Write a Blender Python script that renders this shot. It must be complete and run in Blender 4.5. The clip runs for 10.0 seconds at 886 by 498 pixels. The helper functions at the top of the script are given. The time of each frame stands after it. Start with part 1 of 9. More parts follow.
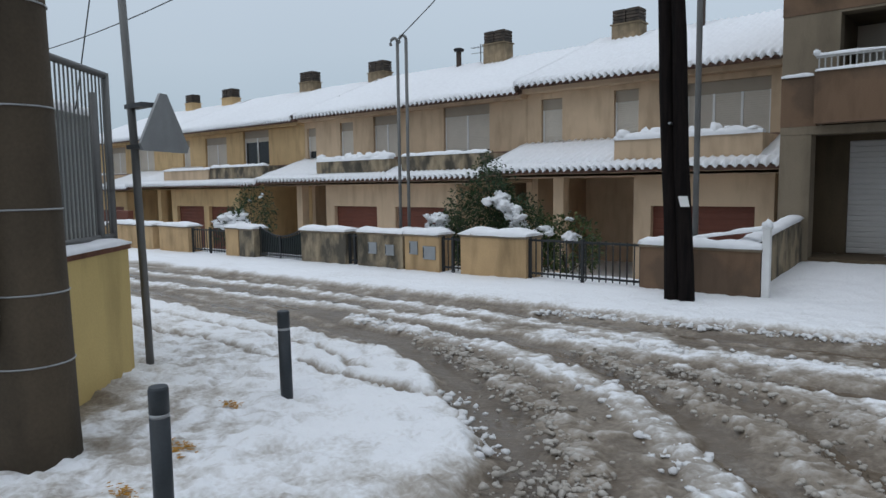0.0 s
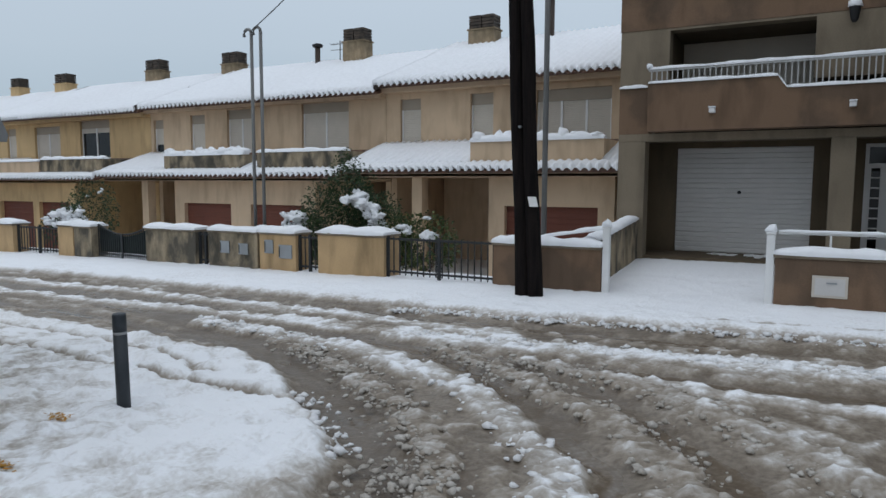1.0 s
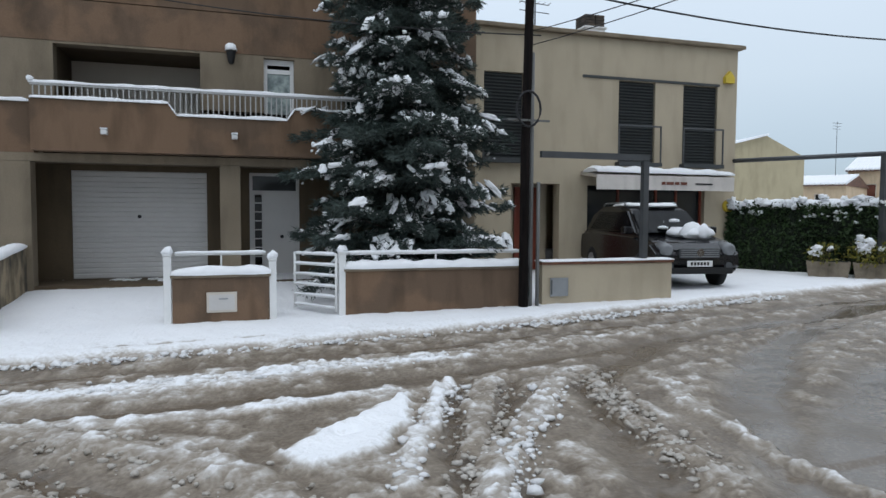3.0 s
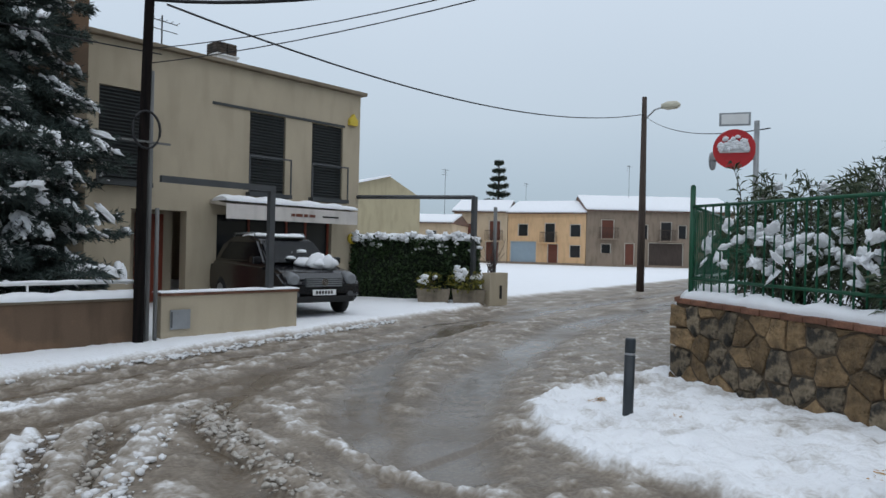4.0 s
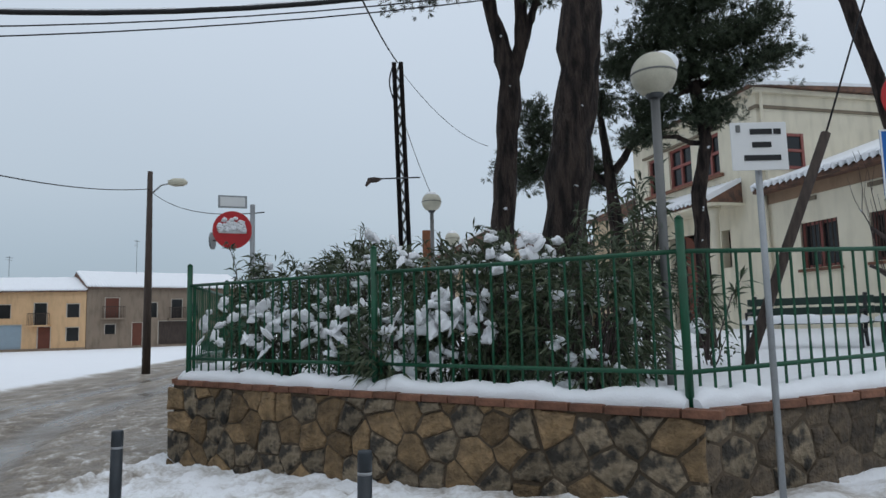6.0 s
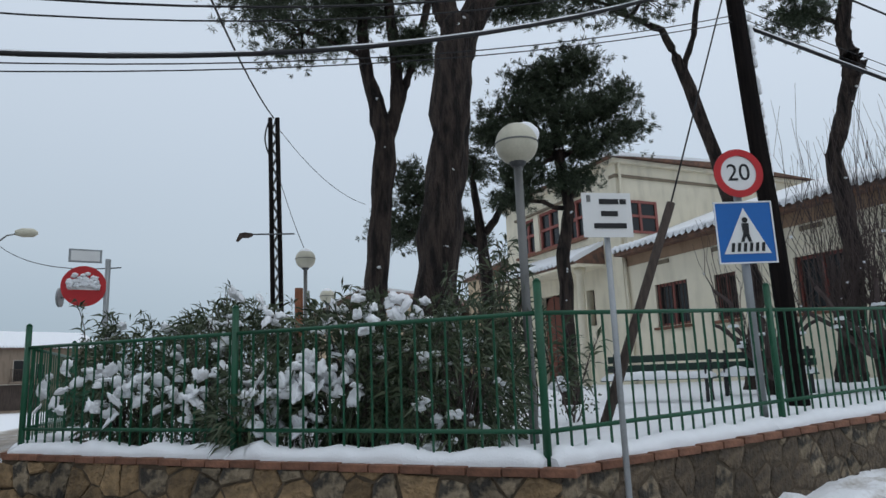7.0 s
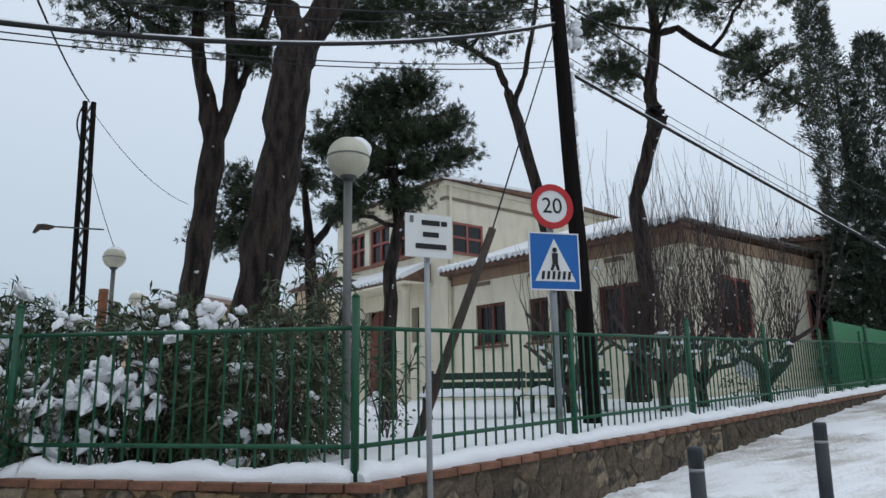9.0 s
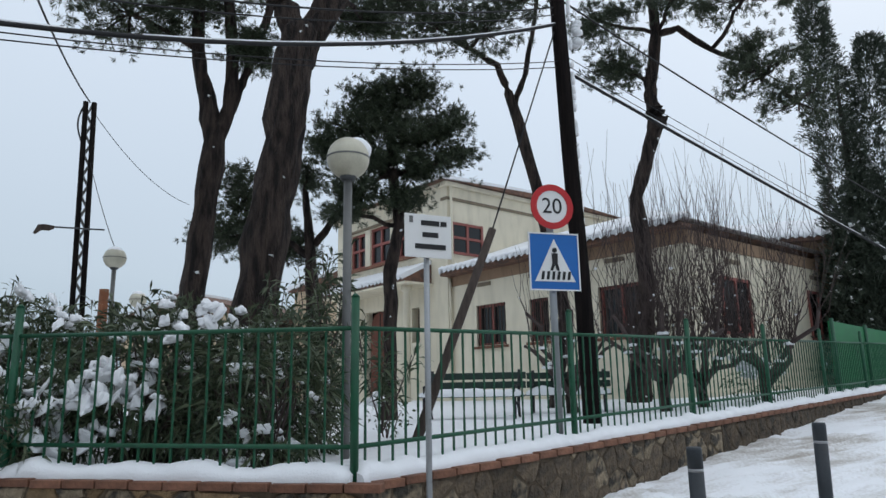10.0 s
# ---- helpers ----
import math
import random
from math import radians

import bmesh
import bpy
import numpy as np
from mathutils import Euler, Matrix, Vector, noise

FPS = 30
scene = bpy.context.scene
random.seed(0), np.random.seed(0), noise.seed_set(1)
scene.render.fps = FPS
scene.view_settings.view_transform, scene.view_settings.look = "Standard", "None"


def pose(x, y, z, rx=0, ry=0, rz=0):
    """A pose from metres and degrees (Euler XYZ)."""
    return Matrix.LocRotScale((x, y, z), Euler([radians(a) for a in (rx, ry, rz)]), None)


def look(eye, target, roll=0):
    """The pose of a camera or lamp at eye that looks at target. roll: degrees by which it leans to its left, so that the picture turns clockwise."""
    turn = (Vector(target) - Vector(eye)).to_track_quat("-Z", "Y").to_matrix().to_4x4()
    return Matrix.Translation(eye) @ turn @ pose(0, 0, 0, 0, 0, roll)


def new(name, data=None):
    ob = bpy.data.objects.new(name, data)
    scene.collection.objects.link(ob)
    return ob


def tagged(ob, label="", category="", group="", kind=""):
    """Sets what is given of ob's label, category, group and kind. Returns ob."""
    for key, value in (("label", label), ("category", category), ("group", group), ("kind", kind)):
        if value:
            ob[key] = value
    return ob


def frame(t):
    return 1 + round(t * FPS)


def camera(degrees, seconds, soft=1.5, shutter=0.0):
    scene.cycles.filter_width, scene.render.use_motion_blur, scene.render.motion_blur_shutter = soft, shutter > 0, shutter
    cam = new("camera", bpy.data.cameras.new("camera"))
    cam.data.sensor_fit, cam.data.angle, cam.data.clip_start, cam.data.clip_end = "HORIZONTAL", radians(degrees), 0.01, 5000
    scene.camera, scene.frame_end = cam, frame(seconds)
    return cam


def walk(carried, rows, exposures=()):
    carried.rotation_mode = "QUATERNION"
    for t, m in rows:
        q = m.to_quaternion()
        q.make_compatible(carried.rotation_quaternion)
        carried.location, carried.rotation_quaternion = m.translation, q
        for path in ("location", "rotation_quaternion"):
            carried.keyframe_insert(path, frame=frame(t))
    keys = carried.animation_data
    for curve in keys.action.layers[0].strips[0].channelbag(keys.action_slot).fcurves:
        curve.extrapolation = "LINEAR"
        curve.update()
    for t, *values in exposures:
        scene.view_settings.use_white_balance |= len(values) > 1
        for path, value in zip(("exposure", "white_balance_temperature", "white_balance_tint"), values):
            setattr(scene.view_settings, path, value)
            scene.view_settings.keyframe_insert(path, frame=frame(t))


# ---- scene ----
cam = camera(66.09, 10.0)
# seconds, eye, yaw, pitch, lean
PATH = [
    (0.0, -0.209, 0.295, 1.663, 40.12, -5.38, -0.75),
    (0.5, -0.180, 0.303, 1.663, 35.65, -5.39, 0.03),
    (1.0, -0.154, 0.330, 1.653, 28.48, -5.51, 0.22),
    (1.5, -0.112, 0.345, 1.652, 20.33, -5.32, -0.06),
    (2.0, -0.068, 0.346, 1.636, 10.79, -5.26, 0.14),
    (2.4, -0.002, 0.348, 1.641, 2.19, -4.67, 0.23),
    (2.5, 0.012, 0.346, 1.637, 0.20, -4.54, 0.21),
    (2.8, 0.066, 0.350, 1.634, -10.45, -3.55, 0.40),
    (3.0, 0.110, 0.349, 1.629, -17.89, -3.16, 0.30),
    (3.2, 0.140, 0.338, 1.634, -24.36, -2.54, 0.33),
    (4.3, 0.328, 0.159, 1.609, -55.70, 0.70, 1.38),
    (4.5, 0.338, 0.148, 1.611, -61.06, 1.21, 1.15),
    (5.0, 0.345, 0.113, 1.623, -70.55, 2.58, 0.72),
    (5.5, 0.347, 0.077, 1.628, -77.25, 3.87, -0.35),
    (6.0, 0.352, 0.031, 1.651, -86.78, 6.23, -1.45),
    (6.2, 0.360, 0.011, 1.650, -89.72, 7.21, -1.64),
    (7.3, 0.328, -0.087, 1.681, -99.44, 12.00, -2.32),
    (7.5, 0.315, -0.080, 1.681, -101.21, 12.89, -2.26),
    (8.0, 0.284, -0.119, 1.675, -106.85, 13.99, -2.32),
    (8.5, 0.300, -0.137, 1.672, -110.65, 12.26, -1.87),
    (9.0, 0.303, -0.139, 1.678, -111.51, 11.45, -1.02),
    (9.5, 0.301, -0.146, 1.674, -111.61, 11.50, -0.94),
    (10.0, 0.296, -0.146, 1.676, -111.45, 11.48, -1.01),
]
walk(cam, [(t, pose(x, y, z, 90 + pitch, 0, yaw) @ pose(0, 0, 0, 0, 0, lean)) for t, x, y, z, yaw, pitch, lean in PATH],
     exposures=[(0.0, -0.05), (2.0, 0.0), (2.6, 0.15), (3.1, 0.38), (3.4, 0.36), (4.4, 0.0), (7.0, -0.04), (8.3, 0.0), (9.2, 0.10), (10.0, 0.13)])

# ---- world and light: overcast winter sky ----
world = bpy.data.worlds.new("overcast")
scene.world = world
world.use_nodes = True
wn, wl = world.node_tree.nodes, world.node_tree.links
wn.clear()
w_out = wn.new("ShaderNodeOutputWorld")
w_bg = wn.new("ShaderNodeBackground")
w_geo = wn.new("ShaderNodeNewGeometry")
w_tc = wn.new("ShaderNodeTexCoord")
w_sep = wn.new("ShaderNodeSeparateXYZ")
w_ramp = wn.new("ShaderNodeValToRGB")
w_noise = wn.new("ShaderNodeTexNoise")
w_noise.inputs["Scale"].default_value = 1.6
w_noise.inputs["Detail"].default_value = 3.0
w_mulz = wn.new("ShaderNodeMath")
w_mulz.operation = "MULTIPLY_ADD"
w_mulz.inputs[1].default_value = 0.10
for pos, col in ((0.0, (0.28, 0.355, 0.43)), (0.06, (0.34, 0.425, 0.51)), (0.18, (0.46, 0.54, 0.62)), (0.42, (0.58, 0.66, 0.755)), (0.75, (0.72, 0.80, 0.90)), (1.0, (0.82, 0.90, 1.0))):
    el = w_ramp.color_ramp.elements.new(pos) if pos not in (0.0, 1.0) else w_ramp.color_ramp.elements[-1 if pos else 0]
    el.color = (*col, 1)
sky = wn.new("ShaderNodeTexSky")
sky.sky_type, sky.sun_disc = "NISHITA", False
sky.sun_elevation, sky.sun_rotation = radians(40), radians(150)
w_mix = wn.new("ShaderNodeMixRGB")
w_mix.blend_type = "ADD"
w_mix.inputs[0].default_value = 0.012
wl.new(w_tc.outputs["Generated"], w_sep.inputs[0])
wl.new(w_tc.outputs["Generated"], w_noise.inputs["Vector"])
wl.new(w_noise.outputs["Fac"], w_mulz.inputs[0])
wl.new(w_sep.outputs["Z"], w_mulz.inputs[2])
w_off = wn.new("ShaderNodeMath")
w_off.operation = "SUBTRACT"
w_off.inputs[1].default_value = 0.05
wl.new(w_mulz.outputs[0], w_off.inputs[0])
wl.new(w_off.outputs[0], w_ramp.inputs[0])
wl.new(w_ramp.outputs[0], w_mix.inputs[1])
wl.new(sky.outputs[0], w_mix.inputs[2])
wl.new(w_mix.outputs[0], w_bg.inputs[0])
w_bg.inputs[1].default_value = 1.0
wl.new(w_bg.outputs[0], w_out.inputs[0])

sun = new("sun", bpy.data.lights.new("sun", "SUN"))
sun.data.energy, sun.data.angle, sun.data.color = 0.25, radians(40), (1.0, 0.98, 0.96)
sun.matrix_world = look((0, 0, 30), (10, 17, 0))


# ---- materials ----
def mat(name, col, rough=0.8, var=0.18, scale=3.0, fine=40.0, bump=0.15, col2=None, metal=0.0, stain=0.0, spec=0.4, stretch=(1, 1, 1), per_object=0.0, bdist=0.01, soft_edge=0.15):
    """Two-scale procedural surface: broad mottling, fine grain, bump, optional dark stains."""
    m = bpy.data.materials.new(name)
    m.use_nodes = True
    n, l = m.node_tree.nodes, m.node_tree.links
    b = n["Principled BSDF"]
    tc = n.new("ShaderNodeTexCoord")
    mp = n.new("ShaderNodeMapping")
    mp.inputs["Scale"].default_value = stretch
    l.new(tc.outputs["Object"], mp.inputs[0])
    n1, n2 = n.new("ShaderNodeTexNoise"), n.new("ShaderNodeTexNoise")
    n1.inputs["Scale"].default_value, n1.inputs["Detail"].default_value = scale, 5.0
    n2.inputs["Scale"].default_value, n2.inputs["Detail"].default_value = fine, 3.0
    l.new(mp.outputs[0], n1.inputs["Vector"])
    l.new(mp.outputs[0], n2.inputs["Vector"])
    r1 = n.new("ShaderNodeValToRGB")
    c2 = col2 or tuple(c * (1 - var) for c in col)
    r1.color_ramp.elements[0].position, r1.color_ramp.elements[1].position = 0.5 - soft_edge, 0.5 + soft_edge
    r1.color_ramp.elements[0].color = (*c2, 1)
    r1.color_ramp.elements[1].color = (*col, 1)
    l.new(n1.outputs["Fac"], r1.inputs[0])
    mx = n.new("ShaderNodeMixRGB")
    mx.blend_type = "OVERLAY"
    mx.inputs[0].default_value = 0.35 * min(1.0, var * 3)
    l.new(r1.outputs[0], mx.inputs[1])
    l.new(n2.outputs["Fac"], mx.inputs[2])
    last = mx.outputs[0]
    if stain:
        n3 = n.new("ShaderNodeTexNoise")
        n3.inputs["Scale"].default_value, n3.inputs["Detail"].default_value = 1.3, 6.0
        mp3 = n.new("ShaderNodeMapping")
        mp3.inputs["Scale"].default_value = (2.5, 2.5, 0.6)
        l.new(tc.outputs["Object"], mp3.inputs[0])
        l.new(mp3.outputs[0], n3.inputs["Vector"])
        r3 = n.new("ShaderNodeValToRGB")
        r3.color_ramp.elements[0].position, r3.color_ramp.elements[1].position = 0.48, 0.68
        l.new(n3.outputs["Fac"], r3.inputs[0])
        m3 = n.new("ShaderNodeMixRGB")
        m3.blend_type = "MULTIPLY"
        m3.inputs[2].default_value = (1 - stain, 1 - stain, 1 - stain * 1.05, 1)
        l.new(r3.outputs[0], m3.inputs[0])
        l.new(last, m3.inputs[1])
        last = m3.outputs[0]
    if per_object:
        oi = n.new("ShaderNodeObjectInfo")
        hv = n.new("ShaderNodeHueSaturation")
        mr = n.new("ShaderNodeMapRange")
        mr.inputs["To Min"].default_value, mr.inputs["To Max"].default_value = 1 - per_object, 1 + per_object
        l.new(oi.outputs["Random"], mr.inputs["Value"])
        l.new(mr.outputs[0], hv.inputs["Value"])
        l.new(last, hv.inputs["Color"])
        last = hv.outputs[0]
    l.new(last, b.inputs["Base Color"])
    b.inputs["Roughness"].default_value, b.inputs["Metallic"].default_value = rough, metal
    b.inputs["Specular IOR Level"].default_value = spec
    if bump:
        bp = n.new("ShaderNodeBump")
        bp.inputs["Strength"].default_value, bp.inputs["Distance"].default_value = bump, bdist
        l.new(n2.outputs["Fac"], bp.inputs["Height"])
        l.new(bp.outputs[0], b.inputs["Normal"])
    return m


def leafmat(name, col, col2, rough=0.55):
    m = bpy.data.materials.new(name)
    m.use_nodes = True
    n, l = m.node_tree.nodes, m.node_tree.links
    b = n["Principled BSDF"]
    g = n.new("ShaderNodeNewGeometry")
    r = n.new("ShaderNodeValToRGB")
    r.color_ramp.elements[0].color, r.color_ramp.elements[1].color = (*col, 1), (*col2, 1)
    l.new(g.outputs["Random Per Island"], r.inputs[0])
    l.new(r.outputs[0], b.inputs["Base Color"])
    b.inputs["Roughness"].default_value = rough
    b.inputs["Specular IOR Level"].default_value = 0.3
    return m


M = {}
M["snow"] = mat("snow", (0.86, 0.87, 0.89), 0.75, 0.05, 6, 60, 0.35, spec=0.2, bdist=0.02)
M["plaster_peach"] = mat("plaster_peach", (0.58, 0.43, 0.29), 0.9, 0.12, 1.2, 60, 0.2, stain=0.18)
M["plaster_yellow"] = mat("plaster_yellow", (0.60, 0.42, 0.22), 0.9, 0.12, 1.2, 60, 0.2, stain=0.2)
M["plaster_grey"] = mat("plaster_grey", (0.235, 0.190, 0.135), 0.92, 0.2, 0.9, 50, 0.25, stain=0.25)
M["plaster_brown"] = mat("plaster_brown", (0.178, 0.112, 0.070), 0.92, 0.15, 0.9, 50, 0.25, col2=(0.128, 0.085, 0.056), stain=0.3, soft_edge=0.035)
# the house plaster darkened: shade of the recess and loggia put into the colour
M["plaster_shade"] = mat("plaster_shade", (0.105, 0.077, 0.047), 0.92, 0.18, 1.0, 50, 0.2, stain=0.2)
M["plaster_beige"] = mat("plaster_beige", (0.44, 0.375, 0.275), 0.9, 0.08, 0.8, 60, 0.15, stain=0.1)
M["plaster_cream"] = mat("plaster_cream", (0.74, 0.675, 0.53), 0.9, 0.1, 1.0, 60, 0.2, stain=0.12)
M["wall_yellow"] = mat("wall_yellow", (0.56, 0.42, 0.17), 0.85, 0.1, 1.5, 50, 0.2, stain=0.2)
M["wall_ochre"] = mat("wall_ochre", (0.50, 0.34, 0.18), 0.9, 0.2, 1.6, 45, 0.3, stain=0.35)
M["wall_mould"] = mat("wall_mould", (0.34, 0.27, 0.18), 0.92, 0.4, 2.6, 45, 0.3, col2=(0.085, 0.075, 0.058), stain=0.4, stretch=(1, 1, 0.55), soft_edge=0.09)
M["tile"] = mat("tile", (0.20, 0.105, 0.07), 0.85, 0.3, 5, 60, 0.2, col2=(0.09, 0.06, 0.05))
M["tile_dark"] = mat("tile_dark", (0.06, 0.045, 0.038), 0.85, 0.3, 5, 60, 0.2)
M["brick"] = mat("brick", (0.215, 0.10, 0.062), 0.88, 0.3, 9, 70, 0.3, col2=(0.13, 0.062, 0.04), per_object=0.2)
M["stone"] = mat("stone", (0.34, 0.225, 0.118), 0.92, 0.7, 5, 26, 1.0, col2=(0.125, 0.088, 0.052), stain=0.5, per_object=0.4, bdist=0.05)
M["stone_grey"] = mat("stone_grey", (0.26, 0.205, 0.14), 0.92, 0.8, 7, 24, 1.0, col2=(0.050, 0.044, 0.036), stain=0.45, per_object=0.3, bdist=0.05, soft_edge=0.06)
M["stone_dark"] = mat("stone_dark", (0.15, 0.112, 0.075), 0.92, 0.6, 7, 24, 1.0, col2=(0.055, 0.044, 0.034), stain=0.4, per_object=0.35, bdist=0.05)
M["mortar"] = mat("mortar", (0.115, 0.086, 0.058), 0.95, 0.3, 6, 40, 0.6, stain=0.3, bdist=0.02)
M["concrete"] = mat("concrete", (0.085, 0.064, 0.042), 0.85, 0.25, 2.0, 50, 0.3, stain=0.3)
M["steel"] = mat("steel", (0.33, 0.345, 0.355), 0.5, 0.12, 4, 80, 0.05, metal=0.55, stain=0.15)
M["steel_dark"] = mat("steel_dark", (0.09, 0.095, 0.10), 0.55, 0.15, 4, 80, 0.05, metal=0.3)
M["bollard"] = mat("bollard", (0.030, 0.037, 0.044), 0.5, 0.2, 5, 60, 0.08)
M["bandsteel"] = mat("bandsteel", (0.35, 0.36, 0.37), 0.4, 0.1, 9, 60, 0.05, metal=0.5)
M["timber"] = mat("timber", (0.016, 0.012, 0.011), 0.9, 0.4, 4, 40, 0.6, col2=(0.007, 0.006, 0.006), stretch=(6, 6, 0.5), bdist=0.02, spec=0.1)
M["wood_weathered"] = mat("wood_weathered", (0.075, 0.055, 0.045), 0.85, 0.4, 4, 40, 0.5, stretch=(6, 6, 0.5))
M["bark"] = mat("bark", (0.062, 0.044, 0.036), 0.95, 0.7, 4, 14, 1.0, col2=(0.014, 0.010, 0.009), stretch=(2.6, 2.6, 0.55), bdist=0.09, soft_edge=0.10)
M["iron"] = mat("iron", (0.022, 0.024, 0.026), 0.6, 0.2, 8, 60, 0.1)
M["fence_green"] = mat("fence_green", (0.008, 0.085, 0.040), 0.45, 0.2, 6, 60, 0.08)
M["white_paint"] = mat("white_paint", (0.74, 0.74, 0.73), 0.5, 0.06, 5, 60, 0.05, stain=0.08)
M["white_door"] = mat("white_door", (0.54, 0.52, 0.50), 0.5, 0.05, 3, 50, 0.05)
M["shutter"] = mat("shutter", (0.55, 0.50, 0.43), 0.7, 0.06, 3, 50, 0.05)
M["blindbox"] = mat("blindbox", (0.34, 0.29, 0.23), 0.75, 0.06, 3, 50, 0.05)
M["louvre"] = mat("louvre", (0.045, 0.05, 0.052), 0.6, 0.1, 3, 50, 0.05)
M["garage_brown"] = mat("garage_brown", (0.145, 0.045, 0.026), 0.65, 0.15, 2, 40, 0.1)
M["door_red"] = mat("door_red", (0.20, 0.045, 0.025), 0.5, 0.1, 3, 40, 0.05)
M["frame_red"] = mat("frame_red", (0.27, 0.085, 0.07), 0.6, 0.1, 3, 40, 0.05)
# near-black for sheets behind openings: the darkness of unlit rooms as colour
M["room_shade"] = mat("room_shade", (0.03, 0.025, 0.02), 0.9, 0.3, 2, 30, 0.0)
M["sign_red"] = mat("sign_red", (0.50, 0.018, 0.022), 0.4, 0.08, 4, 40, 0.0)
M["sign_blue"] = mat("sign_blue", (0.010, 0.13, 0.44), 0.4, 0.06, 4, 40, 0.0)
M["sign_white"] = mat("sign_white", (0.78, 0.78, 0.77), 0.45, 0.04, 4, 40, 0.0)
M["black"] = mat("black", (0.012, 0.012, 0.013), 0.6, 0.1, 4, 40, 0.0)
M["cable"] = mat("cable", (0.02, 0.02, 0.022), 0.7, 0.1, 4, 40, 0.0)
M["carpaint"] = mat("carpaint", (0.006, 0.006, 0.008), 0.18, 0.05, 3, 40, 0.0, spec=0.6)
M["rubber"] = mat("rubber", (0.015, 0.015, 0.015), 0.85, 0.1, 4, 40, 0.1)
M["chrome"] = mat("chrome", (0.6, 0.6, 0.62), 0.2, 0.03, 4, 40, 0.0, metal=1.0)
M["globe"] = mat("globe", (0.56, 0.53, 0.42), 0.35, 0.12, 5, 50, 0.0, stain=0.2)
M["orange_leaf"] = mat("orange_leaf", (0.45, 0.22, 0.02), 0.8, 0.2, 8, 50, 0.1)
M["orange_wall"] = mat("orange_wall", (0.66, 0.43, 0.24), 0.9, 0.1, 0.8, 40, 0.1, stain=0.15)
M["beige_wall"] = mat("beige_wall", (0.58, 0.45, 0.31), 0.9, 0.1, 0.8, 40, 0.1, stain=0.15)
M["greybrown_wall"] = mat("greybrown_wall", (0.26, 0.20, 0.15), 0.9, 0.12, 0.8, 40, 0.1, stain=0.25)
M["olive_wall"] = mat("olive_wall", (0.40, 0.345, 0.225), 0.9, 0.1, 0.8, 40, 0.1, stain=0.15)
M["blue_door"] = mat("blue_door", (0.28, 0.36, 0.42), 0.6, 0.06, 3, 40, 0.0)
M["stone_pot"] = mat("stone_pot", (0.24, 0.20, 0.15), 0.95, 0.3, 6, 40, 0.4, stain=0.3)
M["green_panel"] = mat("green_panel", (0.014, 0.16, 0.055), 0.6, 0.12, 3, 40, 0.05)
M["corrugated"] = mat("corrugated", (0.40, 0.41, 0.40), 0.6, 0.12, 2, 40, 0.1, stain=0.2)
M["twig"] = mat("twig", (0.085, 0.062, 0.058), 0.9, 0.3, 6, 40, 0.2)
M["leaf_pine"] = leafmat("leaf_pine", (0.020, 0.030, 0.018), (0.072, 0.092, 0.052))
M["leaf_spruce"] = leafmat("leaf_spruce", (0.028, 0.042, 0.038), (0.085, 0.112, 0.100))
M["leaf_oleander"] = leafmat("leaf_oleander", (0.024, 0.042, 0.020), (0.11, 0.13, 0.075), 0.45)
M["leaf_hedge"] = leafmat("leaf_hedge", (0.012, 0.028, 0.010), (0.050, 0.085, 0.030), 0.5)
M["leaf_yellow"] = leafmat("leaf_yellow", (0.06, 0.07, 0.012), (0.22, 0.19, 0.03), 0.5)
M["leaf_cypress"] = leafmat("leaf_cypress", (0.022, 0.032, 0.022), (0.066, 0.082, 0.058))


def glassmat(name, tint=(0.8, 0.85, 0.85)):
    m = bpy.data.materials.new(name)
    m.use_nodes = True
    b = m.node_tree.nodes["Principled BSDF"]
    b.inputs["Base Color"].default_value = (*tint, 1)
    b.inputs["Roughness"].default_value = 0.04
    b.inputs["Transmission Weight"].default_value = 0.9
    b.inputs["IOR"].default_value = 1.45
    return m


M["glass"] = glassmat("glass")
M["glass_dark"] = mat("glass_dark", (0.018, 0.020, 0.022), 0.12, 0.05, 2, 30, 0.0, spec=0.35)


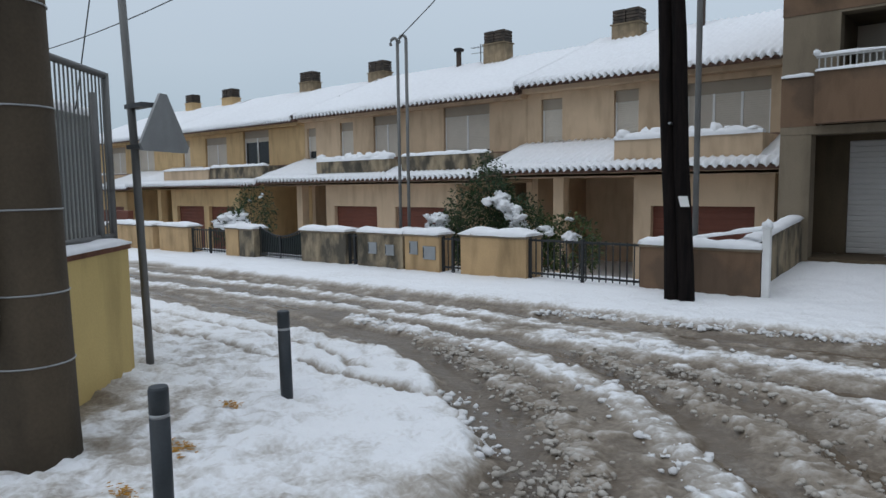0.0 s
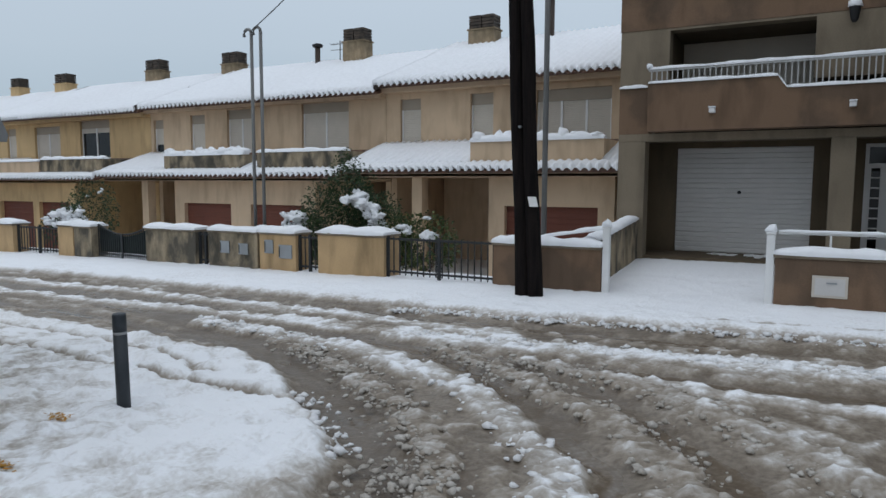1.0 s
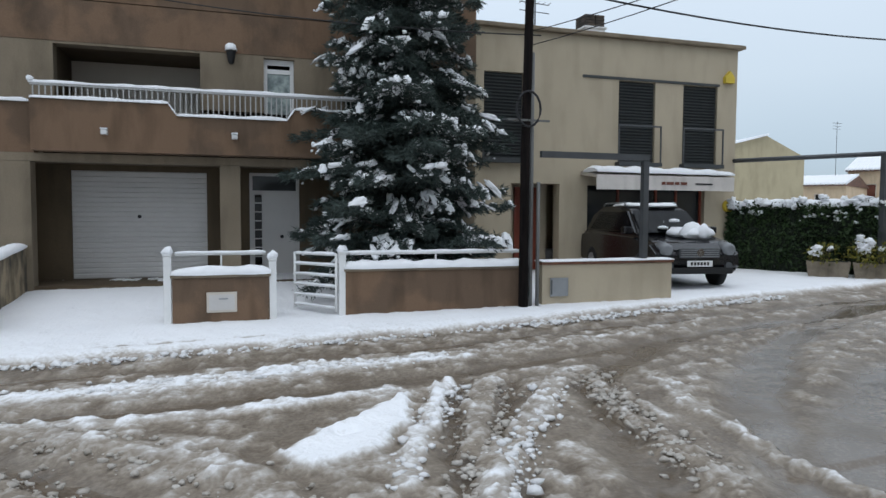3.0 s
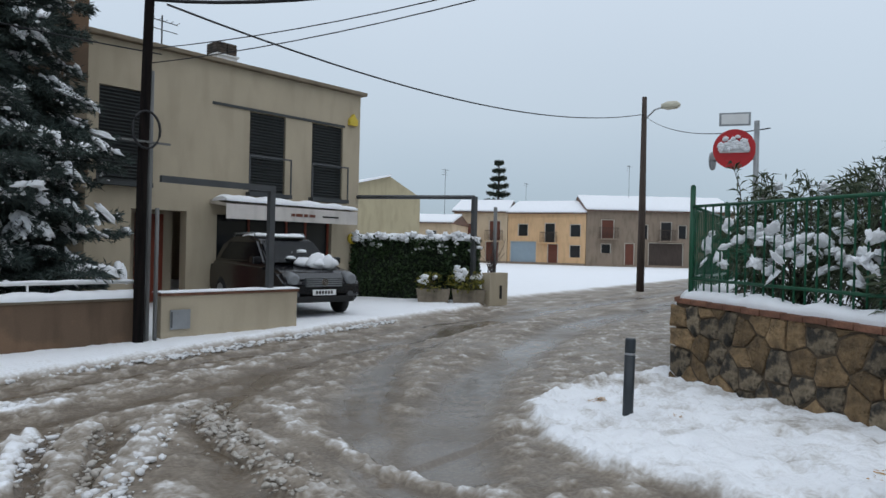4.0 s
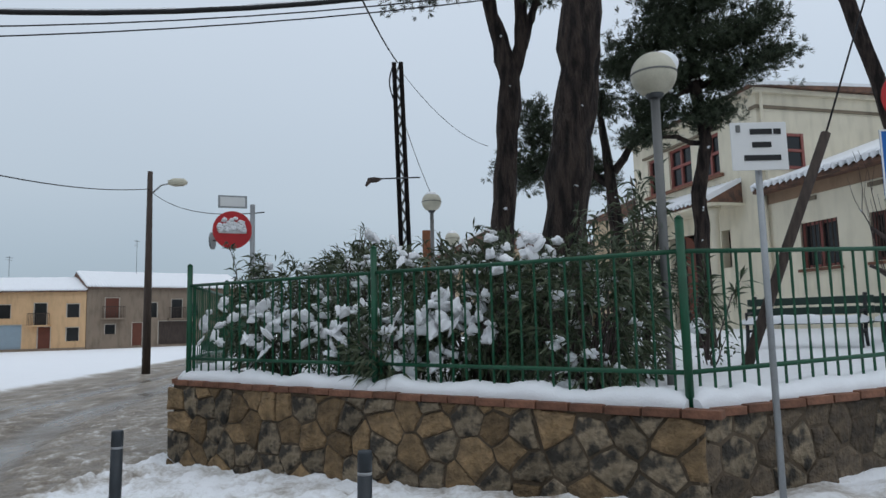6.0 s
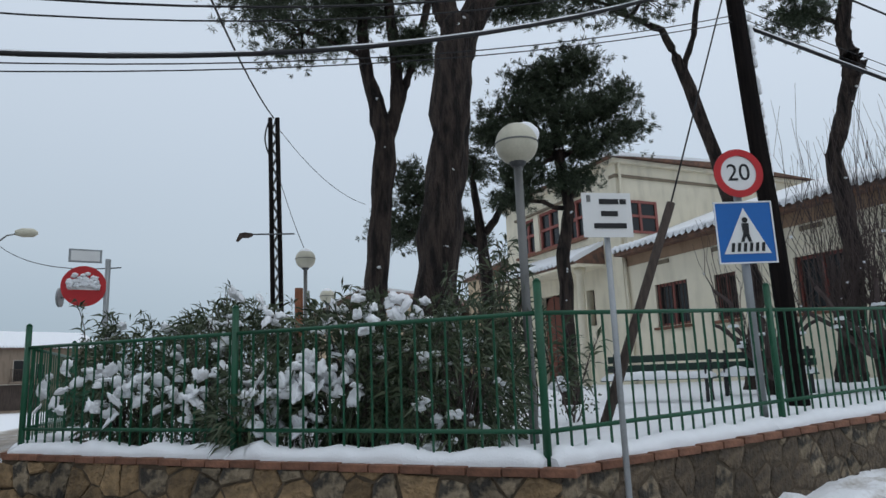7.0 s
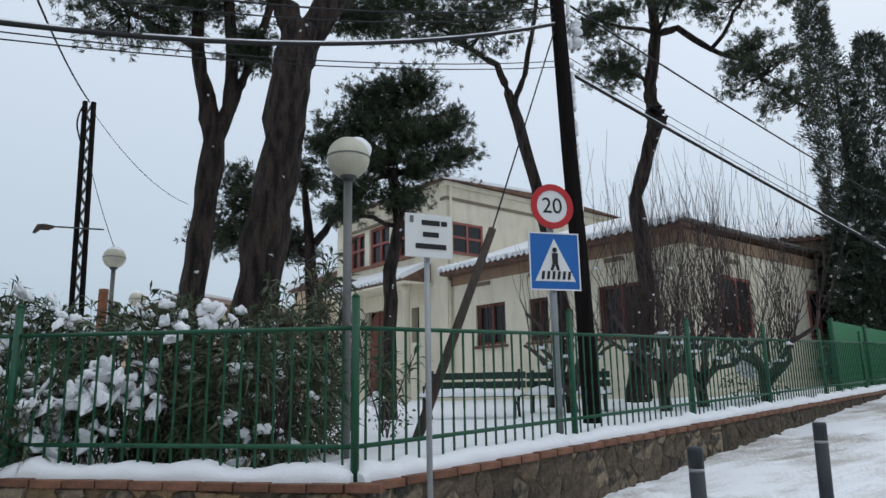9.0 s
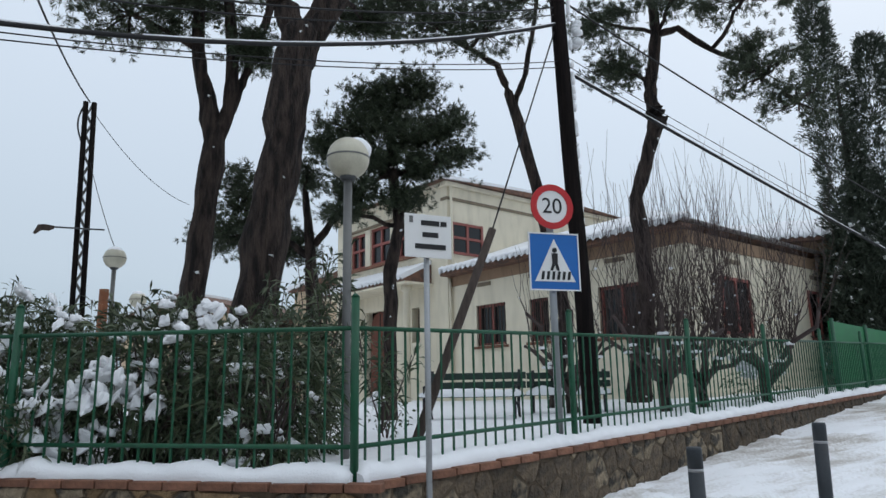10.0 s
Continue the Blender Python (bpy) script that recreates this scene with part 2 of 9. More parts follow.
def groundmat():
    """Snow and wet slush, mixed by the mesh's own slush weights and broken up by noise."""
    m = bpy.data.materials.new("snowy_ground")
    m.use_nodes = True
    n, l = m.node_tree.nodes, m.node_tree.links
    b = n["Principled BSDF"]
    at = n.new("ShaderNodeAttribute")
    at.attribute_name = "slush"
    wt = n.new("ShaderNodeAttribute")
    wt.attribute_name = "wet"
    tc = n.new("ShaderNodeTexCoord")
    n1, n2, n3 = (n.new("ShaderNodeTexNoise") for _ in range(3))
    for q, s, d in ((n1, 2.3, 6), (n2, 26, 5), (n3, 90, 3)):
        q.inputs["Scale"].default_value, q.inputs["Detail"].default_value = s, d
        l.new(tc.outputs["Object"], q.inputs["Vector"])
    ad = n.new("ShaderNodeMath")
    ad.operation = "MULTIPLY_ADD"
    ad.inputs[1].default_value = 0.55
    l.new(n2.outputs["Fac"], ad.inputs[0])
    l.new(at.outputs["Fac"], ad.inputs[2])
    sb = n.new("ShaderNodeMath")
    sb.operation = "SUBTRACT"
    sb.inputs[1].default_value = 0.275
    l.new(ad.outputs[0], sb.inputs[0])
    cr = n.new("ShaderNodeValToRGB")
    e = cr.color_ramp.elements
    e[0].position, e[0].color = 0.10, (0.86, 0.87, 0.89, 1)
    e[1].position, e[1].color = 0.98, (0.130, 0.100, 0.072, 1)
    for p, c in ((0.30, (0.68, 0.67, 0.66)), (0.50, (0.42, 0.385, 0.345)), (0.75, (0.245, 0.205, 0.160))):
        k = e.new(p)
        k.color = (*c, 1)
    l.new(sb.outputs[0], cr.inputs[0])
    mx = n.new("ShaderNodeMixRGB")
    mx.blend_type = "OVERLAY"
    mx.inputs[0].default_value = 0.22
    l.new(cr.outputs[0], mx.inputs[1])
    l.new(n1.outputs["Fac"], mx.inputs[2])
    l.new(mx.outputs[0], b.inputs["Base Color"])
    mr = n.new("ShaderNodeMapRange")
    mr.inputs["From Min"].default_value, mr.inputs["From Max"].default_value = 0.0, 1.0
    mr.inputs["To Min"].default_value, mr.inputs["To Max"].default_value = 0.72, 0.14
    l.new(wt.outputs["Fac"], mr.inputs["Value"])
    l.new(mr.outputs[0], b.inputs["Roughness"])
    b.inputs["Specular IOR Level"].default_value = 0.45
    bp = n.new("ShaderNodeBump")
    bs = n.new("ShaderNodeMapRange")
    bs.inputs["To Min"].default_value, bs.inputs["To Max"].default_value = 0.55, 0.03
    l.new(wt.outputs["Fac"], bs.inputs["Value"])
    l.new(bs.outputs[0], bp.inputs["Strength"])
    bp.inputs["Distance"].default_value = 0.03
    l.new(n2.outputs["Fac"], bp.inputs["Height"])
    bp2 = n.new("ShaderNodeBump")
    bp2.inputs["Strength"].default_value, bp2.inputs["Distance"].default_value = 0.12, 0.008
    l.new(n3.outputs["Fac"], bp2.inputs["Height"])
    l.new(bp.outputs[0], bp2.inputs["Normal"])
    l.new(bp2.outputs[0], b.inputs["Normal"])
    return m


M["ground"] = groundmat()


# ---- mesh helpers ----
def box(bm, x0, x1, y0, y1, z0, z1, bevel=0.0):
    v = [bm.verts.new(p) for p in ((x0, y0, z0), (x1, y0, z0), (x1, y1, z0), (x0, y1, z0), (x0, y0, z1), (x1, y0, z1), (x1, y1, z1), (x0, y1, z1))]
    fs = [bm.faces.new([v[i] for i in f]) for f in ((3, 2, 1, 0), (4, 5, 6, 7), (0, 1, 5, 4), (1, 2, 6, 5), (2, 3, 7, 6), (3, 0, 4, 7))]
    if bevel:
        bmesh.ops.bevel(bm, geom=list({e for f in fs for e in f.edges}), offset=bevel, segments=2, affect="EDGES", profile=0.6)
    return bm


def B(x0, x1, y0, y1, z0, z1, bevel=0.0):
    return box(bmesh.new(), x0, x1, y0, y1, z0, z1, bevel)


def tube(bm, pts, radii, seg=10, cap=True, wob=0.0, rng=None):
    """A round, tapering tube along points."""
    pts = [Vector(p) for p in pts]
    rings = []
    up = Vector((0, 0, 1))
    for i, p in enumerate(pts):
        d = (pts[min(i + 1, len(pts) - 1)] - pts[max(i - 1, 0)]).normalized()
        a = d.cross(up if abs(d.z) < 0.95 else Vector((1, 0, 0))).normalized()
        c = d.cross(a)
        r = radii[i] if hasattr(radii, "__len__") else radii
        ring = []
        for k in range(seg):
            t = 2 * math.pi * k / seg
            q = r * (1 + (wob * (rng.random() - 0.5) if rng else 0))
            ring.append(bm.verts.new(p + a * (q * math.cos(t)) + c * (q * math.sin(t))))
        rings.append(ring)
    for r0, r1 in zip(rings, rings[1:]):
        for k in range(seg):
            f = bm.faces.new((r0[k], r0[(k + 1) % seg], r1[(k + 1) % seg], r1[k]))
            f.smooth = True
    if cap:
        bm.faces.new(list(reversed(rings[0])))
        bm.faces.new(rings[-1])
    return bm


def prism(bm, poly, axis, a, b):
    """A polygon of (u, v) drawn out along axis from a to b. x: (y, z), y: (x, z), z: (x, y)."""
    def at(u, v, w):
        return {"x": (w, u, v), "y": (u, w, v), "z": (u, v, w)}[axis]
    p0 = [bm.verts.new(at(u, v, a)) for u, v in poly]
    p1 = [bm.verts.new(at(u, v, b)) for u, v in poly]
    bm.faces.new(p0)
    bm.faces.new(list(reversed(p1)))
    for i in range(len(poly)):
        j = (i + 1) % len(poly)
        bm.faces.new((p0[j], p0[i], p1[i], p1[j]))
    bmesh.ops.recalc_face_normals(bm, faces=bm.faces[:])
    return bm


def mesh_of(name, bm, material):
    me = bpy.data.meshes.new(name)
    bm.to_mesh(me)
    bm.free()
    me.materials.append(M[material] if isinstance(material, str) else material)
    return me


def part(name, bm, material, parent=None, label=""):
    ob = new(name, mesh_of(name, bm, material))
    if parent is not None:
        ob.parent = parent
    return tagged(ob, label) if label else ob


def thing(name, label, category, group="", kind="", m=None):
    ob = new(name)
    ob.empty_display_size = 0.2
    if m is not None:
        ob.matrix_basis = m
    return tagged(ob, label, category, group, kind)


def solo(name, bm, material, label, category, group="", kind=""):
    return tagged(part(name, bm, material), label, category, group, kind)


def arrays(name, verts, faces, material, parent=None, smooth=False):
    me = bpy.data.meshes.new(name)
    me.from_pydata(np.asarray(verts).tolist(), [], np.asarray(faces).tolist())
    if smooth:
        me.polygons.foreach_set("use_smooth", np.ones(len(me.polygons), bool))
    me.materials.append(M[material])
    ob = new(name, me)
    if parent is not None:
        ob.parent = parent
    return ob


def snowbar(bm, p0, p1, w, h, rng, over=0.03, step=0.09):
    """A ragged ridge of settled snow along a line."""
    p0, p1 = Vector(p0), Vector(p1)
    d = p1 - p0
    n = max(2, int(d.length / step))
    flat = Vector((d.x, d.y, 0)).normalized()
    side = Vector((flat.y, -flat.x, 0))
    prof = [(-1, -0.12), (-1.03, 0.35), (-0.72, 0.85), (-0.2, 1.02), (0.3, 1.0), (0.75, 0.82), (1.03, 0.3), (1, -0.12)]
    s0, rings = rng.random() * 50, []
    for i in range(n + 1):
        t = i / n
        c = p0 + d * t
        q = noise.noise(Vector((s0, t * d.length * 2.2, 0)))
        q2 = noise.noise(Vector((s0 + 9, t * d.length * 5.0, 0)))
        hh = h * (1 + 0.45 * q + 0.3 * q2) * (0.55 if i in (0, n) else 1)
        ring = []
        for a, b in prof:
            ww = (w / 2 + over) * (1 + 0.16 * noise.noise(Vector((s0 + a * 3, t * d.length * 4, 5))))
            ring.append(bm.verts.new(c + side * (a * ww) + Vector((0, 0, b * hh))))
        rings.append(ring)
    for r0, r1 in zip(rings, rings[1:]):
        for k in range(len(prof) - 1):
            bm.faces.new((r0[k], r0[k + 1], r1[k + 1], r1[k])).smooth = True
    bm.faces.new(rings[0])
    bm.faces.new(list(reversed(rings[-1])))
    bm.faces.ensure_lookup_table()
    return bm


ICO = {}


def ico(sub):
    """Corners and faces of a plain icosphere, kept for reuse."""
    if sub not in ICO:
        tmp = bmesh.new()
        bmesh.ops.create_icosphere(tmp, subdivisions=sub, radius=1.0)
        tmp.verts.index_update()
        ICO[sub] = ([v.co.copy() for v in tmp.verts], [tuple(v.index for v in f.verts) for f in tmp.faces])
        tmp.free()
    return ICO[sub]


def add_ico(bm, sub, place):
    vs, fs = ico(sub)
    made = [bm.verts.new(place(v)) for v in vs]
    for f in fs:
        bm.faces.new((made[f[0]], made[f[1]], made[f[2]])).smooth = True


def lump(bm, c, rx, ry, rz, rng, sub=2):
    """A soft lump of snow."""
    s = Vector((rng.random() * 40, rng.random() * 40, rng.random() * 40))

    def place(v):
        k = 1 + 0.38 * noise.noise(v * 1.7 + s) + 0.15 * noise.noise(v * 4 + s)
        return (c[0] + v.x * rx * k, c[1] + v.y * ry * k, c[2] + v.z * rz * (1 if v.z > 0 else 0.45) * k)

    add_ico(bm, sub, place)
    return bm


def clump(bm, c, r, rng, n=3):
    """A few ragged lumps of snow stuck together."""
    for i in range(n):
        s = Vector((rng.random() * 60, rng.random() * 60, rng.random() * 60))
        o = Vector((c[0], c[1], c[2])) + Vector((rng.gauss(0, 0.55), rng.gauss(0, 0.55), rng.gauss(0, 0.35))) * r
        q = r * rng.uniform(0.45, 0.85)
        sx, sy, sz = rng.uniform(0.8, 1.25) * q, rng.uniform(0.8, 1.25) * q, rng.uniform(0.55, 0.9) * q

        def place(v):
            k = 1 + 0.75 * noise.noise(v * 1.3 + s) + 0.5 * noise.noise(v * 2.9 + s) + 0.28 * noise.noise(v * 6.5 + s)
            return (o.x + v.x * sx * k, o.y + v.y * sy * k, o.z + v.z * sz * k)

        add_ico(bm, 3 if r > 0.07 else 2, place)
    return bm


def snow_pad(bm, p, d, length, wide, high, rng):
    """Snow lying along a bough."""
    s = Vector((rng.random() * 60, rng.random() * 60, rng.random() * 60))
    p, d = Vector(p), Vector(d).normalized()
    e = Vector((-d.y, d.x, 0)).normalized()

    def place(v):
        k = 1 + 0.6 * noise.noise(v * 1.6 + s) + 0.35 * noise.noise(v * 4 + s)
        return p + d * (v.x * length * k) + e * (v.y * wide * k) + Vector((0, 0, v.z * high * k * (1 if v.z > 0 else 0.35)))

    add_ico(bm, 3, place)
    return bm


def snow_on(label, bm, group="settled snow"):
    return solo("snow_cap", bm, "snow", label, "snow", group, "stuff")


# ---- the ground: one sheet of snow and slush ----
def base_z(x, y):
    """Lie of the land: the street climbs slightly, the side street climbs away from it."""
    z = 0.011 * np.clip(x, -40, 10)
    s = np.clip((x - 1.5) / 3.5, 0, 1)
    s = s * s * (3 - 2 * s) * np.clip((20 - x) / 6, 0, 1)
    z = z + 0.060 * (np.clip(3.7 - y, 0, 22) * s + np.clip(-y, 0, 22) * (1 - s)) - 0.03 * s * (y < 3.7)
    drive = np.clip((y - 10.6) / 3.6, 0, 1) * (x > -3.2) * (x < 5.2) * (y < 30)
    z = z + 0.24 * drive
    sunk = np.clip((y - 11.2) / 4.2, 0, 1) * np.clip((-3.4 - x) / 0.3, 0, 1) * (y < 40)
    return z - 0.95 * sunk


def gz(x, y):
    return float(base_z(np.array([float(x)]), np.array([float(y)]))[0])


def line_d(px, py, pts):
    """Distance of points to a bent line."""
    best = np.full(px.shape, 1e9)
    for (ax, ay), (bx, by) in zip(pts, pts[1:]):
        dx, dy = bx - ax, by - ay
        t = np.clip(((px - ax) * dx + (py - ay) * dy) / (dx * dx + dy * dy), 0, 1)
        best = np.minimum(best, np.hypot(px - ax - t * dx, py - ay - t * dy))
    return best


def inside(px, py, poly):
    res = np.zeros(px.shape, bool)
    for (ax, ay), (bx, by) in zip(poly, poly[1:] + poly[:1]):
        hit = ((ay > py) != (by > py)) & (px < (bx - ax) * (py - ay) / (by - ay + 1e-12) + ax)
        res ^= hit
    return res


def vnoise(x, y, seed, octaves=4, gain=0.5):
    """Smooth value noise on arrays."""
    rs = np.random.RandomState(seed)
    tab = rs.rand(256, 256)
    out, amp, tot = np.zeros(x.shape), 1.0, 0.0
    for o in range(octaves):
        fx, fy = x * 2**o + 13.7 * o, y * 2**o + 7.3 * o
        ix, iy = np.floor(fx).astype(int), np.floor(fy).astype(int)
        u, v = fx - ix, fy - iy
        u, v = u * u * (3 - 2 * u), v * v * (3 - 2 * v)
        def g(a, b):
            return tab[(ix + a) % 256, (iy + b) % 256]
        out += amp * ((g(0, 0) * (1 - u) + g(1, 0) * u) * (1 - v) + (g(0, 1) * (1 - u) + g(1, 1) * u) * v)
        tot += amp
        amp *= gain
    return out / tot


def steps(*spans):
    vals = []
    for a, b, s in spans:
        vals += list(np.arange(a, b - 1e-6, s))
    return np.array(vals + [spans[-1][1]])


LEFT_BANK = [(-60, 5.6), (-10.75, 5.5), (-7.88, 5.3), (-6.36, 5.35), (-4.96, 5.18), (-4.26, 4.9), (-3.62, 4.35), (-3.13, 4.05), (-2.74, 3.75), (-2.5, 3.35), (-2.25, 2.6), (-2.1, 0), (-2.0, -40), (-60, -40)]
FAR_BANK = [(-60, 8.2), (-6.3, 8.05), (-3.4, 8.1), (-0.8, 8.4), (2.3, 8.5), (4.5, 9.0), (6.8, 9.6), (9.7, 10.15), (13.4, 10.9), (17, 12.5), (28, 14.2), (60, 19), (600, 60), (600, 600), (-600, 600), (-600, 8.2)]
RIGHT_BANK = [(8.6, 4.0), (7.5, 4.4), (5.85, 4.3), (4.9, 3.35), (4.45, 2.5), (4.2, 1.2), (3.6, -1.5), (3.2, -4), (3.0, -40), (40, -40), (40, 4.0)]
TRI = [(0.35, 4.75), (1.15, 5.65), (1.75, 6.22), (1.4, 5.2), (1.0, 4.55), (0.58, 4.42)]


def build_ground():
    xs = steps((-600, -100, 50), (-100, -40, 5), (-40, -14, 0.4), (-14, -7, 0.09), (-7, 8, 0.036), (8, 14, 0.08), (14, 34, 0.4), (34, 100, 4), (100, 600, 50))
    ys = steps((-600, -60, 60), (-60, -14, 4), (-14, -5, 0.3), (-5, 0.6, 0.12), (0.6, 2.2, 0.06), (2.2, 9.2, 0.036), (9.2, 12, 0.09), (12, 24, 0.4), (24, 100, 4), (100, 600, 50))
    X, Y = np.meshgrid(xs, ys)
    near = np.hypot(X, Y) < 60
    z = base_z(X, Y)
    wx, wy = X + 0.25 * (vnoise(X * 1.5, Y * 1.5, 3) - 0.5), Y + 0.25 * (vnoise(X * 1.5, Y * 1.5, 4) - 0.5)
    jx, jy = wx + 0.12 * (vnoise(X * 7, Y * 7, 5, 3) - 0.5), wy + 0.12 * (vnoise(X * 7, Y * 7, 6, 3) - 0.5)
    big, mid, fine = vnoise(X * 0.8, Y * 0.8, 11), vnoise(X * 3.2, Y * 3.2, 12, 4, 0.6), vnoise(X * 9, Y * 9, 13, 3, 0.6)
    clod = np.clip((vnoise(X * 6.5, Y * 6.5, 14, 3, 0.6) - 0.47) * 5, 0, 1)
    grit = np.clip((vnoise(X * 14, Y * 14, 15, 2, 0.6) - 0.45) * 4, 0, 1)
    lumps = clod * (0.6 + 0.6 * grit)
    slush = 0.88 + 0.35 * (mid - 0.5) - 0.42 * lumps
    h = 0.02 * (mid - 0.4) + 0.026 * np.clip(lumps * 1.6, 0, 1) + 0.026 * (fine - 0.5)
    wet = np.clip(0.75 - 1.1 * lumps, 0, 1) * np.clip(0.35 + 1.3 * (big - 0.35), 0, 1)

    def rut(pts, w, deep=0.04, amount=1.0):
        nonlocal slush, h, wet
        k = np.clip(1.25 - line_d(jx, jy, pts) / w, 0, 1) * amount
        k = k * k * (3 - 2 * k)
        slush = slush * (1 - k) + (0.97 + 0.2 * (mid - 0.5) - 0.16 * lumps * (1 - k)) * k
        h = h * (1 - 0.85 * k) - deep * k
        wet = np.maximum(wet * (1 - k), k * np.clip(0.75 + 1.2 * (big - 0.45), 0, 1))

    def ridge(pts, w, high=0.07, clean=0.9):
        nonlocal slush, h, wet
        d = line_d(jx, jy, pts)
        k = np.clip(1.35 - d / w, 0, 1)
        k = np.clip(k * k * (3 - 2 * k) * (0.62 + 0.6 * lumps + 0.5 * (mid - 0.4)), 0, 1)
        slush = slush * (1 - k) + (1 - clean + 0.42 * (0.6 - grit) + 0.5 * (0.48 - mid)) * k
        h = h * (1 - 0.6 * k) + 0.8 * high * np.clip(1.5 * k, 0, 1) * (0.62 + 0.14 * lumps + 0.22 * grit + 0.35 * (fine - 0.5))
        wet = wet * (1 - k)

    # wheel tracks of the street and of the turn into the side street
    rut([(-60, 6.6), (-13.9, 6.95), (-11, 7.1), (-7.7, 6.45), (-5.95, 6.0), (-4.22, 5.2), (-3.12, 4.4), (-2.39, 3.8), (-1.8, 3.0), (-1.2, 0), (-1.0, -14)], 0.42)
    rut([(-60, 5.95), (-12, 6.0), (-8, 5.85), (-6, 5.65), (-4.5, 5.2), (-3.4, 4.6)], 0.16)
    rut([(-9, 7.25), (-6, 6.75), (-4, 6.35), (-2.6, 5.7), (-1.6, 4.8), (-0.9, 3.6), (-0.4, 1.5)], 0.22)
    rut([(-3.2, 6.4), (-1.6, 5.6), (-0.6, 4.6), (0.0, 3.4), (0.3, 1.0)], 0.2)
    rut([(-60, 7.7), (-12, 7.75), (-3, 7.7), (2, 7.95), (6, 8.6), (12, 9.7), (28, 12.9), (60, 18)], 0.16)
    rut([(-7, 6.25), (-0.6, 6.3), (2.2, 6.65), (7, 7.9), (12, 9.0), (28, 12.0), (60, 17)], 0.24)
    rut([(3.4, 3.3), (4.6, 5.2), (6.6, 7.0), (10.3, 8.9), (18, 10.2), (60, 16)], 0.45, 0.05)
    rut([(3.9, 3.4), (5.0, 4.4), (6.8, 5.4), (11.7, 7.4), (30, 10.8), (60, 14)], 0.5, 0.05)
    rut([(2.4, 2.2), (2.7, 4.3), (3.4, 5.9), (5.0, 7.3)], 0.25)
    rut([(1.5, 3.0), (2.1, 4.9), (2.7, 6.3)], 0.14)
    rut([(1.2, 3.3), (1.7, 5.0), (2.25, 6.4)], 0.12)
    # ridges thrown up between them
    ridge([(-60, 6.25), (-13, 6.45), (-9, 6.75), (-6.6, 6.85), (-5.0, 6.75)], 0.17, 0.06, 0.95)
    ridge([(-60, 7.3), (-14, 7.4), (-9, 7.5), (-5, 7.35), (-3, 7.15)], 0.16, 0.05, 0.9)
    ridge([(-6.8, 6.3), (-5.0, 6.12), (-4.05, 5.85), (-3.18, 5.47), (-2.54, 5.15), (-1.94, 4.67), (-1.41, 3.99), (-0.9, 2.8)], 0.17, 0.09, 0.85)
    ridge([(-3.4, 6.3), (-2.2, 5.6), (-1.2, 4.9), (-0.6, 4.1), (-0.2, 3.0)], 0.13, 0.08, 0.45)
    ridge([(-5.2, 5.9), (-3.9, 5.3), (-2.9, 4.6), (-2.2, 3.9), (-1.5, 2.6)], 0.13, 0.07, 0.4)
    ridge([(-2.6, 6.25), (-1.5, 6.0), (-0.6, 5.4), (0.2, 4.5), (0.7, 3.4)], 0.15, 0.08, 0.6)
    ridge([(-1.3, 6.05), (-0.2, 6.0), (0.8, 6.05)], 0.14, 0.05, 0.95)
    ridge([(-4.2, 6.75), (-3.4, 6.8), (-0.7, 7.0), (1.4, 7.25), (2.5, 7.4)], 0.24, 0.05, 1.0)
    ridge([(2.5, 7.35), (4.5, 7.8), (7, 8.6)], 0.12, 0.05, 0.5)
    ridge([(2.06, 6.25), (1.6, 5.3), (1.3, 4.7), (1.06, 4.1)], 0.1, 0.08, 0.95)
    ridge([(2.48, 6.19), (2.0, 5.2), (1.78, 4.66), (1.4, 3.6)], 0.1, 0.07, 0.5)
    ridge([(3.05, 5.98), (2.5, 5.2), (2.04, 4.56), (1.61, 4.0), (1.1, 2.8)], 0.12, 0.08, 0.65)
    ridge([(3.5, 6.2), (3.1, 4.9), (2.9, 3.6), (2.7, 2.4)], 0.1, 0.06, 0.4)
    ridge([(4.1, 6.1), (3.75, 5.0), (3.6, 3.8), (3.7, 2.8)], 0.08, 0.05, 0.6)
    ridge([(0.3, 6.0), (0.9, 6.1), (1.5, 6.3)], 0.12, 0.05, 0.95)
    ridge([(5.3, 6.6), (7.5, 7.7), (11, 8.3)], 0.1, 0.04, 0.35)

    # banks of clean snow on the pavements
    def bank(poly, lift, edge, rough=0.0):
        nonlocal slush, h, wet
        ins = inside(jx, jy, poly)
        k = np.clip(line_d(jx, jy, poly + poly[:1]) / edge, 0, 1) * ins
        k = k * k * (3 - 2 * k)
        rim = np.clip(1 - line_d(jx, jy, poly + poly[:1]) / (edge * 2.2), 0, 1) * ins
        slush = slush * (1 - k) + (0.03 + 0.16 * (fine - 0.45) + 0.2 * rim * (mid - 0.3) + rough * np.clip(0.55 * (big - 0.36) + 0.5 * (mid - 0.42) - 0.12 * lumps, 0, 0.4)) * k
        h = h * (1 - k) + (lift + 0.035 * (mid - 0.5) + 0.035 * (fine - 0.5) + rim * (0.03 * lumps + 0.02) + rough * (0.028 * np.clip(lumps * 1.5, 0, 1) - 0.012)) * k
        wet = wet * (1 - k)

    bank(LEFT_BANK, 0.09, 0.16, 0.6 + 0.7 * np.clip((4.2 - Y) / 0.8, 0, 1))
    bank(FAR_BANK, 0.09, 0.25, 0.35 * np.clip((10.0 - Y) / 1.0, 0, 1))
    bank(RIGHT_BANK, 0.08, 0.2, 1.5)
    bank(TRI, 0.06, 0.1)
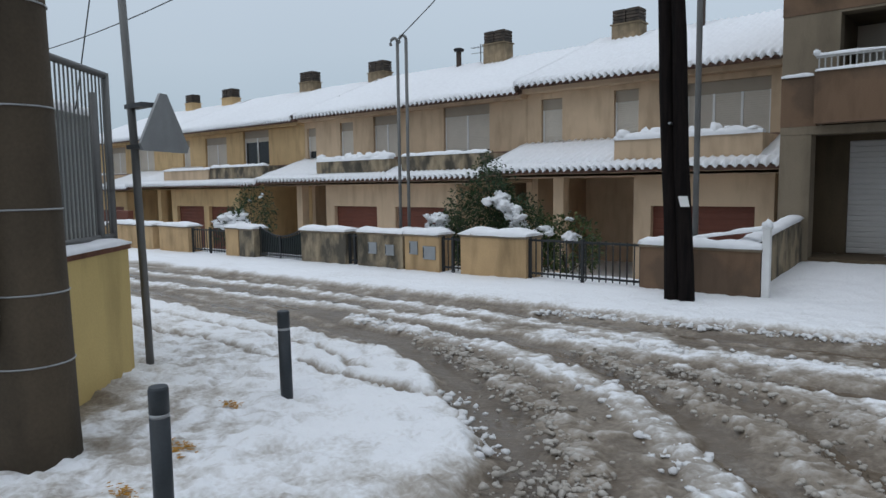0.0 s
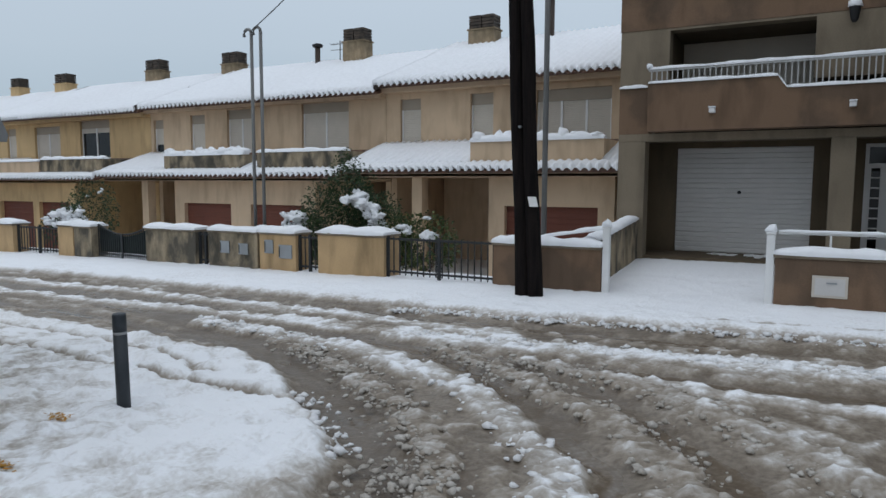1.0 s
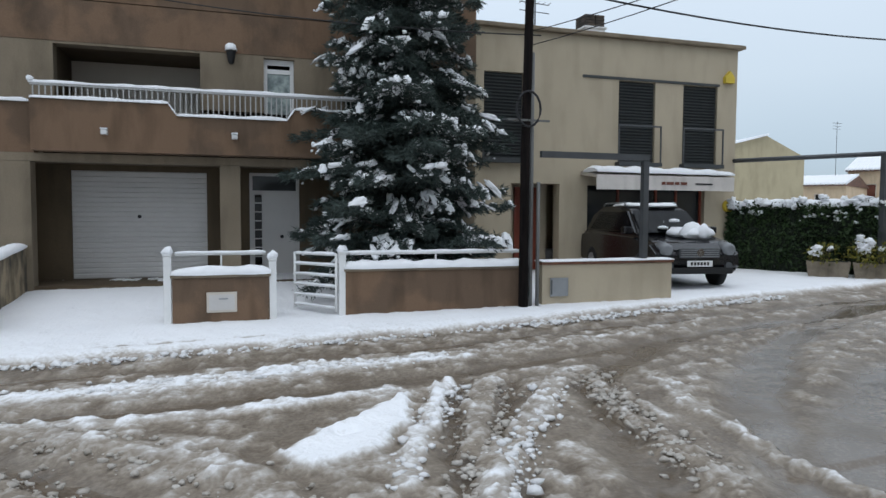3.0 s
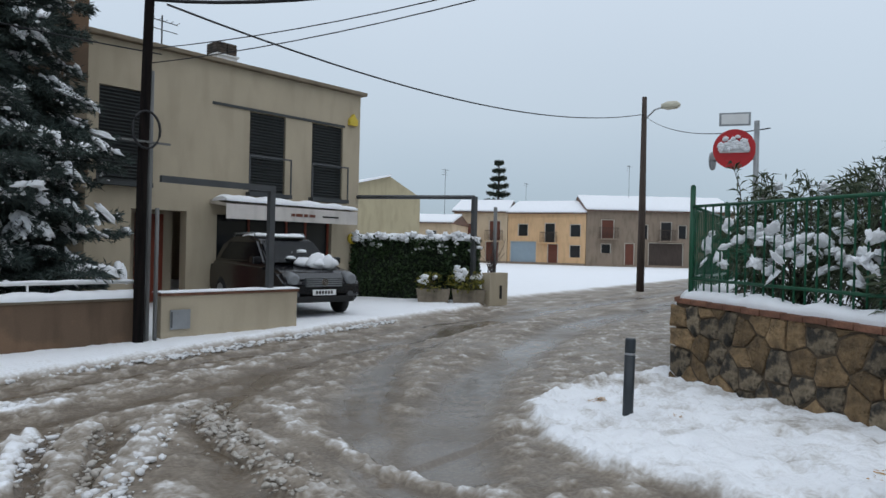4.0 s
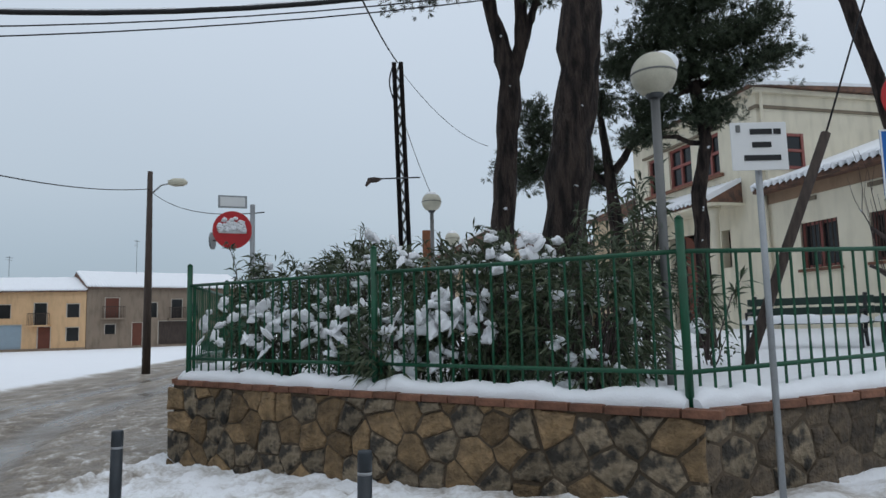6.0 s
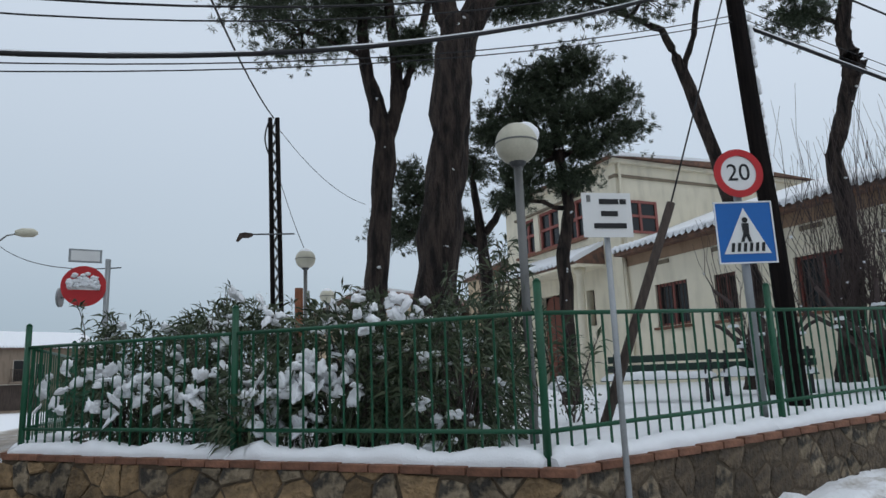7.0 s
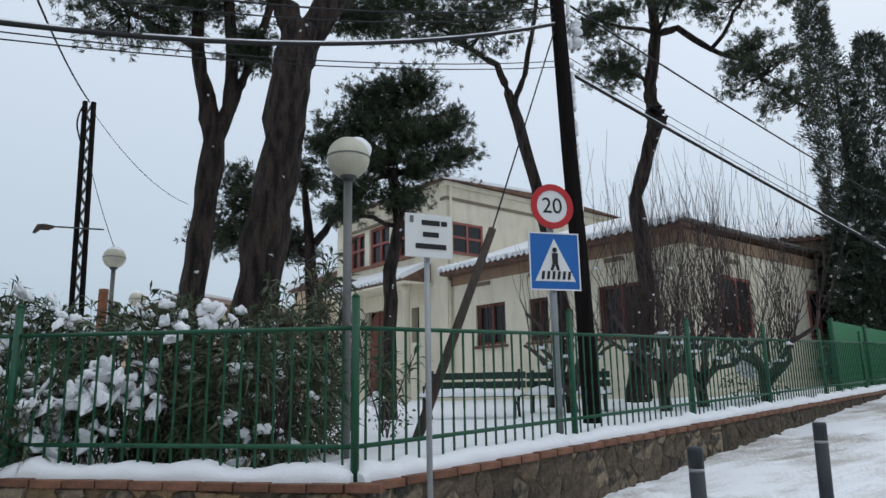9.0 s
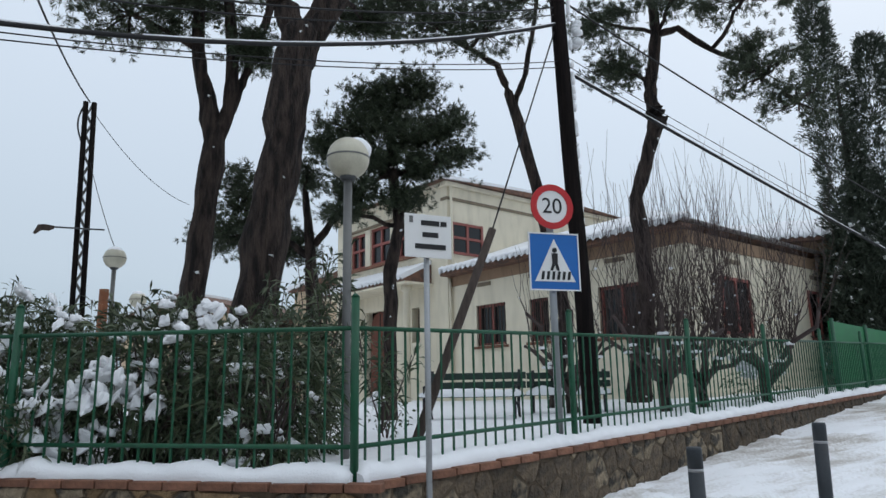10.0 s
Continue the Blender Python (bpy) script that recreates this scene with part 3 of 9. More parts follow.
    # tracks and trodden patches in the banks
    rut([(-40, 4.05), (-12, 4.05), (-8.15, 4.2), (-6.7, 4.35), (-5.18, 4.25), (-3.6, 4.2)], 0.07, 0.03, 0.9)
    rut([(-14, 4.85), (-9, 4.9), (-6.5, 4.85), (-4.6, 4.55)], 0.06, 0.02, 0.7)
    tread = np.clip(1.25 - line_d(X, Y, [(-5.6, 2.4), (-4.9, 2.0), (-5.6, 0.5)]) / 0.75, 0, 1) * np.clip(2.6 * (mid - 0.30), 0, 1)
    walkway = np.clip(1.2 - line_d(X, Y, [(-8, 4.6), (-5.9, 3.6), (-4.6, 2.6), (-3.4, 1.2)]) / 0.8, 0, 1) * np.clip(2.6 * (fine - 0.42), 0, 1)
    bare = np.clip(1.3 - np.hypot((X + 2.45) / 0.42, (Y - 2.95) / 0.36), 0, 1) * np.clip(1.6 * mid, 0, 1)
    wallfoot = np.clip(1.2 - line_d(X, Y, [(7.6, 2.6), (5.0, -1.6)]) / 0.5, 0, 1) * np.clip(2.4 * (fine - 0.40), 0, 1)
    farside = np.clip(1.1 - line_d(X, Y, [(-1.2, 8.75), (0.6, 8.9)]) / 0.07, 0, 1) * np.clip(3 * (mid - 0.4), 0, 1)
    for k, a in ((tread, 0.9), (walkway, 0.55), (bare, 0.8), (wallfoot, 0.5), (farside, 0.9)):
        slush = slush * (1 - k) + a * k
        h = h - 0.03 * k
        wet = np.maximum(wet, 0.35 * k * (a > 0.7))
    foot = vnoise(X * 4.3, Y * 4.3, 21, 2)
    dents = np.clip((foot - 0.58) * 6, 0, 1) * (slush < 0.3) * (Y < 5.5) * near
    h = h - 0.045 * dents
    slush = slush + 0.22 * dents * np.clip(2 * (fine - 0.3), 0, 1)
    far_flat = np.clip((np.hypot(X, Y) - 25) / 20, 0, 1)
    h = h * (1 - far_flat) + 0.08 * far_flat
    under = (inside(X, Y, [(8.3, 3.2), (5.55, -1.35), (10.6, -12.8), (60, -30), (60, 14), (19, 6.2)]))
    h = h - 0.3 * under
    Z = z + h
    ny, nx = X.shape
    verts = np.stack([X, Y, Z], -1).reshape(-1, 3)
    i = np.arange(ny * nx).reshape(ny, nx)
    faces = np.stack([i[:-1, :-1], i[:-1, 1:], i[1:, 1:], i[1:, :-1]], -1).reshape(-1, 4)
    ob = arrays("ground", verts, faces, "ground", smooth=True)
    for nm, val in (("slush", slush), ("wet", wet)):
        a = ob.data.attributes.new(nm, "FLOAT", "POINT")
        a.data.foreach_set("value", np.clip(val, 0, 1.2).astype(np.float32).ravel())
    return tagged(ob, "street and pavements under snow with brown slush and wheel tracks", "ground", "", "structure")


build_ground()


def clods(label, lines, count, material, seed, rmin, rmax, spread):
    """Loose lumps of snow thrown up along the wheel tracks."""
    rs = np.random.RandomState(seed)
    tmp = bmesh.new()
    bmesh.ops.create_icosphere(tmp, subdivisions=1, radius=1.0)
    tmp.verts.ensure_lookup_table()
    tmp.verts.index_update()
    bv = np.array([v.co[:] for v in tmp.verts])
    bf = np.array([[v.index for v in f.verts] for f in tmp.faces])
    tmp.free()
    lens = np.array([sum(math.dist(p, q) for p, q in zip(ln, ln[1:])) for ln in lines])
    vs, fs = [], []
    for i in range(count):
        ln = lines[rs.choice(len(lines), p=lens / lens.sum())]
        seg = np.array([math.dist(p, q) for p, q in zip(ln, ln[1:])])
        k = rs.choice(len(seg), p=seg / seg.sum())
        t = rs.rand()
        x = ln[k][0] + (ln[k + 1][0] - ln[k][0]) * t + rs.normal() * spread
        y = ln[k][1] + (ln[k + 1][1] - ln[k][1]) * t + rs.normal() * spread
        r = rmin + (rmax - rmin) * rs.rand() ** 2.5
        v = bv * (1 + 0.24 * rs.normal(size=(len(bv), 1))) * r * np.array([rs.uniform(0.8, 1.3), rs.uniform(0.8, 1.3), rs.uniform(0.45, 0.75)])
        fs.append(bf + len(bv) * i)
        vs.append(v + [x, y, gz(x, y) + 0.015 + 0.35 * r])
    ob = arrays("slush_clods", np.concatenate(vs), np.concatenate(fs), material, smooth=True)
    tagged(ob, label, "slush", "", "stuff")


M["slush_clod"] = mat("slush_clod", (0.50, 0.47, 0.43), 0.6, 0.25, 5, 50, 0.4, col2=(0.34, 0.305, 0.26), bdist=0.02)
M["snow_clod"] = mat("snow_clod", (0.78, 0.78, 0.785), 0.7, 0.15, 5, 50, 0.4, bdist=0.02)
clods("broken lumps of dirty slush along the wheel tracks", [[(-5.2, 5.9), (-3.9, 5.3), (-2.9, 4.6), (-2.2, 3.9), (-1.5, 2.6)], [(-3.4, 6.3), (-2.2, 5.6), (-1.2, 4.9), (-0.6, 4.1), (-0.2, 2.6)], [(-2.6, 6.25), (-1.5, 6.0), (-0.6, 5.4), (0.2, 4.5), (0.7, 3.4)], [(2.48, 6.19), (2.0, 5.2), (1.4, 3.6)], [(3.5, 6.2), (3.1, 4.9), (2.9, 3.6)], [(-2.3, 3.6), (-1.9, 2.6)]], 3600, "slush_clod", 5, 0.008, 0.034, 0.12)
clods("white lumps of broken snow along the ridges", [[(-6.8, 6.3), (-4.05, 5.85), (-2.54, 5.15), (-1.41, 3.99), (-0.9, 2.8)], [(2.06, 6.25), (1.3, 4.7), (1.06, 4.1)], [(3.05, 5.98), (2.04, 4.56), (1.1, 2.8)], [(-3.7, 4.4), (-2.6, 3.5)], [(-5, 8.0), (-0.8, 8.35), (4.5, 8.95), (9.7, 10.1)], [(-4.2, 6.75), (2.5, 7.4)]], 4400, "snow_clod", 6, 0.008, 0.044, 0.085)
for lx, ly in ((-4.7, 3.09), (-4.19, 2.44), (-4.12, 2.35), (-3.8, 1.87), (6.41, 3.65), (6.15, 2.71), (5.1, 0.75), (5.23, 1.01)):
    rs = np.random.RandomState(int(lx * 31 + 500))
    c = np.array([lx, ly, gz(lx, ly) + 0.085]) + rs.normal(size=(60, 3)) * [0.06, 0.03, 0.006]
    v, f = np.zeros((240, 3)), np.arange(240).reshape(60, 4)
    d = rs.normal(size=(60, 3)) * [1, 1, 0.25]
    s = np.cross(d, [0, 0, 1]) * 0.5
    v[0::4], v[1::4], v[2::4], v[3::4] = c, c + d * 0.011 + s * 0.012, c + d * 0.022, c + d * 0.011 - s * 0.012
    tagged(arrays("fallen_leaves", v, f, "orange_leaf"), "small scatter of yellow leaves lying on the snow", "leaves", "", "stuff")


# ---- wall with openings ----
def wall_panel(bm, x0, x1, z0, z1, y, thick, holes):
    """A wall along x with its face at y, cut through by holes (x0, x1, z0, z1)."""
    xs = sorted({x0, x1, *[v for hl in holes for v in hl[:2]]})
    zs = sorted({z0, z1, *[v for hl in holes for v in hl[2:]]})
    solid = [[not any(a >= hl[0] - 1e-6 and b <= hl[1] + 1e-6 and c >= hl[2] - 1e-6 and d <= hl[3] + 1e-6 for hl in holes)
              for c, d in zip(zs, zs[1:])] for a, b in zip(xs, xs[1:])]
    cache = {}
    def vert(i, k, s):
        if (i, k, s) not in cache:
            cache[i, k, s] = bm.verts.new((xs[i], y + s * thick, zs[k]))
        return cache[i, k, s]
    nx, nz = len(xs) - 1, len(zs) - 1
    for i in range(nx):
        for k in range(nz):
            if not solid[i][k]:
                continue
            bm.faces.new([vert(*q) for q in ((i, k, 0), (i + 1, k, 0), (i + 1, k + 1, 0), (i, k + 1, 0))])
            bm.faces.new([vert(*q) for q in ((i, k + 1, 1), (i + 1, k + 1, 1), (i + 1, k, 1), (i, k, 1))])
            if i == 0 or not solid[i - 1][k]:
                bm.faces.new([vert(*q) for q in ((i, k, 1), (i, k, 0), (i, k + 1, 0), (i, k + 1, 1))])
            if i == nx - 1 or not solid[i + 1][k]:
                bm.faces.new([vert(*q) for q in ((i + 1, k, 0), (i + 1, k, 1), (i + 1, k + 1, 1), (i + 1, k + 1, 0))])
            if k == 0 or not solid[i][k - 1]:
                bm.faces.new([vert(*q) for q in ((i, k, 1), (i + 1, k, 1), (i + 1, k, 0), (i, k, 0))])
            if k == nz - 1 or not solid[i][k + 1]:
                bm.faces.new([vert(*q) for q in ((i, k + 1, 0), (i + 1, k + 1, 0), (i + 1, k + 1, 1), (i, k + 1, 1))])
    return bm


def slats(bm, x0, x1, z0, z1, y, pitch=0.05, depth=0.012):
    """A roller shutter or sectional door: rounded slats on a backing."""
    n = max(1, round((z1 - z0) / pitch))
    dz = (z1 - z0) / n
    prof = [(y + 0.03, z0), (y, z0)]
    for i in range(n):
        q = z0 + i * dz
        prof += [(y, q + dz * 0.05), (y - depth, q + dz * 0.2), (y - depth, q + dz * 0.8), (y, q + dz * 0.95)]
    return prism(bm, prof + [(y, z1), (y + 0.03, z1)], "x", x0, x1)


def shutter_window(parent, x0, x1, z0, z1, y, panes=1, down=1.0, boxh=0.32, glazed=True):
    """A window in a reveal: blind box, frame, roller blind let down over part of it, glass below."""
    w = part("window", B(x0, x1, y + 0.10, y + 0.14, z1 - boxh, z1), "blindbox", parent, "beige roller-blind box over a window")
    fr = bmesh.new()
    for a, b in ((x0, x0 + 0.05), (x1 - 0.05, x1)):
        box(fr, a, b, y + 0.10, y + 0.15, z0, z1 - boxh)
    for i in range(1, panes):
        c = x0 + (x1 - x0) * i / panes
        box(fr, c - 0.03, c + 0.03, y + 0.095, y + 0.15, z0, z1 - boxh)
    box(fr, x0 + 0.05, x1 - 0.05, y + 0.10, y + 0.15, z0, z0 + 0.05)
    part("frame", fr, "white_paint", w)
    zb = z1 - boxh - (z1 - boxh - z0) * down
    part("roller_blind", slats(bmesh.new(), x0 + 0.05, x1 - 0.05, zb, z1 - boxh, y + 0.125, 0.055, 0.008), "shutter", w, "pale roller blind let down")
    if down < 0.98 and glazed:
        part("pane", B(x0 + 0.05, x1 - 0.05, y + 0.135, y + 0.145, z0 + 0.05, zb), "glass_dark", w)
    return w


def tiles_edge(parent, x0, x1, y, z, slope, rise_len, pitch=0.21, mats="tile", lim=300, name="roof_tile"):
    """Round clay tile ends sticking out along an eave, each its own piece; returns tile count."""
    bm = bmesh.new()
    seg = 7
    dz = math.tan(slope)
    ring0, ring1 = [], []
    for k in range(seg):
        a = math.pi * k / (seg - 1)
        ring0.append((0.085 * math.cos(a), 0.0, 0.075 * math.sin(a)))
        ring1.append((0.075 * math.cos(a), rise_len, 0.065 * math.sin(a) + dz * rise_len))
    v0 = [bm.verts.new(p) for p in ring0]
    v1 = [bm.verts.new(p) for p in ring1]
    i0 = [bm.verts.new((p[0] * 0.8, p[1], p[2] * 0.78)) for p in ring0]
    i1 = [bm.verts.new((p[0] * 0.8, p[1], p[2] - 0.015)) for p in ring1]
    for k in range(seg - 1):
        bm.faces.new((v0[k + 1], v0[k], v1[k], v1[k + 1])).smooth = True
        bm.faces.new((i0[k], i0[k + 1], i1[k + 1], i1[k]))
        bm.faces.new((v0[k], v0[k + 1], i0[k + 1], i0[k]))
    me = mesh_of("roof_tile", bm, mats)
    n = int((x1 - x0) / pitch)
    for i in range(n):
        ob = new(name, me)
        ob.parent = parent
        ob.location = (x0 + (i + 0.5) * (x1 - x0) / n, y, z + random.uniform(-0.008, 0.008))
    return n


def roof_snow(bm, x0, x1, y0, y1, z0, z1, thick, pitch=0.21, rng=None):
    """A blanket of snow on a pitched roof, softly ribbed by the tile rows, scalloped at the eave."""
    nx = max(8, int((x1 - x0) / 0.052))
    ny = max(6, int(math.hypot(y1 - y0, z1 - z0) / 0.22))
    s = rng.random() * 90
    top, bot = [], []
    for j in range(ny + 1):
        t = j / ny
        r0, r1 = [], []
        for i in range(nx + 1):
            x = x0 + (x1 - x0) * i / nx
            rib = math.cos((x - x0) / pitch * 2 * math.pi)
            nn = noise.noise(Vector((x * 0.9, t * 5, s)))
            n2 = noise.noise(Vector((x * 3.1, t * 14, s + 7)))
            e = 0.05 * (1 + rib) * (1 if j == 0 else 0)
            h = thick * (0.45 if j == 0 else 1) * (1 + 0.2 * nn) + (0.060 if j < 2 else 0.040) * rib * (1.1 - 0.5 * t) + 0.012 * n2
            y = y0 + (y1 - y0) * t - e - (0.03 * nn if j == 0 else 0)
            z = z0 + (z1 - z0) * t
            r0.append(bm.verts.new((x, y, z + max(0.01, h))))
            if j in (0, ny):
                r1.append(bm.verts.new((x, y + 0.03 * (j == 0), z + (-0.005 - 0.060 * rib if j == 0 else -0.01))))
        top.append(r0)
        if r1:
            bot.append(r1)
    for a, b in zip(top, top[1:]):
        for i in range(nx):
            bm.faces.new((a[i], a[i + 1], b[i + 1], b[i])).smooth = True
    for i in range(nx):
        bm.faces.new((bot[0][i], bot[0][i + 1], top[0][i + 1], top[0][i])).smooth = True
        bm.faces.new((top[-1][i], top[-1][i + 1], bot[-1][i + 1], bot[-1][i]))
    for c in (0, nx):
        col = [r[c] for r in top]
        bm.faces.new([bot[0][c], *col, bot[-1][c]] if c else [bot[-1][c], *reversed(col), bot[0][c]])
    return bm


rng = random.Random(4)


M["chimney_render"] = mat("chimney_render", (0.36, 0.27, 0.17), 0.92, 0.3, 2.2, 45, 0.3, col2=(0.20, 0.155, 0.10), stain=0.35)
M["soot_brown"] = mat("soot_brown", (0.085, 0.065, 0.05), 0.85, 0.4, 4, 40, 0.3, col2=(0.03, 0.026, 0.022))


def chimney(x, y, z, h, w, material, label, group="roof chimneys"):
    c = thing("chimney", label, "chimney", group, "", pose(x, y, z))
    hb = h * 0.52
    part("shaft", B(-w / 2, w / 2, -0.3, 0.3, -0.7, hb, 0.01), material, c)
    part("collar", B(-w / 2 - 0.04, w / 2 + 0.04, -0.34, 0.34, hb, hb + 0.05, 0.008), material, c)
    for cx in (-w * 0.25, w * 0.25):
        pot = part("pot", B(cx - w * 0.17, cx + w * 0.17, -0.22, 0.22, hb + 0.05, h - 0.03), "black", c, "soot-dark louvred chimney pot")
        for i in range(4):
            zz = hb + 0.07 + i * (h - hb - 0.1) / 4
            part("louvre", B(cx - w * 0.23, cx + w * 0.23, -0.28, 0.28, zz, zz + (h - hb) * 0.17, 0.01), "soot_brown", pot)
    return c


# ---- terrace of peach and ochre houses ----
def terrace_house(x0, x1, dz, plaster, wins, balconies, garages, porch=(), lift=0.0):
    """One pair of joined houses between x0 and x1: garages below, a tiled lean-to, balconies, upper storey, pitched roof."""
    yg, yu = 16.5, 18.2
    colour = "ochre-yellow" if plaster == "plaster_yellow" else "peach"
    hs = thing("terrace_house", f"{colour} rendered two-storey terrace house with snow-covered tiled roof", "house", "terrace houses")
    zf = -1.25 + dz
    # upper storey
    part("upper_wall", wall_panel(bmesh.new(), x0, x1, 1.9 + dz, 4.62 + dz, yu, 0.28, [(w[0], w[1], w[2], w[3]) for w in wins]), plaster, hs)
    for w in wins:
        shutter_window(hs, w[0], w[1], w[2], w[3], yu, panes=w[4], down=w[5])
    part("cornice", B(x0, x1, yu - 0.34, yu, 4.34 + dz, 4.50 + dz, 0.015), plaster, hs)
    part("back_wall", B(x0, x1, 26.0, 26.2, zf, 6.3 + dz), plaster, hs)
    for xe in (x0 + 0.003, x1 - 0.203):
        gable = bmesh.new()
        prism(gable, [(yu + 0.285, zf), (25.99, zf), (25.99, 5.3 + dz), (23.0, 6.4 + dz), (yu + 0.285, 4.55 + dz)], "x", xe, xe + 0.2)
        part("gable_wall", gable, plaster, hs)
    # added dark sheet in place of an unlit upper room
    part("room_dark", B(x0 + 0.22, x1 - 0.22, yu + 0.9, yu + 1.0, 1.96 + dz, 4.5 + dz), "room_shade", hs)
    # ground storey
    part("garage_wall", wall_panel(bmesh.new(), garages[0][0] - 0.45, garages[-1][1] + 0.4, zf, 1.95 + dz, yg, 0.25, [(g[0], g[1], zf, 1.06 + dz) for g in garages]), plaster, hs)
    for g in garages:
        part("garage_door", slats(bmesh.new(), g[0], g[1], zf, 1.06 + dz, yg + 0.16, 0.14, 0.012), "garage_brown", hs, "reddish-brown sectional garage door")
    for xa in (garages[0][0] - 0.45, garages[-1][1] + 0.2):
        part("side_wall", B(xa, xa + 0.2, yg + 0.253, 21.49, zf, 1.79 + dz), plaster, hs)
    part("porch_back", B(x0 + 0.25, x1 - 0.25, 21.5, 21.6, zf, 1.95 + dz), plaster, hs)
    part("porch_ceiling", B(x0, x1, yg - 0.35, 21.5, 1.80 + dz, 1.88 + dz), plaster, hs)
    for px in porch:
        part("porch_pillar", B(px - 0.16, px + 0.16, yg, yg + 0.32, zf, 1.8 + dz, 0.01), plaster, hs)
    # lean-to roof with balconies let into it
    ye, ze = 15.8, 1.98 + dz
    slope = math.atan2(0.82, 2.4)
    part("lean_to_roof", prism(bmesh.new(), [(ye, ze - 0.09), (ye, ze), (yu, ze + 0.82), (yu, ze + 0.66)], "x", x0, x1), "tile", hs)
    part("fascia", B(x0, x1, ye + 0.35, ye + 0.50, ze - 0.16, ze + 0.03), plaster, hs)
    spans, at = [], x0
    for b in sorted(balconies):
        spans.append((at, b[0]))
        at = b[1]
    spans.append((at, x1))
    sn = bmesh.new()
    roof_snow(sn, x0, x1, ye - 0.03, 16.18, ze + 0.01, ze + 0.13, 0.10, rng=rng)
    for a, b in spans:
        if b - a > 0.2:
            roof_snow(sn, a, b, 16.17, yu, ze + 0.13, ze + 0.82, 0.10, rng=rng)
    for b in balconies:
        top = b[2]
        part("balcony_parapet", B(b[0], b[1], 16.2, 16.38, ze + 0.05, top, 0.01), b[3], hs)
        for xs_ in (b[0], b[1] - 0.15):
            part("balcony_side", B(xs_, xs_ + 0.15, 16.383, yu - 0.003, ze + 0.05, top - 0.002), b[3], hs)
        snowbar(sn, (b[0], 16.3, top), (b[1], 16.3, top), 0.22, 0.10 + 0.05 * b[4], rng)
        if b[4]:
            for i in range(int((b[1] - b[0]) / 0.28)):
                lump(sn, (b[0] + 0.2 + i * 0.28, 16.32 + rng.uniform(-0.06, 0.06), top + 0.08), rng.uniform(0.12, 0.24), 0.15, rng.uniform(0.06, 0.2), rng, 2)
    # main roof
    yr, zr, y2, z2 = 23.0, 6.55 + dz + lift, 17.6, 4.44 + dz + lift
    part("verge", tube(bmesh.new(), [(x1 + 0.03, y2 - 0.08, z2 + 0.10), (x1 + 0.03, yr, zr + 0.13)], 0.085, 8), "tile_dark", hs, "dark verge tiles between two roofs")
    part("main_roof", prism(bmesh.new(), [(y2, z2 - 0.08), (y2, z2), (yr, zr), (26.4, 5.3 + dz), (26.4, 5.2 + dz), (yr, zr - 0.16), (yu, z2 + 0.08)], "x", x0 - 0.05, x1 + 0.05), "tile", hs)
    roof_snow(sn, x0 - 0.02, x1 + 0.02, y2 - 0.03, yr, z2 + 0.01, zr + 0.01, 0.13, rng=rng)
    snow_on("thick settled snow ribbed by the tiles beneath", sn, "snow on the terrace roofs")
    tiles_edge(hs, x0, x1, ye - 0.05, ze - 0.07, slope, 0.3)
    tiles_edge(hs, x0, x1, y2 - 0.05, z2 - 0.07, math.atan2(2.11, 5.4), 0.3)
    return hs


# windows: x0, x1, z0, z1, panes, how far the blind is down
terrace_house(-11.85, -3.5, 0.02, "plaster_peach",
              [(-11.34, -10.62, 2.66, 4.18, 1, 1.0), (-8.97, -8.25, 2.55, 4.22, 1, 0.75), (-6.95, -4.88, 2.5, 4.2, 3, 1.0)],
              [(-7.98, -4.5, 2.72, "plaster_peach", 1)], [(-7.13, -4.7)], porch=(-9.75,), lift=0.08)
terrace_house(-22.6, -11.86, -0.1, "plaster_peach",
              [(-15.2, -13.28, 2.6, 4.25, 2, 0.85), (-18.6, -17.3, 2.6, 4.2, 2, 1.0), (-20.45, -19.7, 2.5, 4.1, 1, 1.0), (-22.45, -21.9, 2.5, 4.0, 1, 0.5)],
              [(-19.5, -15.85, 2.54, "wall_mould", 1), (-15.3, -11.95, 2.58, "wall_mould", 0)], [(-18.93, -16.76), (-15.9, -13.7)], porch=(-20.9,), lift=0.04)
terrace_house(-33.2, -22.62, -0.2, "plaster_yellow",
              [(-26.95, -25.05, 2.6, 4.15, 2, 0.15), (-30.1, -28.3, 2.6, 4.0, 2, 1.0), (-32.2, -31.5, 2.6, 4.0, 1, 1.0)],
              [(-30.4, -26.6, 2.44, "plaster_peach", 0), (-26.5, -22.7, 2.5, "wall_mould", 0)], [(-29.9, -27.6), (-27.2, -25.2)], porch=(-31.5,), lift=0.07)
terrace_house(-44.0, -33.22, -0.3, "plaster_yellow",
              [(-36.9, -35.1, 2.5, 4.1, 2, 1.0), (-40.1, -38.3, 2.5, 4.0, 2, 1.0)],
              [(-40.4, -36.8, 2.4, "plaster_peach", 0)], [(-39.9, -37.6), (-37.2, -35.2)], porch=(-42.0,), lift=0.10)
for cx, cz, h, w, mt in ((-10.6, 6.38, 1.15, 1.0, "chimney_render"), (-16.05, 6.48, 1.15, 1.0, "chimney_render"), (-22.9, 6.17, 1.2, 1.0, "chimney_render"), (-27.9, 6.25, 1.2, 1.0, "chimney_render"), (-35.0, 6.1, 1.2, 1.0, "plaster_yellow"), (-39.1, 6.15, 1.2, 0.8, "plaster_yellow")):
    chimney(cx, 22.6 if cx > -20 else 22.9, cz, h, w, mt, "square rendered chimney with twin soot-black louvred pots")


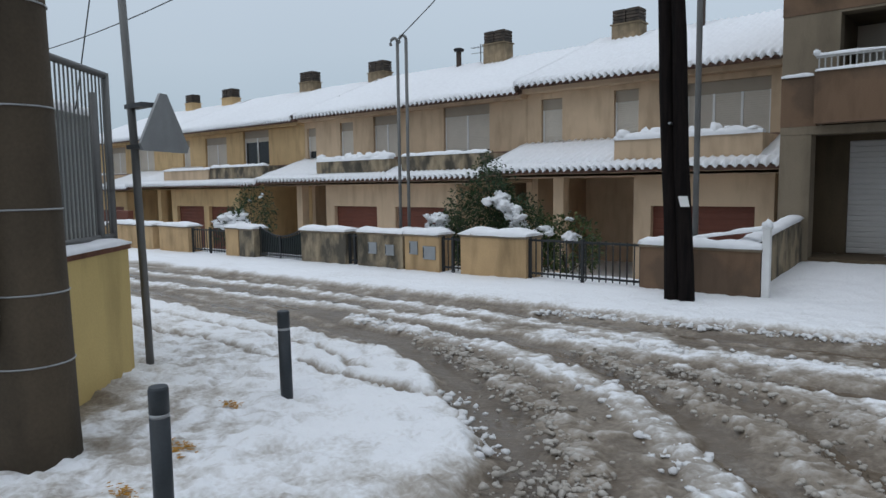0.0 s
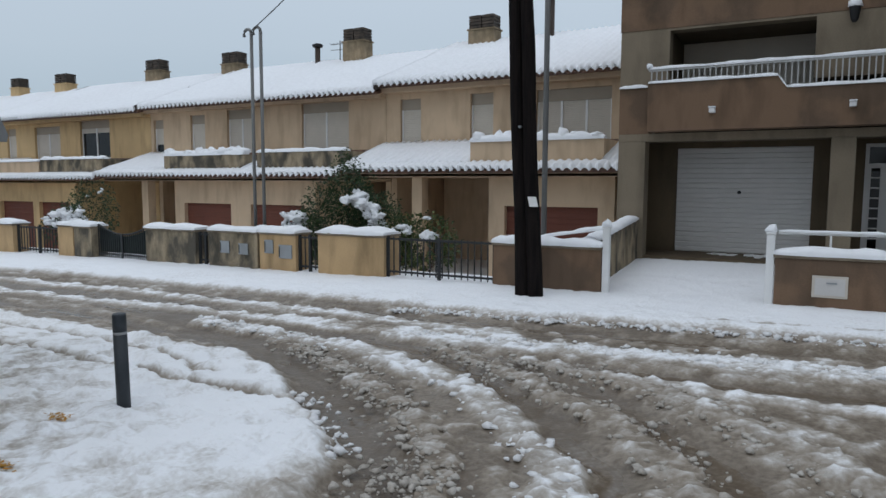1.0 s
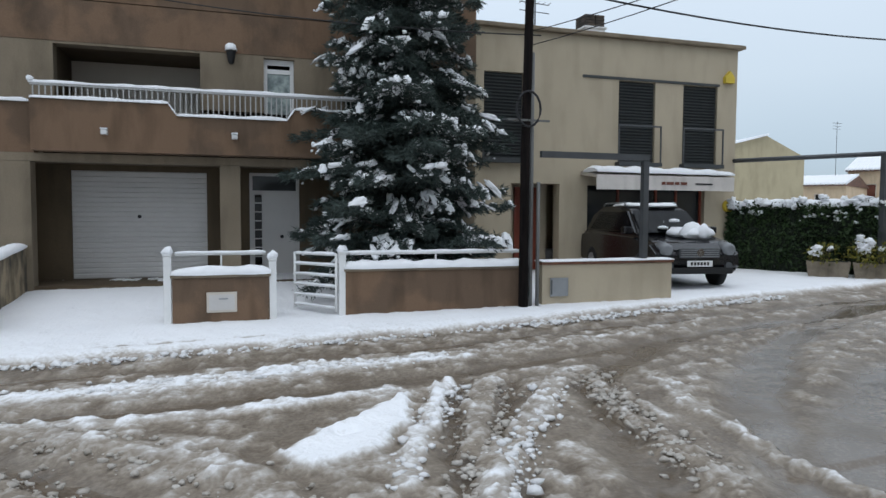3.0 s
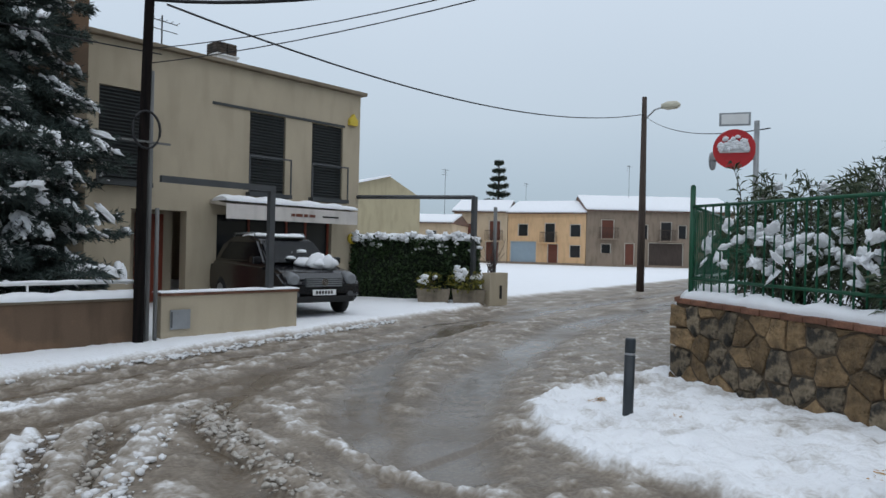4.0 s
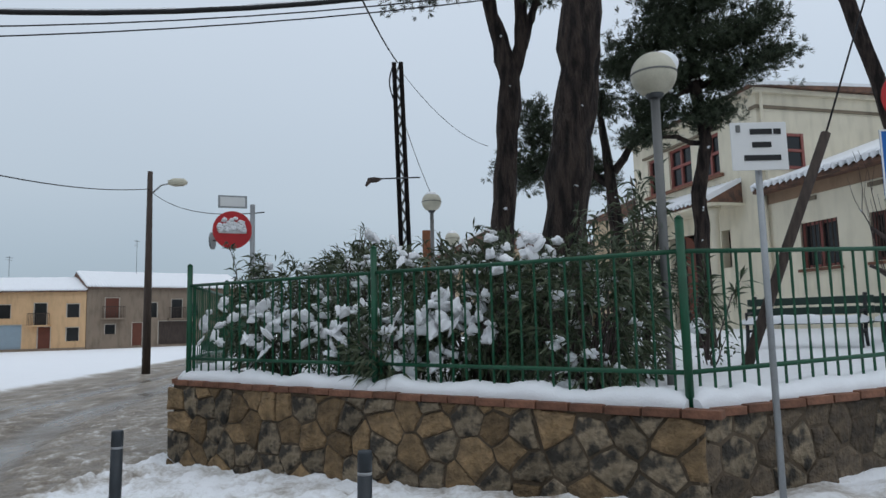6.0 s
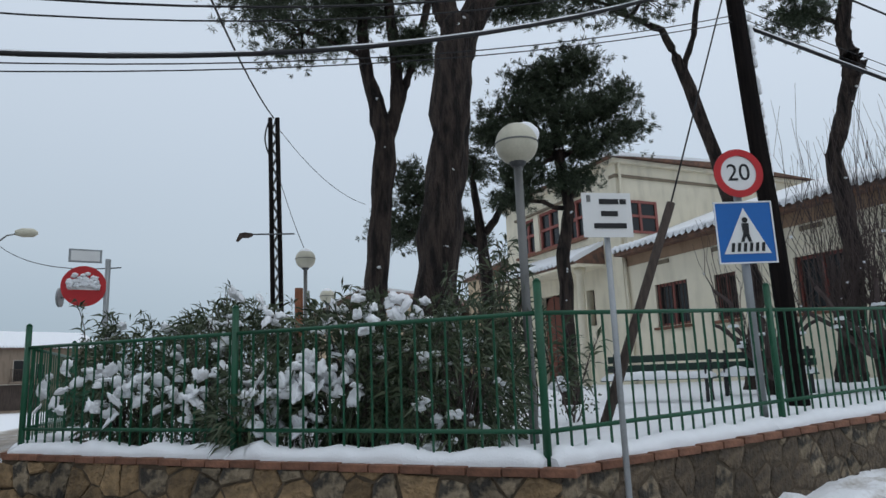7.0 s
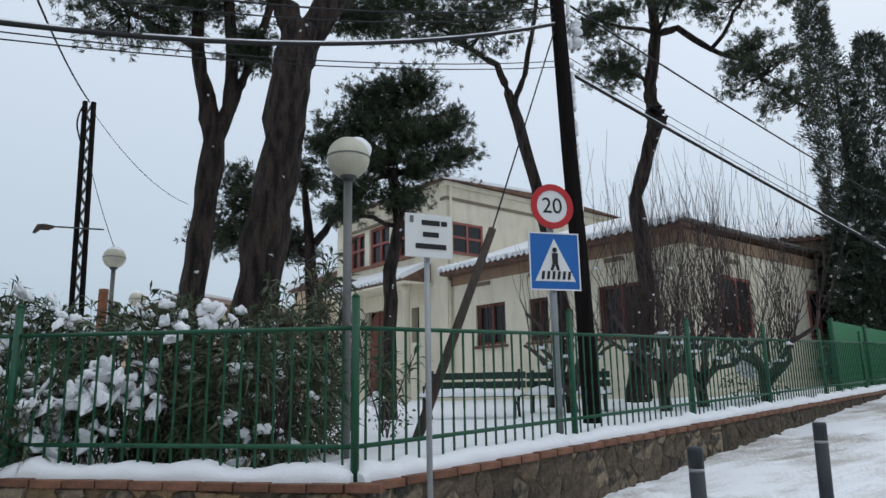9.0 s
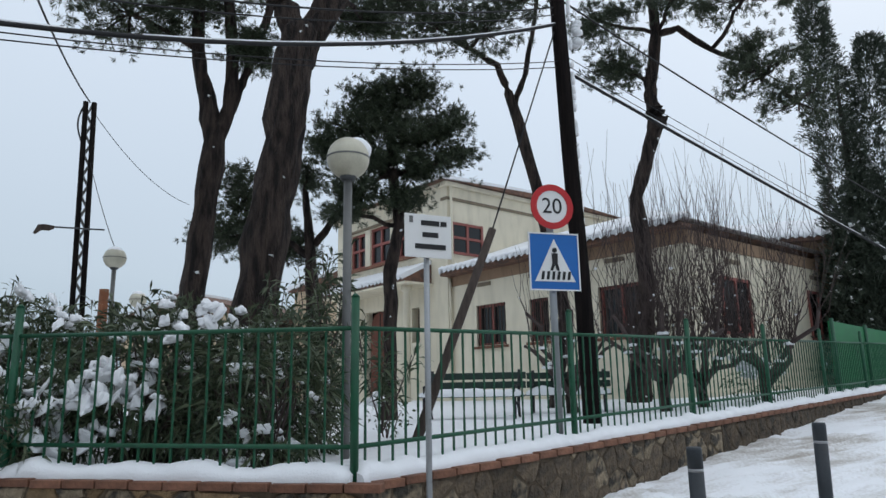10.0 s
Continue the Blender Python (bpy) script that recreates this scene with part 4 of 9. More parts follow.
def flue(x, y, z, h, r):
    f = thing("flue", "thin metal flue pipe with a cowl on the snowy roof", "flue pipe", "roof flues", "", pose(x, y, z))
    part("pipe", tube(bmesh.new(), [(0, 0, -0.4), (0, 0, h - 0.15)], r, 10), "wood_weathered", f)
    part("cowl", tube(bmesh.new(), [(0, 0, h - 0.13), (0, 0, h - 0.05), (0, 0, h)], [r * 1.9, r * 2.1, r * 1.2], 10), "black", f)


flue(-18.1, 22.7, 6.2, 1.05, 0.11)
flue(-8.1, 22.4, 6.3, 1.6, 0.13)


# ---- grey-brown house with garage and balcony ----
def grey_house():
    hs = thing("grey_house", "grey and brown rendered house with recessed garage, white door and balcony", "house")
    x0, x1, yf, yr = -3.46, 5.0, 13.4, 14.6
    g0 = 0.26
    up = wall_panel(bmesh.new(), x0, x1, 3.42, 4.46, yf, 0.3, [(-2.58, -0.25, 3.42, 4.42), (0.85, 1.4, 3.42, 4.42), (2.34, 2.95, 3.42, 4.42), (3.6, 4.3, 3.42, 4.42)])
    part("upper_wall", up, "plaster_grey", hs)
    part("attic_band", B(x0 - 0.01, x1, yf - 0.012, yf + 0.3, 4.463, 5.16), "plaster_brown", hs)
    part("attic_wall", B(x0, x1, yf, yf + 0.3, 5.18, 7.2), "plaster_brown", hs)
    part("side_wall", B(x0, x0 + 0.25, yf + 0.303, 23.0, -1.2, 7.2), "plaster_grey", hs)
    part("end_wall", B(x1 - 0.25, x1, yf + 0.303, 23.0, 0.0, 7.2), "plaster_grey", hs)
    part("roof", B(x0 + 0.26, x1 - 0.26, yf + 0.31, 23.0, 7.05, 7.2), "plaster_brown", hs)
    # ground storey: pillars, beam, recess
    for a, b in ((x0, -2.96), (0.06, 0.42), (2.55, 2.95), (4.6, x1)):
        part("pillar", B(a, b, yf, yf + 0.35, 0.0, 2.44, 0.01), "plaster_grey", hs)
    part("beam", B(x0, x1, yf - 0.004, yf + 0.35, 2.443, 2.58), "plaster_grey", hs)
    part("floor_band", B(x0, -2.9, yf - 0.006, yf + 0.3, 2.583, 3.417), "plaster_brown", hs)
    # recess surfaces take the darkened plaster, its colour carrying their shade
    part("recess_wall", wall_panel(bmesh.new(), x0 + 0.25, x1 - 0.25, g0, 2.6, yr, 0.2, [(-2.58, -0.19, g0 + 0.06, 2.36), (0.62, 1.6, g0 + 0.06, 2.38)]), "plaster_shade", hs)
    part("recess_ceiling", B(x0 + 0.25, x1 - 0.25, yf + 0.353, yr, 2.47, 2.55), "plaster_shade", hs)
    part("threshold", B(x0 + 0.25, x1 - 0.25, yf + 0.05, yr + 0.2, 0.05, g0 + 0.05, 0.01), "plaster_shade", hs)
    part("garage_jamb", B(-2.962, -2.582, yr - 0.03, yr, g0 + 0.05, 2.47), "plaster_shade", hs)
    # near-black sheet behind the openings, painted as indoor shade
    part("room_dark", B(x0 + 0.3, x1 - 0.3, yr + 0.6, yr + 0.7, 0, 5.0), "room_shade", hs)
    gd = part("garage_door", slats(bmesh.new(), -2.58, -0.19, g0 + 0.06, 2.36, yr + 0.06, 0.095, 0.014), "white_door", hs, "white ribbed up-and-over garage door")
    part("door_knob", tube(bmesh.new(), [(-1.42, yr + 0.06, 1.5), (-1.42, yr + 0.01, 1.5)], 0.035, 12), "black", gd)
    fr = bmesh.new()
    for a, b in ((0.62, 0.68), (1.54, 1.6)):
        box(fr, a, b, yr - 0.02, yr + 0.1, g0 + 0.06, 2.38)
    box(fr, 0.68, 1.54, yr - 0.02, yr + 0.1, 2.32, 2.38)
    box(fr, 0.68, 1.54, yr - 0.02, yr + 0.1, 1.97, 2.03)
    dr = part("front_door", fr, "white_door", hs, "white front door with transom and glazed side strip")
    leaf = bmesh.new()
    box(leaf, 0.86, 1.54, yr + 0.02, yr + 0.07, g0 + 0.07, 1.97, 0.006)
    box(leaf, 0.68, 0.72, yr + 0.02, yr + 0.07, g0 + 0.07, 1.97)
    part("leaf", leaf, "white_door", dr)
    part("side_glass", B(0.72, 0.86, yr + 0.04, yr + 0.05, g0 + 0.4, 1.9), "glass_dark", dr)
    gb = mesh_of("glass_bar", B(-0.07, 0.07, 0.015, 0.035, -0.012, 0.012), "white_door")
    for i in range(8):
        o = new("glass_bar", gb)
        o.parent = dr
        o.location = (0.79, yr, g0 + 0.44 + i * 0.18)
    part("transom_glass", B(0.68, 1.54, yr + 0.05, yr + 0.06, 2.03, 2.32), "glass_dark", dr)
    part("knob", tube(bmesh.new(), [(1.25, yr + 0.02, 1.1), (1.25, yr - 0.04, 1.1)], 0.035, 12), "black", dr)
    # balcony
    yb = 13.02
    prof = [(-2.86, 2.6), (4.9, 2.6), (4.9, 3.44), (1.36, 3.44), (1.22, 3.24), (-0.62, 3.24), (-0.76, 3.44), (-2.86, 3.44)]
    part("balcony_parapet", prism(bmesh.new(), prof, "y", yb, yb + 0.14), "plaster_brown", hs, "brown stained balcony parapet with a dropped middle")
    part("balcony_slab", B(-2.86, 4.9, yb + 0.143, yf - 0.008, 2.6, 2.75), "plaster_brown", hs)
    part("balcony_cheek", B(-2.86, -2.74, yb + 0.143, yf - 0.008, 2.753, 3.44), "plaster_brown", hs)
    rail = part("balcony_rail", B(-2.86, 4.9, yb + 0.04, yb + 0.09, 3.66, 3.70), "rail_paint", hs, "white painted balcony railing")
    lo = [(-2.86, 3.475), (-0.77, 3.475), (-0.63, 3.275), (1.23, 3.275), (1.37, 3.475), (4.9, 3.475)]
    lows = bmesh.new()
    for (a, za), (b, zb) in zip(lo, lo[1:]):
        prism(lows, [(a, za - 0.02), (b, zb - 0.02), (b, zb + 0.02), (a, za + 0.02)], "y", yb + 0.045, yb + 0.085)
    part("lower_bar", lows, "rail_paint", rail)
    bal = mesh_of("baluster", B(-0.010, 0.010, -0.010, 0.010, 0, 1), "rail_paint")
    for i in range(86):
        x = -2.82 + i * 0.09
        zl = 3.295 if -0.66 < x < 1.26 else 3.49
        o = new("baluster", bal)
        o.parent = rail
        o.matrix_basis = Matrix.LocRotScale((x, yb + 0.065, zl), None, (1, 1, 3.66 - zl))
    # loggia opening and windows behind the balcony
    part("loggia_back", B(-2.58, -0.25, 14.9, 15.0, 3.0, 4.5), "shutter", hs)
    # loggia sides and soffit: shade painted in through the darkened plaster
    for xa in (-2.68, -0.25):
        part("loggia_side", B(xa, xa + 0.1, yf + 0.303, 14.897, 3.0, 4.5), "plaster_shade", hs)
    part("loggia_soffit", B(-2.57, -0.253, yf + 0.31, 14.89, 4.43, 4.5), "plaster_shade", hs)
    for a, b in ((0.85, 1.4), (2.34, 2.95), (3.6, 4.3)):
        wd = part("window", B(a, b, yf + 0.12, yf + 0.16, 4.32, 4.42), "white_paint", hs, "white framed window with lace curtain")
        f2 = bmesh.new()
        for p, q in ((a, a + 0.07), (b - 0.07, b)):
            box(f2, p, q, yf + 0.1, yf + 0.16, 3.42, 4.32)
        box(f2, a + 0.07, b - 0.07, yf + 0.1, yf + 0.16, 4.16, 4.24)
        part("frame", f2, "white_paint", wd)
        part("pane", B(a + 0.07, b - 0.07, yf + 0.12, yf + 0.13, 3.42, 4.16), "lace", wd)
    sn = bmesh.new()
    snowbar(sn, (-2.88, yb + 0.065, 3.70), (4.9, yb + 0.065, 3.70), 0.05, 0.045, rng, 0.01)
    for (a, za), (b, zb) in zip(lo, lo[1:]):
        snowbar(sn, (a, yb + 0.03, za - 0.03), (b, yb + 0.03, zb - 0.03), 0.10, 0.05, rng, 0.01)
    lump(sn, (-2.86, yb + 0.06, 3.74), 0.06, 0.06, 0.07, rng)
    snowbar(sn, (x0, yf - 0.03, 3.43), (-2.95, yf - 0.03, 3.43), 0.05, 0.05, rng, 0.0)
    snow_on("thin line of snow lying on a railing and ledge", sn)
    lamp = thing("wall_lantern", "black wall lantern with a cap of snow", "lamp", "wall lanterns")
    part("bracket", tube(bmesh.new(), [(0.28, yf, 4.33), (0.28, yf - 0.09, 4.36), (0.28, yf - 0.12, 4.42)], 0.015, 6), "black", lamp)
    part("lantern", tube(bmesh.new(), [(0.28, yf - 0.13, 4.24), (0.28, yf - 0.13, 4.28), (0.28, yf - 0.13, 4.46), (0.28, yf - 0.13, 4.50)], [0.03, 0.06, 0.095, 0.10], 6), "black", lamp)
    s2 = bmesh.new()
    lump(s2, (0.28, yf - 0.13, 4.51), 0.11, 0.11, 0.11, rng)
    snow_on("round cap of snow on a lantern", s2)
    for sx in (-1.76, 0.32):
        sp = thing("spotlight", "small white spotlight fixed under a balcony front", "lamp", "balcony spotlights")
        part("housing", B(sx - 0.05, sx + 0.05, yb - 0.11, yb + 0.02, 2.88, 2.96, 0.015), "white_paint", sp)
        part("hood", B(sx - 0.055, sx + 0.055, yb - 0.13, yb - 0.02, 2.963, 2.985, 0.005), "snow", sp)
    return hs


M["rail_paint"] = mat("rail_paint", (0.42, 0.42, 0.41), 0.6, 0.1, 5, 60, 0.05, stain=0.15)
M["lace"] = mat("lace", (0.40, 0.46, 0.44), 0.6, 0.5, 7, 30, 0.0, col2=(0.16, 0.20, 0.20))
grey_house()


# ---- garden walls, gates and posts along the street ----
def garden_wall(x0, x1, y, top, material, label, thick=0.22, snow=0.10, cope="plaster_grey", cope_h=0.06):
    zb = gz((x0 + x1) / 2, y) - 0.1
    w = thing("garden_wall", label, "wall", "garden walls", "structure")
    part("render", B(x0, x1, y, y + thick, zb, top - cope_h, 0.008), material, w)
    part("coping", B(x0 - 0.02, x1 + 0.02, y - 0.025, y + thick + 0.025, top - cope_h + 0.002, top, 0.01), cope, w)
    sn = bmesh.new()
    snowbar(sn, (x0 - 0.02, y + thick / 2, top - 0.01), (x1 + 0.02, y + thick / 2, top - 0.01), thick + 0.02, snow, rng, 0.035)
    snow_on("even cap of snow on a garden wall", sn, "snow on the garden walls")
    return w


def bar_fence(name, x0, x1, y, top, label, style="iron", pitch=0.115):
    zb = gz((x0 + x1) / 2, y) + 0.12
    f = thing(name, label, "gate" if "gate" in name else "fence", "street gates")
    for z in (zb + 0.04, top - 0.05):
        part("rail", B(x0, x1, y + 0.09, y + 0.125, z, z + 0.035), style, f)
    n = max(2, int((x1 - x0) / pitch))
    me = mesh_of("bar", B(-0.009, 0.009, -0.009, 0.009, 0, 1), style)
    for i in range(n + 1):
        o = new("bar", me)
        o.parent = f
        o.matrix_basis = Matrix.LocRotScale((x0 + (x1 - x0) * i / n, y + 0.107, zb), None, (1, 1, top - zb))
    for xp in (x0, (x0 + x1) / 2, x1):
        part("gate_post", B(xp - 0.025, xp + 0.025, y + 0.08, y + 0.13, zb - 0.1, top + 0.02), style, f)
    return f


YW = 10.2
garden_wall(-4.6, -2.86, YW, 0.74, "plaster_brown", "low brown rendered garden wall with grey coping and snow")
garden_wall(-0.56, 0.72, YW, 0.76, "plaster_brown", "short brown rendered wall between gates with a letterbox")
garden_wall(1.80, 4.66, YW, 0.80, "plaster_brown", "long brown rendered garden wall under a snowed rail")
garden_wall(4.97, 7.42, YW + 0.02, 0.84, "plaster_beige", "smooth beige rendered garden wall with terracotta coping", cope="brick", snow=0.03)
garden_wall(-8.13, -6.68, YW, 0.76, "wall_ochre", "weathered ochre rendered wall block with snow cap", 0.5)
garden_wall(-9.56, -8.66, YW, 0.72, "wall_ochre", "ochre rendered wall block holding meter boxes", 0.4)
garden_wall(-10.94, -9.62, YW, 0.71, "wall_mould", "mould-blackened garden wall block with snow cap", 0.4)
garden_wall(-12.85, -11.32, YW, 0.69, "wall_mould", "mould-blackened garden wall block with snow cap", 0.4)
garden_wall(-15.9, -15.32, YW - 0.05, 0.66, "wall_ochre", "ochre gate pillar with snow cap", 0.4)
garden_wall(-15.28, -14.65, YW - 0.05, 0.65, "wall_mould", "mould-stained gate pillar with snow cap", 0.4)
garden_wall(-19.3, -17.7, YW - 0.08, 0.62, "wall_ochre", "ochre garden wall block with snow cap", 0.4)
garden_wall(-22.6, -19.7, YW - 0.08, 0.60, "wall_ochre", "ochre garden wall block with snow cap", 0.4)
garden_wall(-34.0, -23.0, YW - 0.08, 0.50, "wall_ochre", "long ochre garden wall with snow cap", 0.4)
bar_fence("iron_gate", -6.66, -4.62, YW, 0.72, "black iron bar gate in two leaves")
bar_fence("iron_gate", -8.64, -8.15, YW, 0.66, "narrow black iron bar gate")
bar_fence("iron_gate", -11.3, -10.96, YW, 0.62, "narrow black iron bar gate")
bar_fence("iron_gate", -17.68, -15.92, YW - 0.05, 0.56, "black iron bar gate in two leaves")


def swept_gate(x0, x1, y, lo, hi):
    g = thing("sheeted_gate", "dark green sheet-backed iron gate with a dipped top", "gate", "street gates")
    n = 24
    zb = gz(x0, y) + 0.1
    pts = [(x0 + (x1 - x0) * i / n, hi - (hi - lo) * math.sin(math.pi * i / n)) for i in range(n + 1)]
    part("sheet", prism(bmesh.new(), [(x0, zb + 0.12), *[(a, b - 0.04) for a, b in pts], (x1, zb + 0.12)], "y", y + 0.13, y + 0.15), "green_dark", g)
    me = mesh_of("bar", B(-0.01, 0.01, -0.01, 0.01, 0, 1), "iron")
    for a, b in pts:
        o = new("bar", me)
        o.parent = g
        o.matrix_basis = Matrix.LocRotScale((a, y + 0.107, zb), None, (1, 1, b - zb))
    part("top_rail", tube(bmesh.new(), [(a, y + 0.107, b) for a, b in pts], 0.02, 6), "iron", g)
    part("bottom_rail", B(x0, x1, y + 0.09, y + 0.12, zb + 0.06, zb + 0.1), "iron", g)
    part("middle_post", B((x0 + x1) / 2 - 0.025, (x0 + x1) / 2 + 0.025, y + 0.07, y + 0.085, zb, lo + 0.02), "iron", g)


M["green_dark"] = mat("green_dark", (0.022, 0.045, 0.035), 0.6, 0.15, 3, 40, 0.05)
swept_gate(-14.6, -12.9, YW, 0.48, 0.68)


def white_post(x, y, top, cap=True):
    p = thing("gate_post", "white painted square gate post with snow on its top", "post", "white gate posts")
    part("shaft", B(x - 0.05, x + 0.05, y - 0.05, y + 0.05, gz(x, y) - 0.1, top, 0.008), "white_paint", p)
    part("cap", B(x - 0.06, x + 0.06, y - 0.06, y + 0.06, top + 0.002, top + 0.035, 0.01), "white_paint", p)
    sn = bmesh.new()
    lump(sn, (x, y, top + 0.05), 0.075, 0.075, 0.085, rng)
    snow_on("small knob of snow on a gate post", sn)


white_post(-2.8, YW + 0.06, 1.0)
white_post(-0.62, YW + 0.06, 1.0)
white_post(0.77, YW + 0.06, 0.92)
white_post(1.76, YW + 0.06, 1.0)


def top_rail(x0, x1, y, z0, top, name="wall_rail"):
    r = thing(name, "white tubular rail over a garden wall", "railing", "wall rails")
    part("bar", tube(bmesh.new(), [(x0, y, top), (x1, y, top)], 0.022, 8), "white_paint", r)
    n = max(2, int((x1 - x0) / 0.95))
    for i in range(1, n):
        x = x0 + (x1 - x0) * i / n
        part("upright", tube(bmesh.new(), [(x, y, z0), (x, y, top)], 0.015, 6), "white_paint", r)
    sn = bmesh.new()
    snowbar(sn, (x0, y, top + 0.015), (x1, y, top + 0.015), 0.03, 0.03, rng, 0.008)
    snow_on("thin line of snow on a rail", sn)


top_rail(1.82, 4.6, YW + 0.12, 0.8, 1.0)
top_rail(-0.55, 0.7, YW + 0.5, 0.7, 1.0)


def barred_gate(hinge, end, z0, z1):
    """An open gate of level white tubes."""
    g = thing("tube_gate", "white gate of level tubes standing open with snow on the bars", "gate", "white tube gates")
    hx, hy = hinge
    ex, ey = end
    sn = bmesh.new()
    for i in range(6):
        z = z0 + (z1 - z0) * i / 5
        part("tube", tube(bmesh.new(), [(hx, hy, z), (ex, ey, z)], 0.016, 6), "white_paint", g)
        snowbar(sn, (hx, hy, z + 0.012), (ex, ey, z + 0.012), 0.03, 0.025, rng, 0.006)
    for x, y in ((hx, hy), (ex, ey)):
        part("stile", tube(bmesh.new(), [(x, y, z0 - 0.05), (x, y, z1 + 0.02)], 0.022, 8), "white_paint", g)
    snow_on("thin snow on gate tubes", sn)


barred_gate((1.68, YW + 0.1), (1.15, YW + 0.75), 0.2, 0.98)
# side wall between the two plots, and the gate leaf folded back along it
bw = thing("boundary_wall", "greenish rendered boundary wall between two drives", "wall", "garden walls", "structure")
part("render", prism(bmesh.new(), [(10.45, -0.2), (13.39, -0.2), (13.39, 1.0), (10.45, 0.75)], "x", -3.25, -3.05), "wall_mould", bw)
sn = bmesh.new()
snowbar(sn, (-3.15, 10.4, 0.76), (-3.15, 13.35, 1.0), 0.2, 0.08, rng)
snowbar(sn, (-4.5, 10.8, 0.70), (-2.85, 10.5, 0.98), 0.12, 0.06, rng)
snow_on("snow along a boundary wall and gate leaf", sn)
gl = thing("gate_leaf", "white gate leaf folded back inside the wall", "gate", "white tube gates")
part("panel", B(-4.5, -2.87, 10.48, 10.52, 0.1, 0.7), "white_paint", gl)
urn = thing("stone_urn", "weathered stone garden urn on a foot", "urn")
part("bowl", tube(bmesh.new(), [(-3.3, 13.15, z) for z in (0.22, 0.28, 0.34, 0.40, 0.48, 0.62, 0.66, 0.70)], [0.14, 0.14, 0.07, 0.06, 0.12, 0.16, 0.18, 0.15], 16), "stone_pot", urn)
s2 = bmesh.new()
lump(s2, (-3.3, 13.15, 0.70), 0.13, 0.13, 0.05, rng)
snow_on("snow in a stone urn", s2)
lb = thing("meter_box", "pale metal letterbox set flush in a wall", "letterbox", "wall boxes")
part("frame", B(-0.12, 0.28, YW - 0.02, YW - 0.002, 0.22, 0.50, 0.005), "shutter", lb)
part("flap", B(-0.09, 0.25, YW - 0.03, YW - 0.021, 0.25, 0.47, 0.004), "white_door", lb)
part("handle", B(0.04, 0.16, YW - 0.042, YW - 0.031, 0.40, 0.42), "steel", lb)
for bx, bz, w, h in ((-9.42, 0.3, 0.22, 0.26), (-9.06, 0.22, 0.32, 0.26), (-10.6, 0.25, 0.25, 0.24), (-10.1, 0.24, 0.25, 0.22), (5.1, 0.27, 0.32, 0.3)):
    mb = thing("meter_box", "grey utility box set into a garden wall", "utility box", "wall boxes")
    part("door", B(bx, bx + w, YW - 0.022, YW - 0.002, bz, bz + h, 0.006), "steel", mb)
    part("hinge", B(bx + 0.01, bx + 0.03, YW - 0.03, YW - 0.023, bz + 0.03, bz + h - 0.03), "steel_dark", mb)


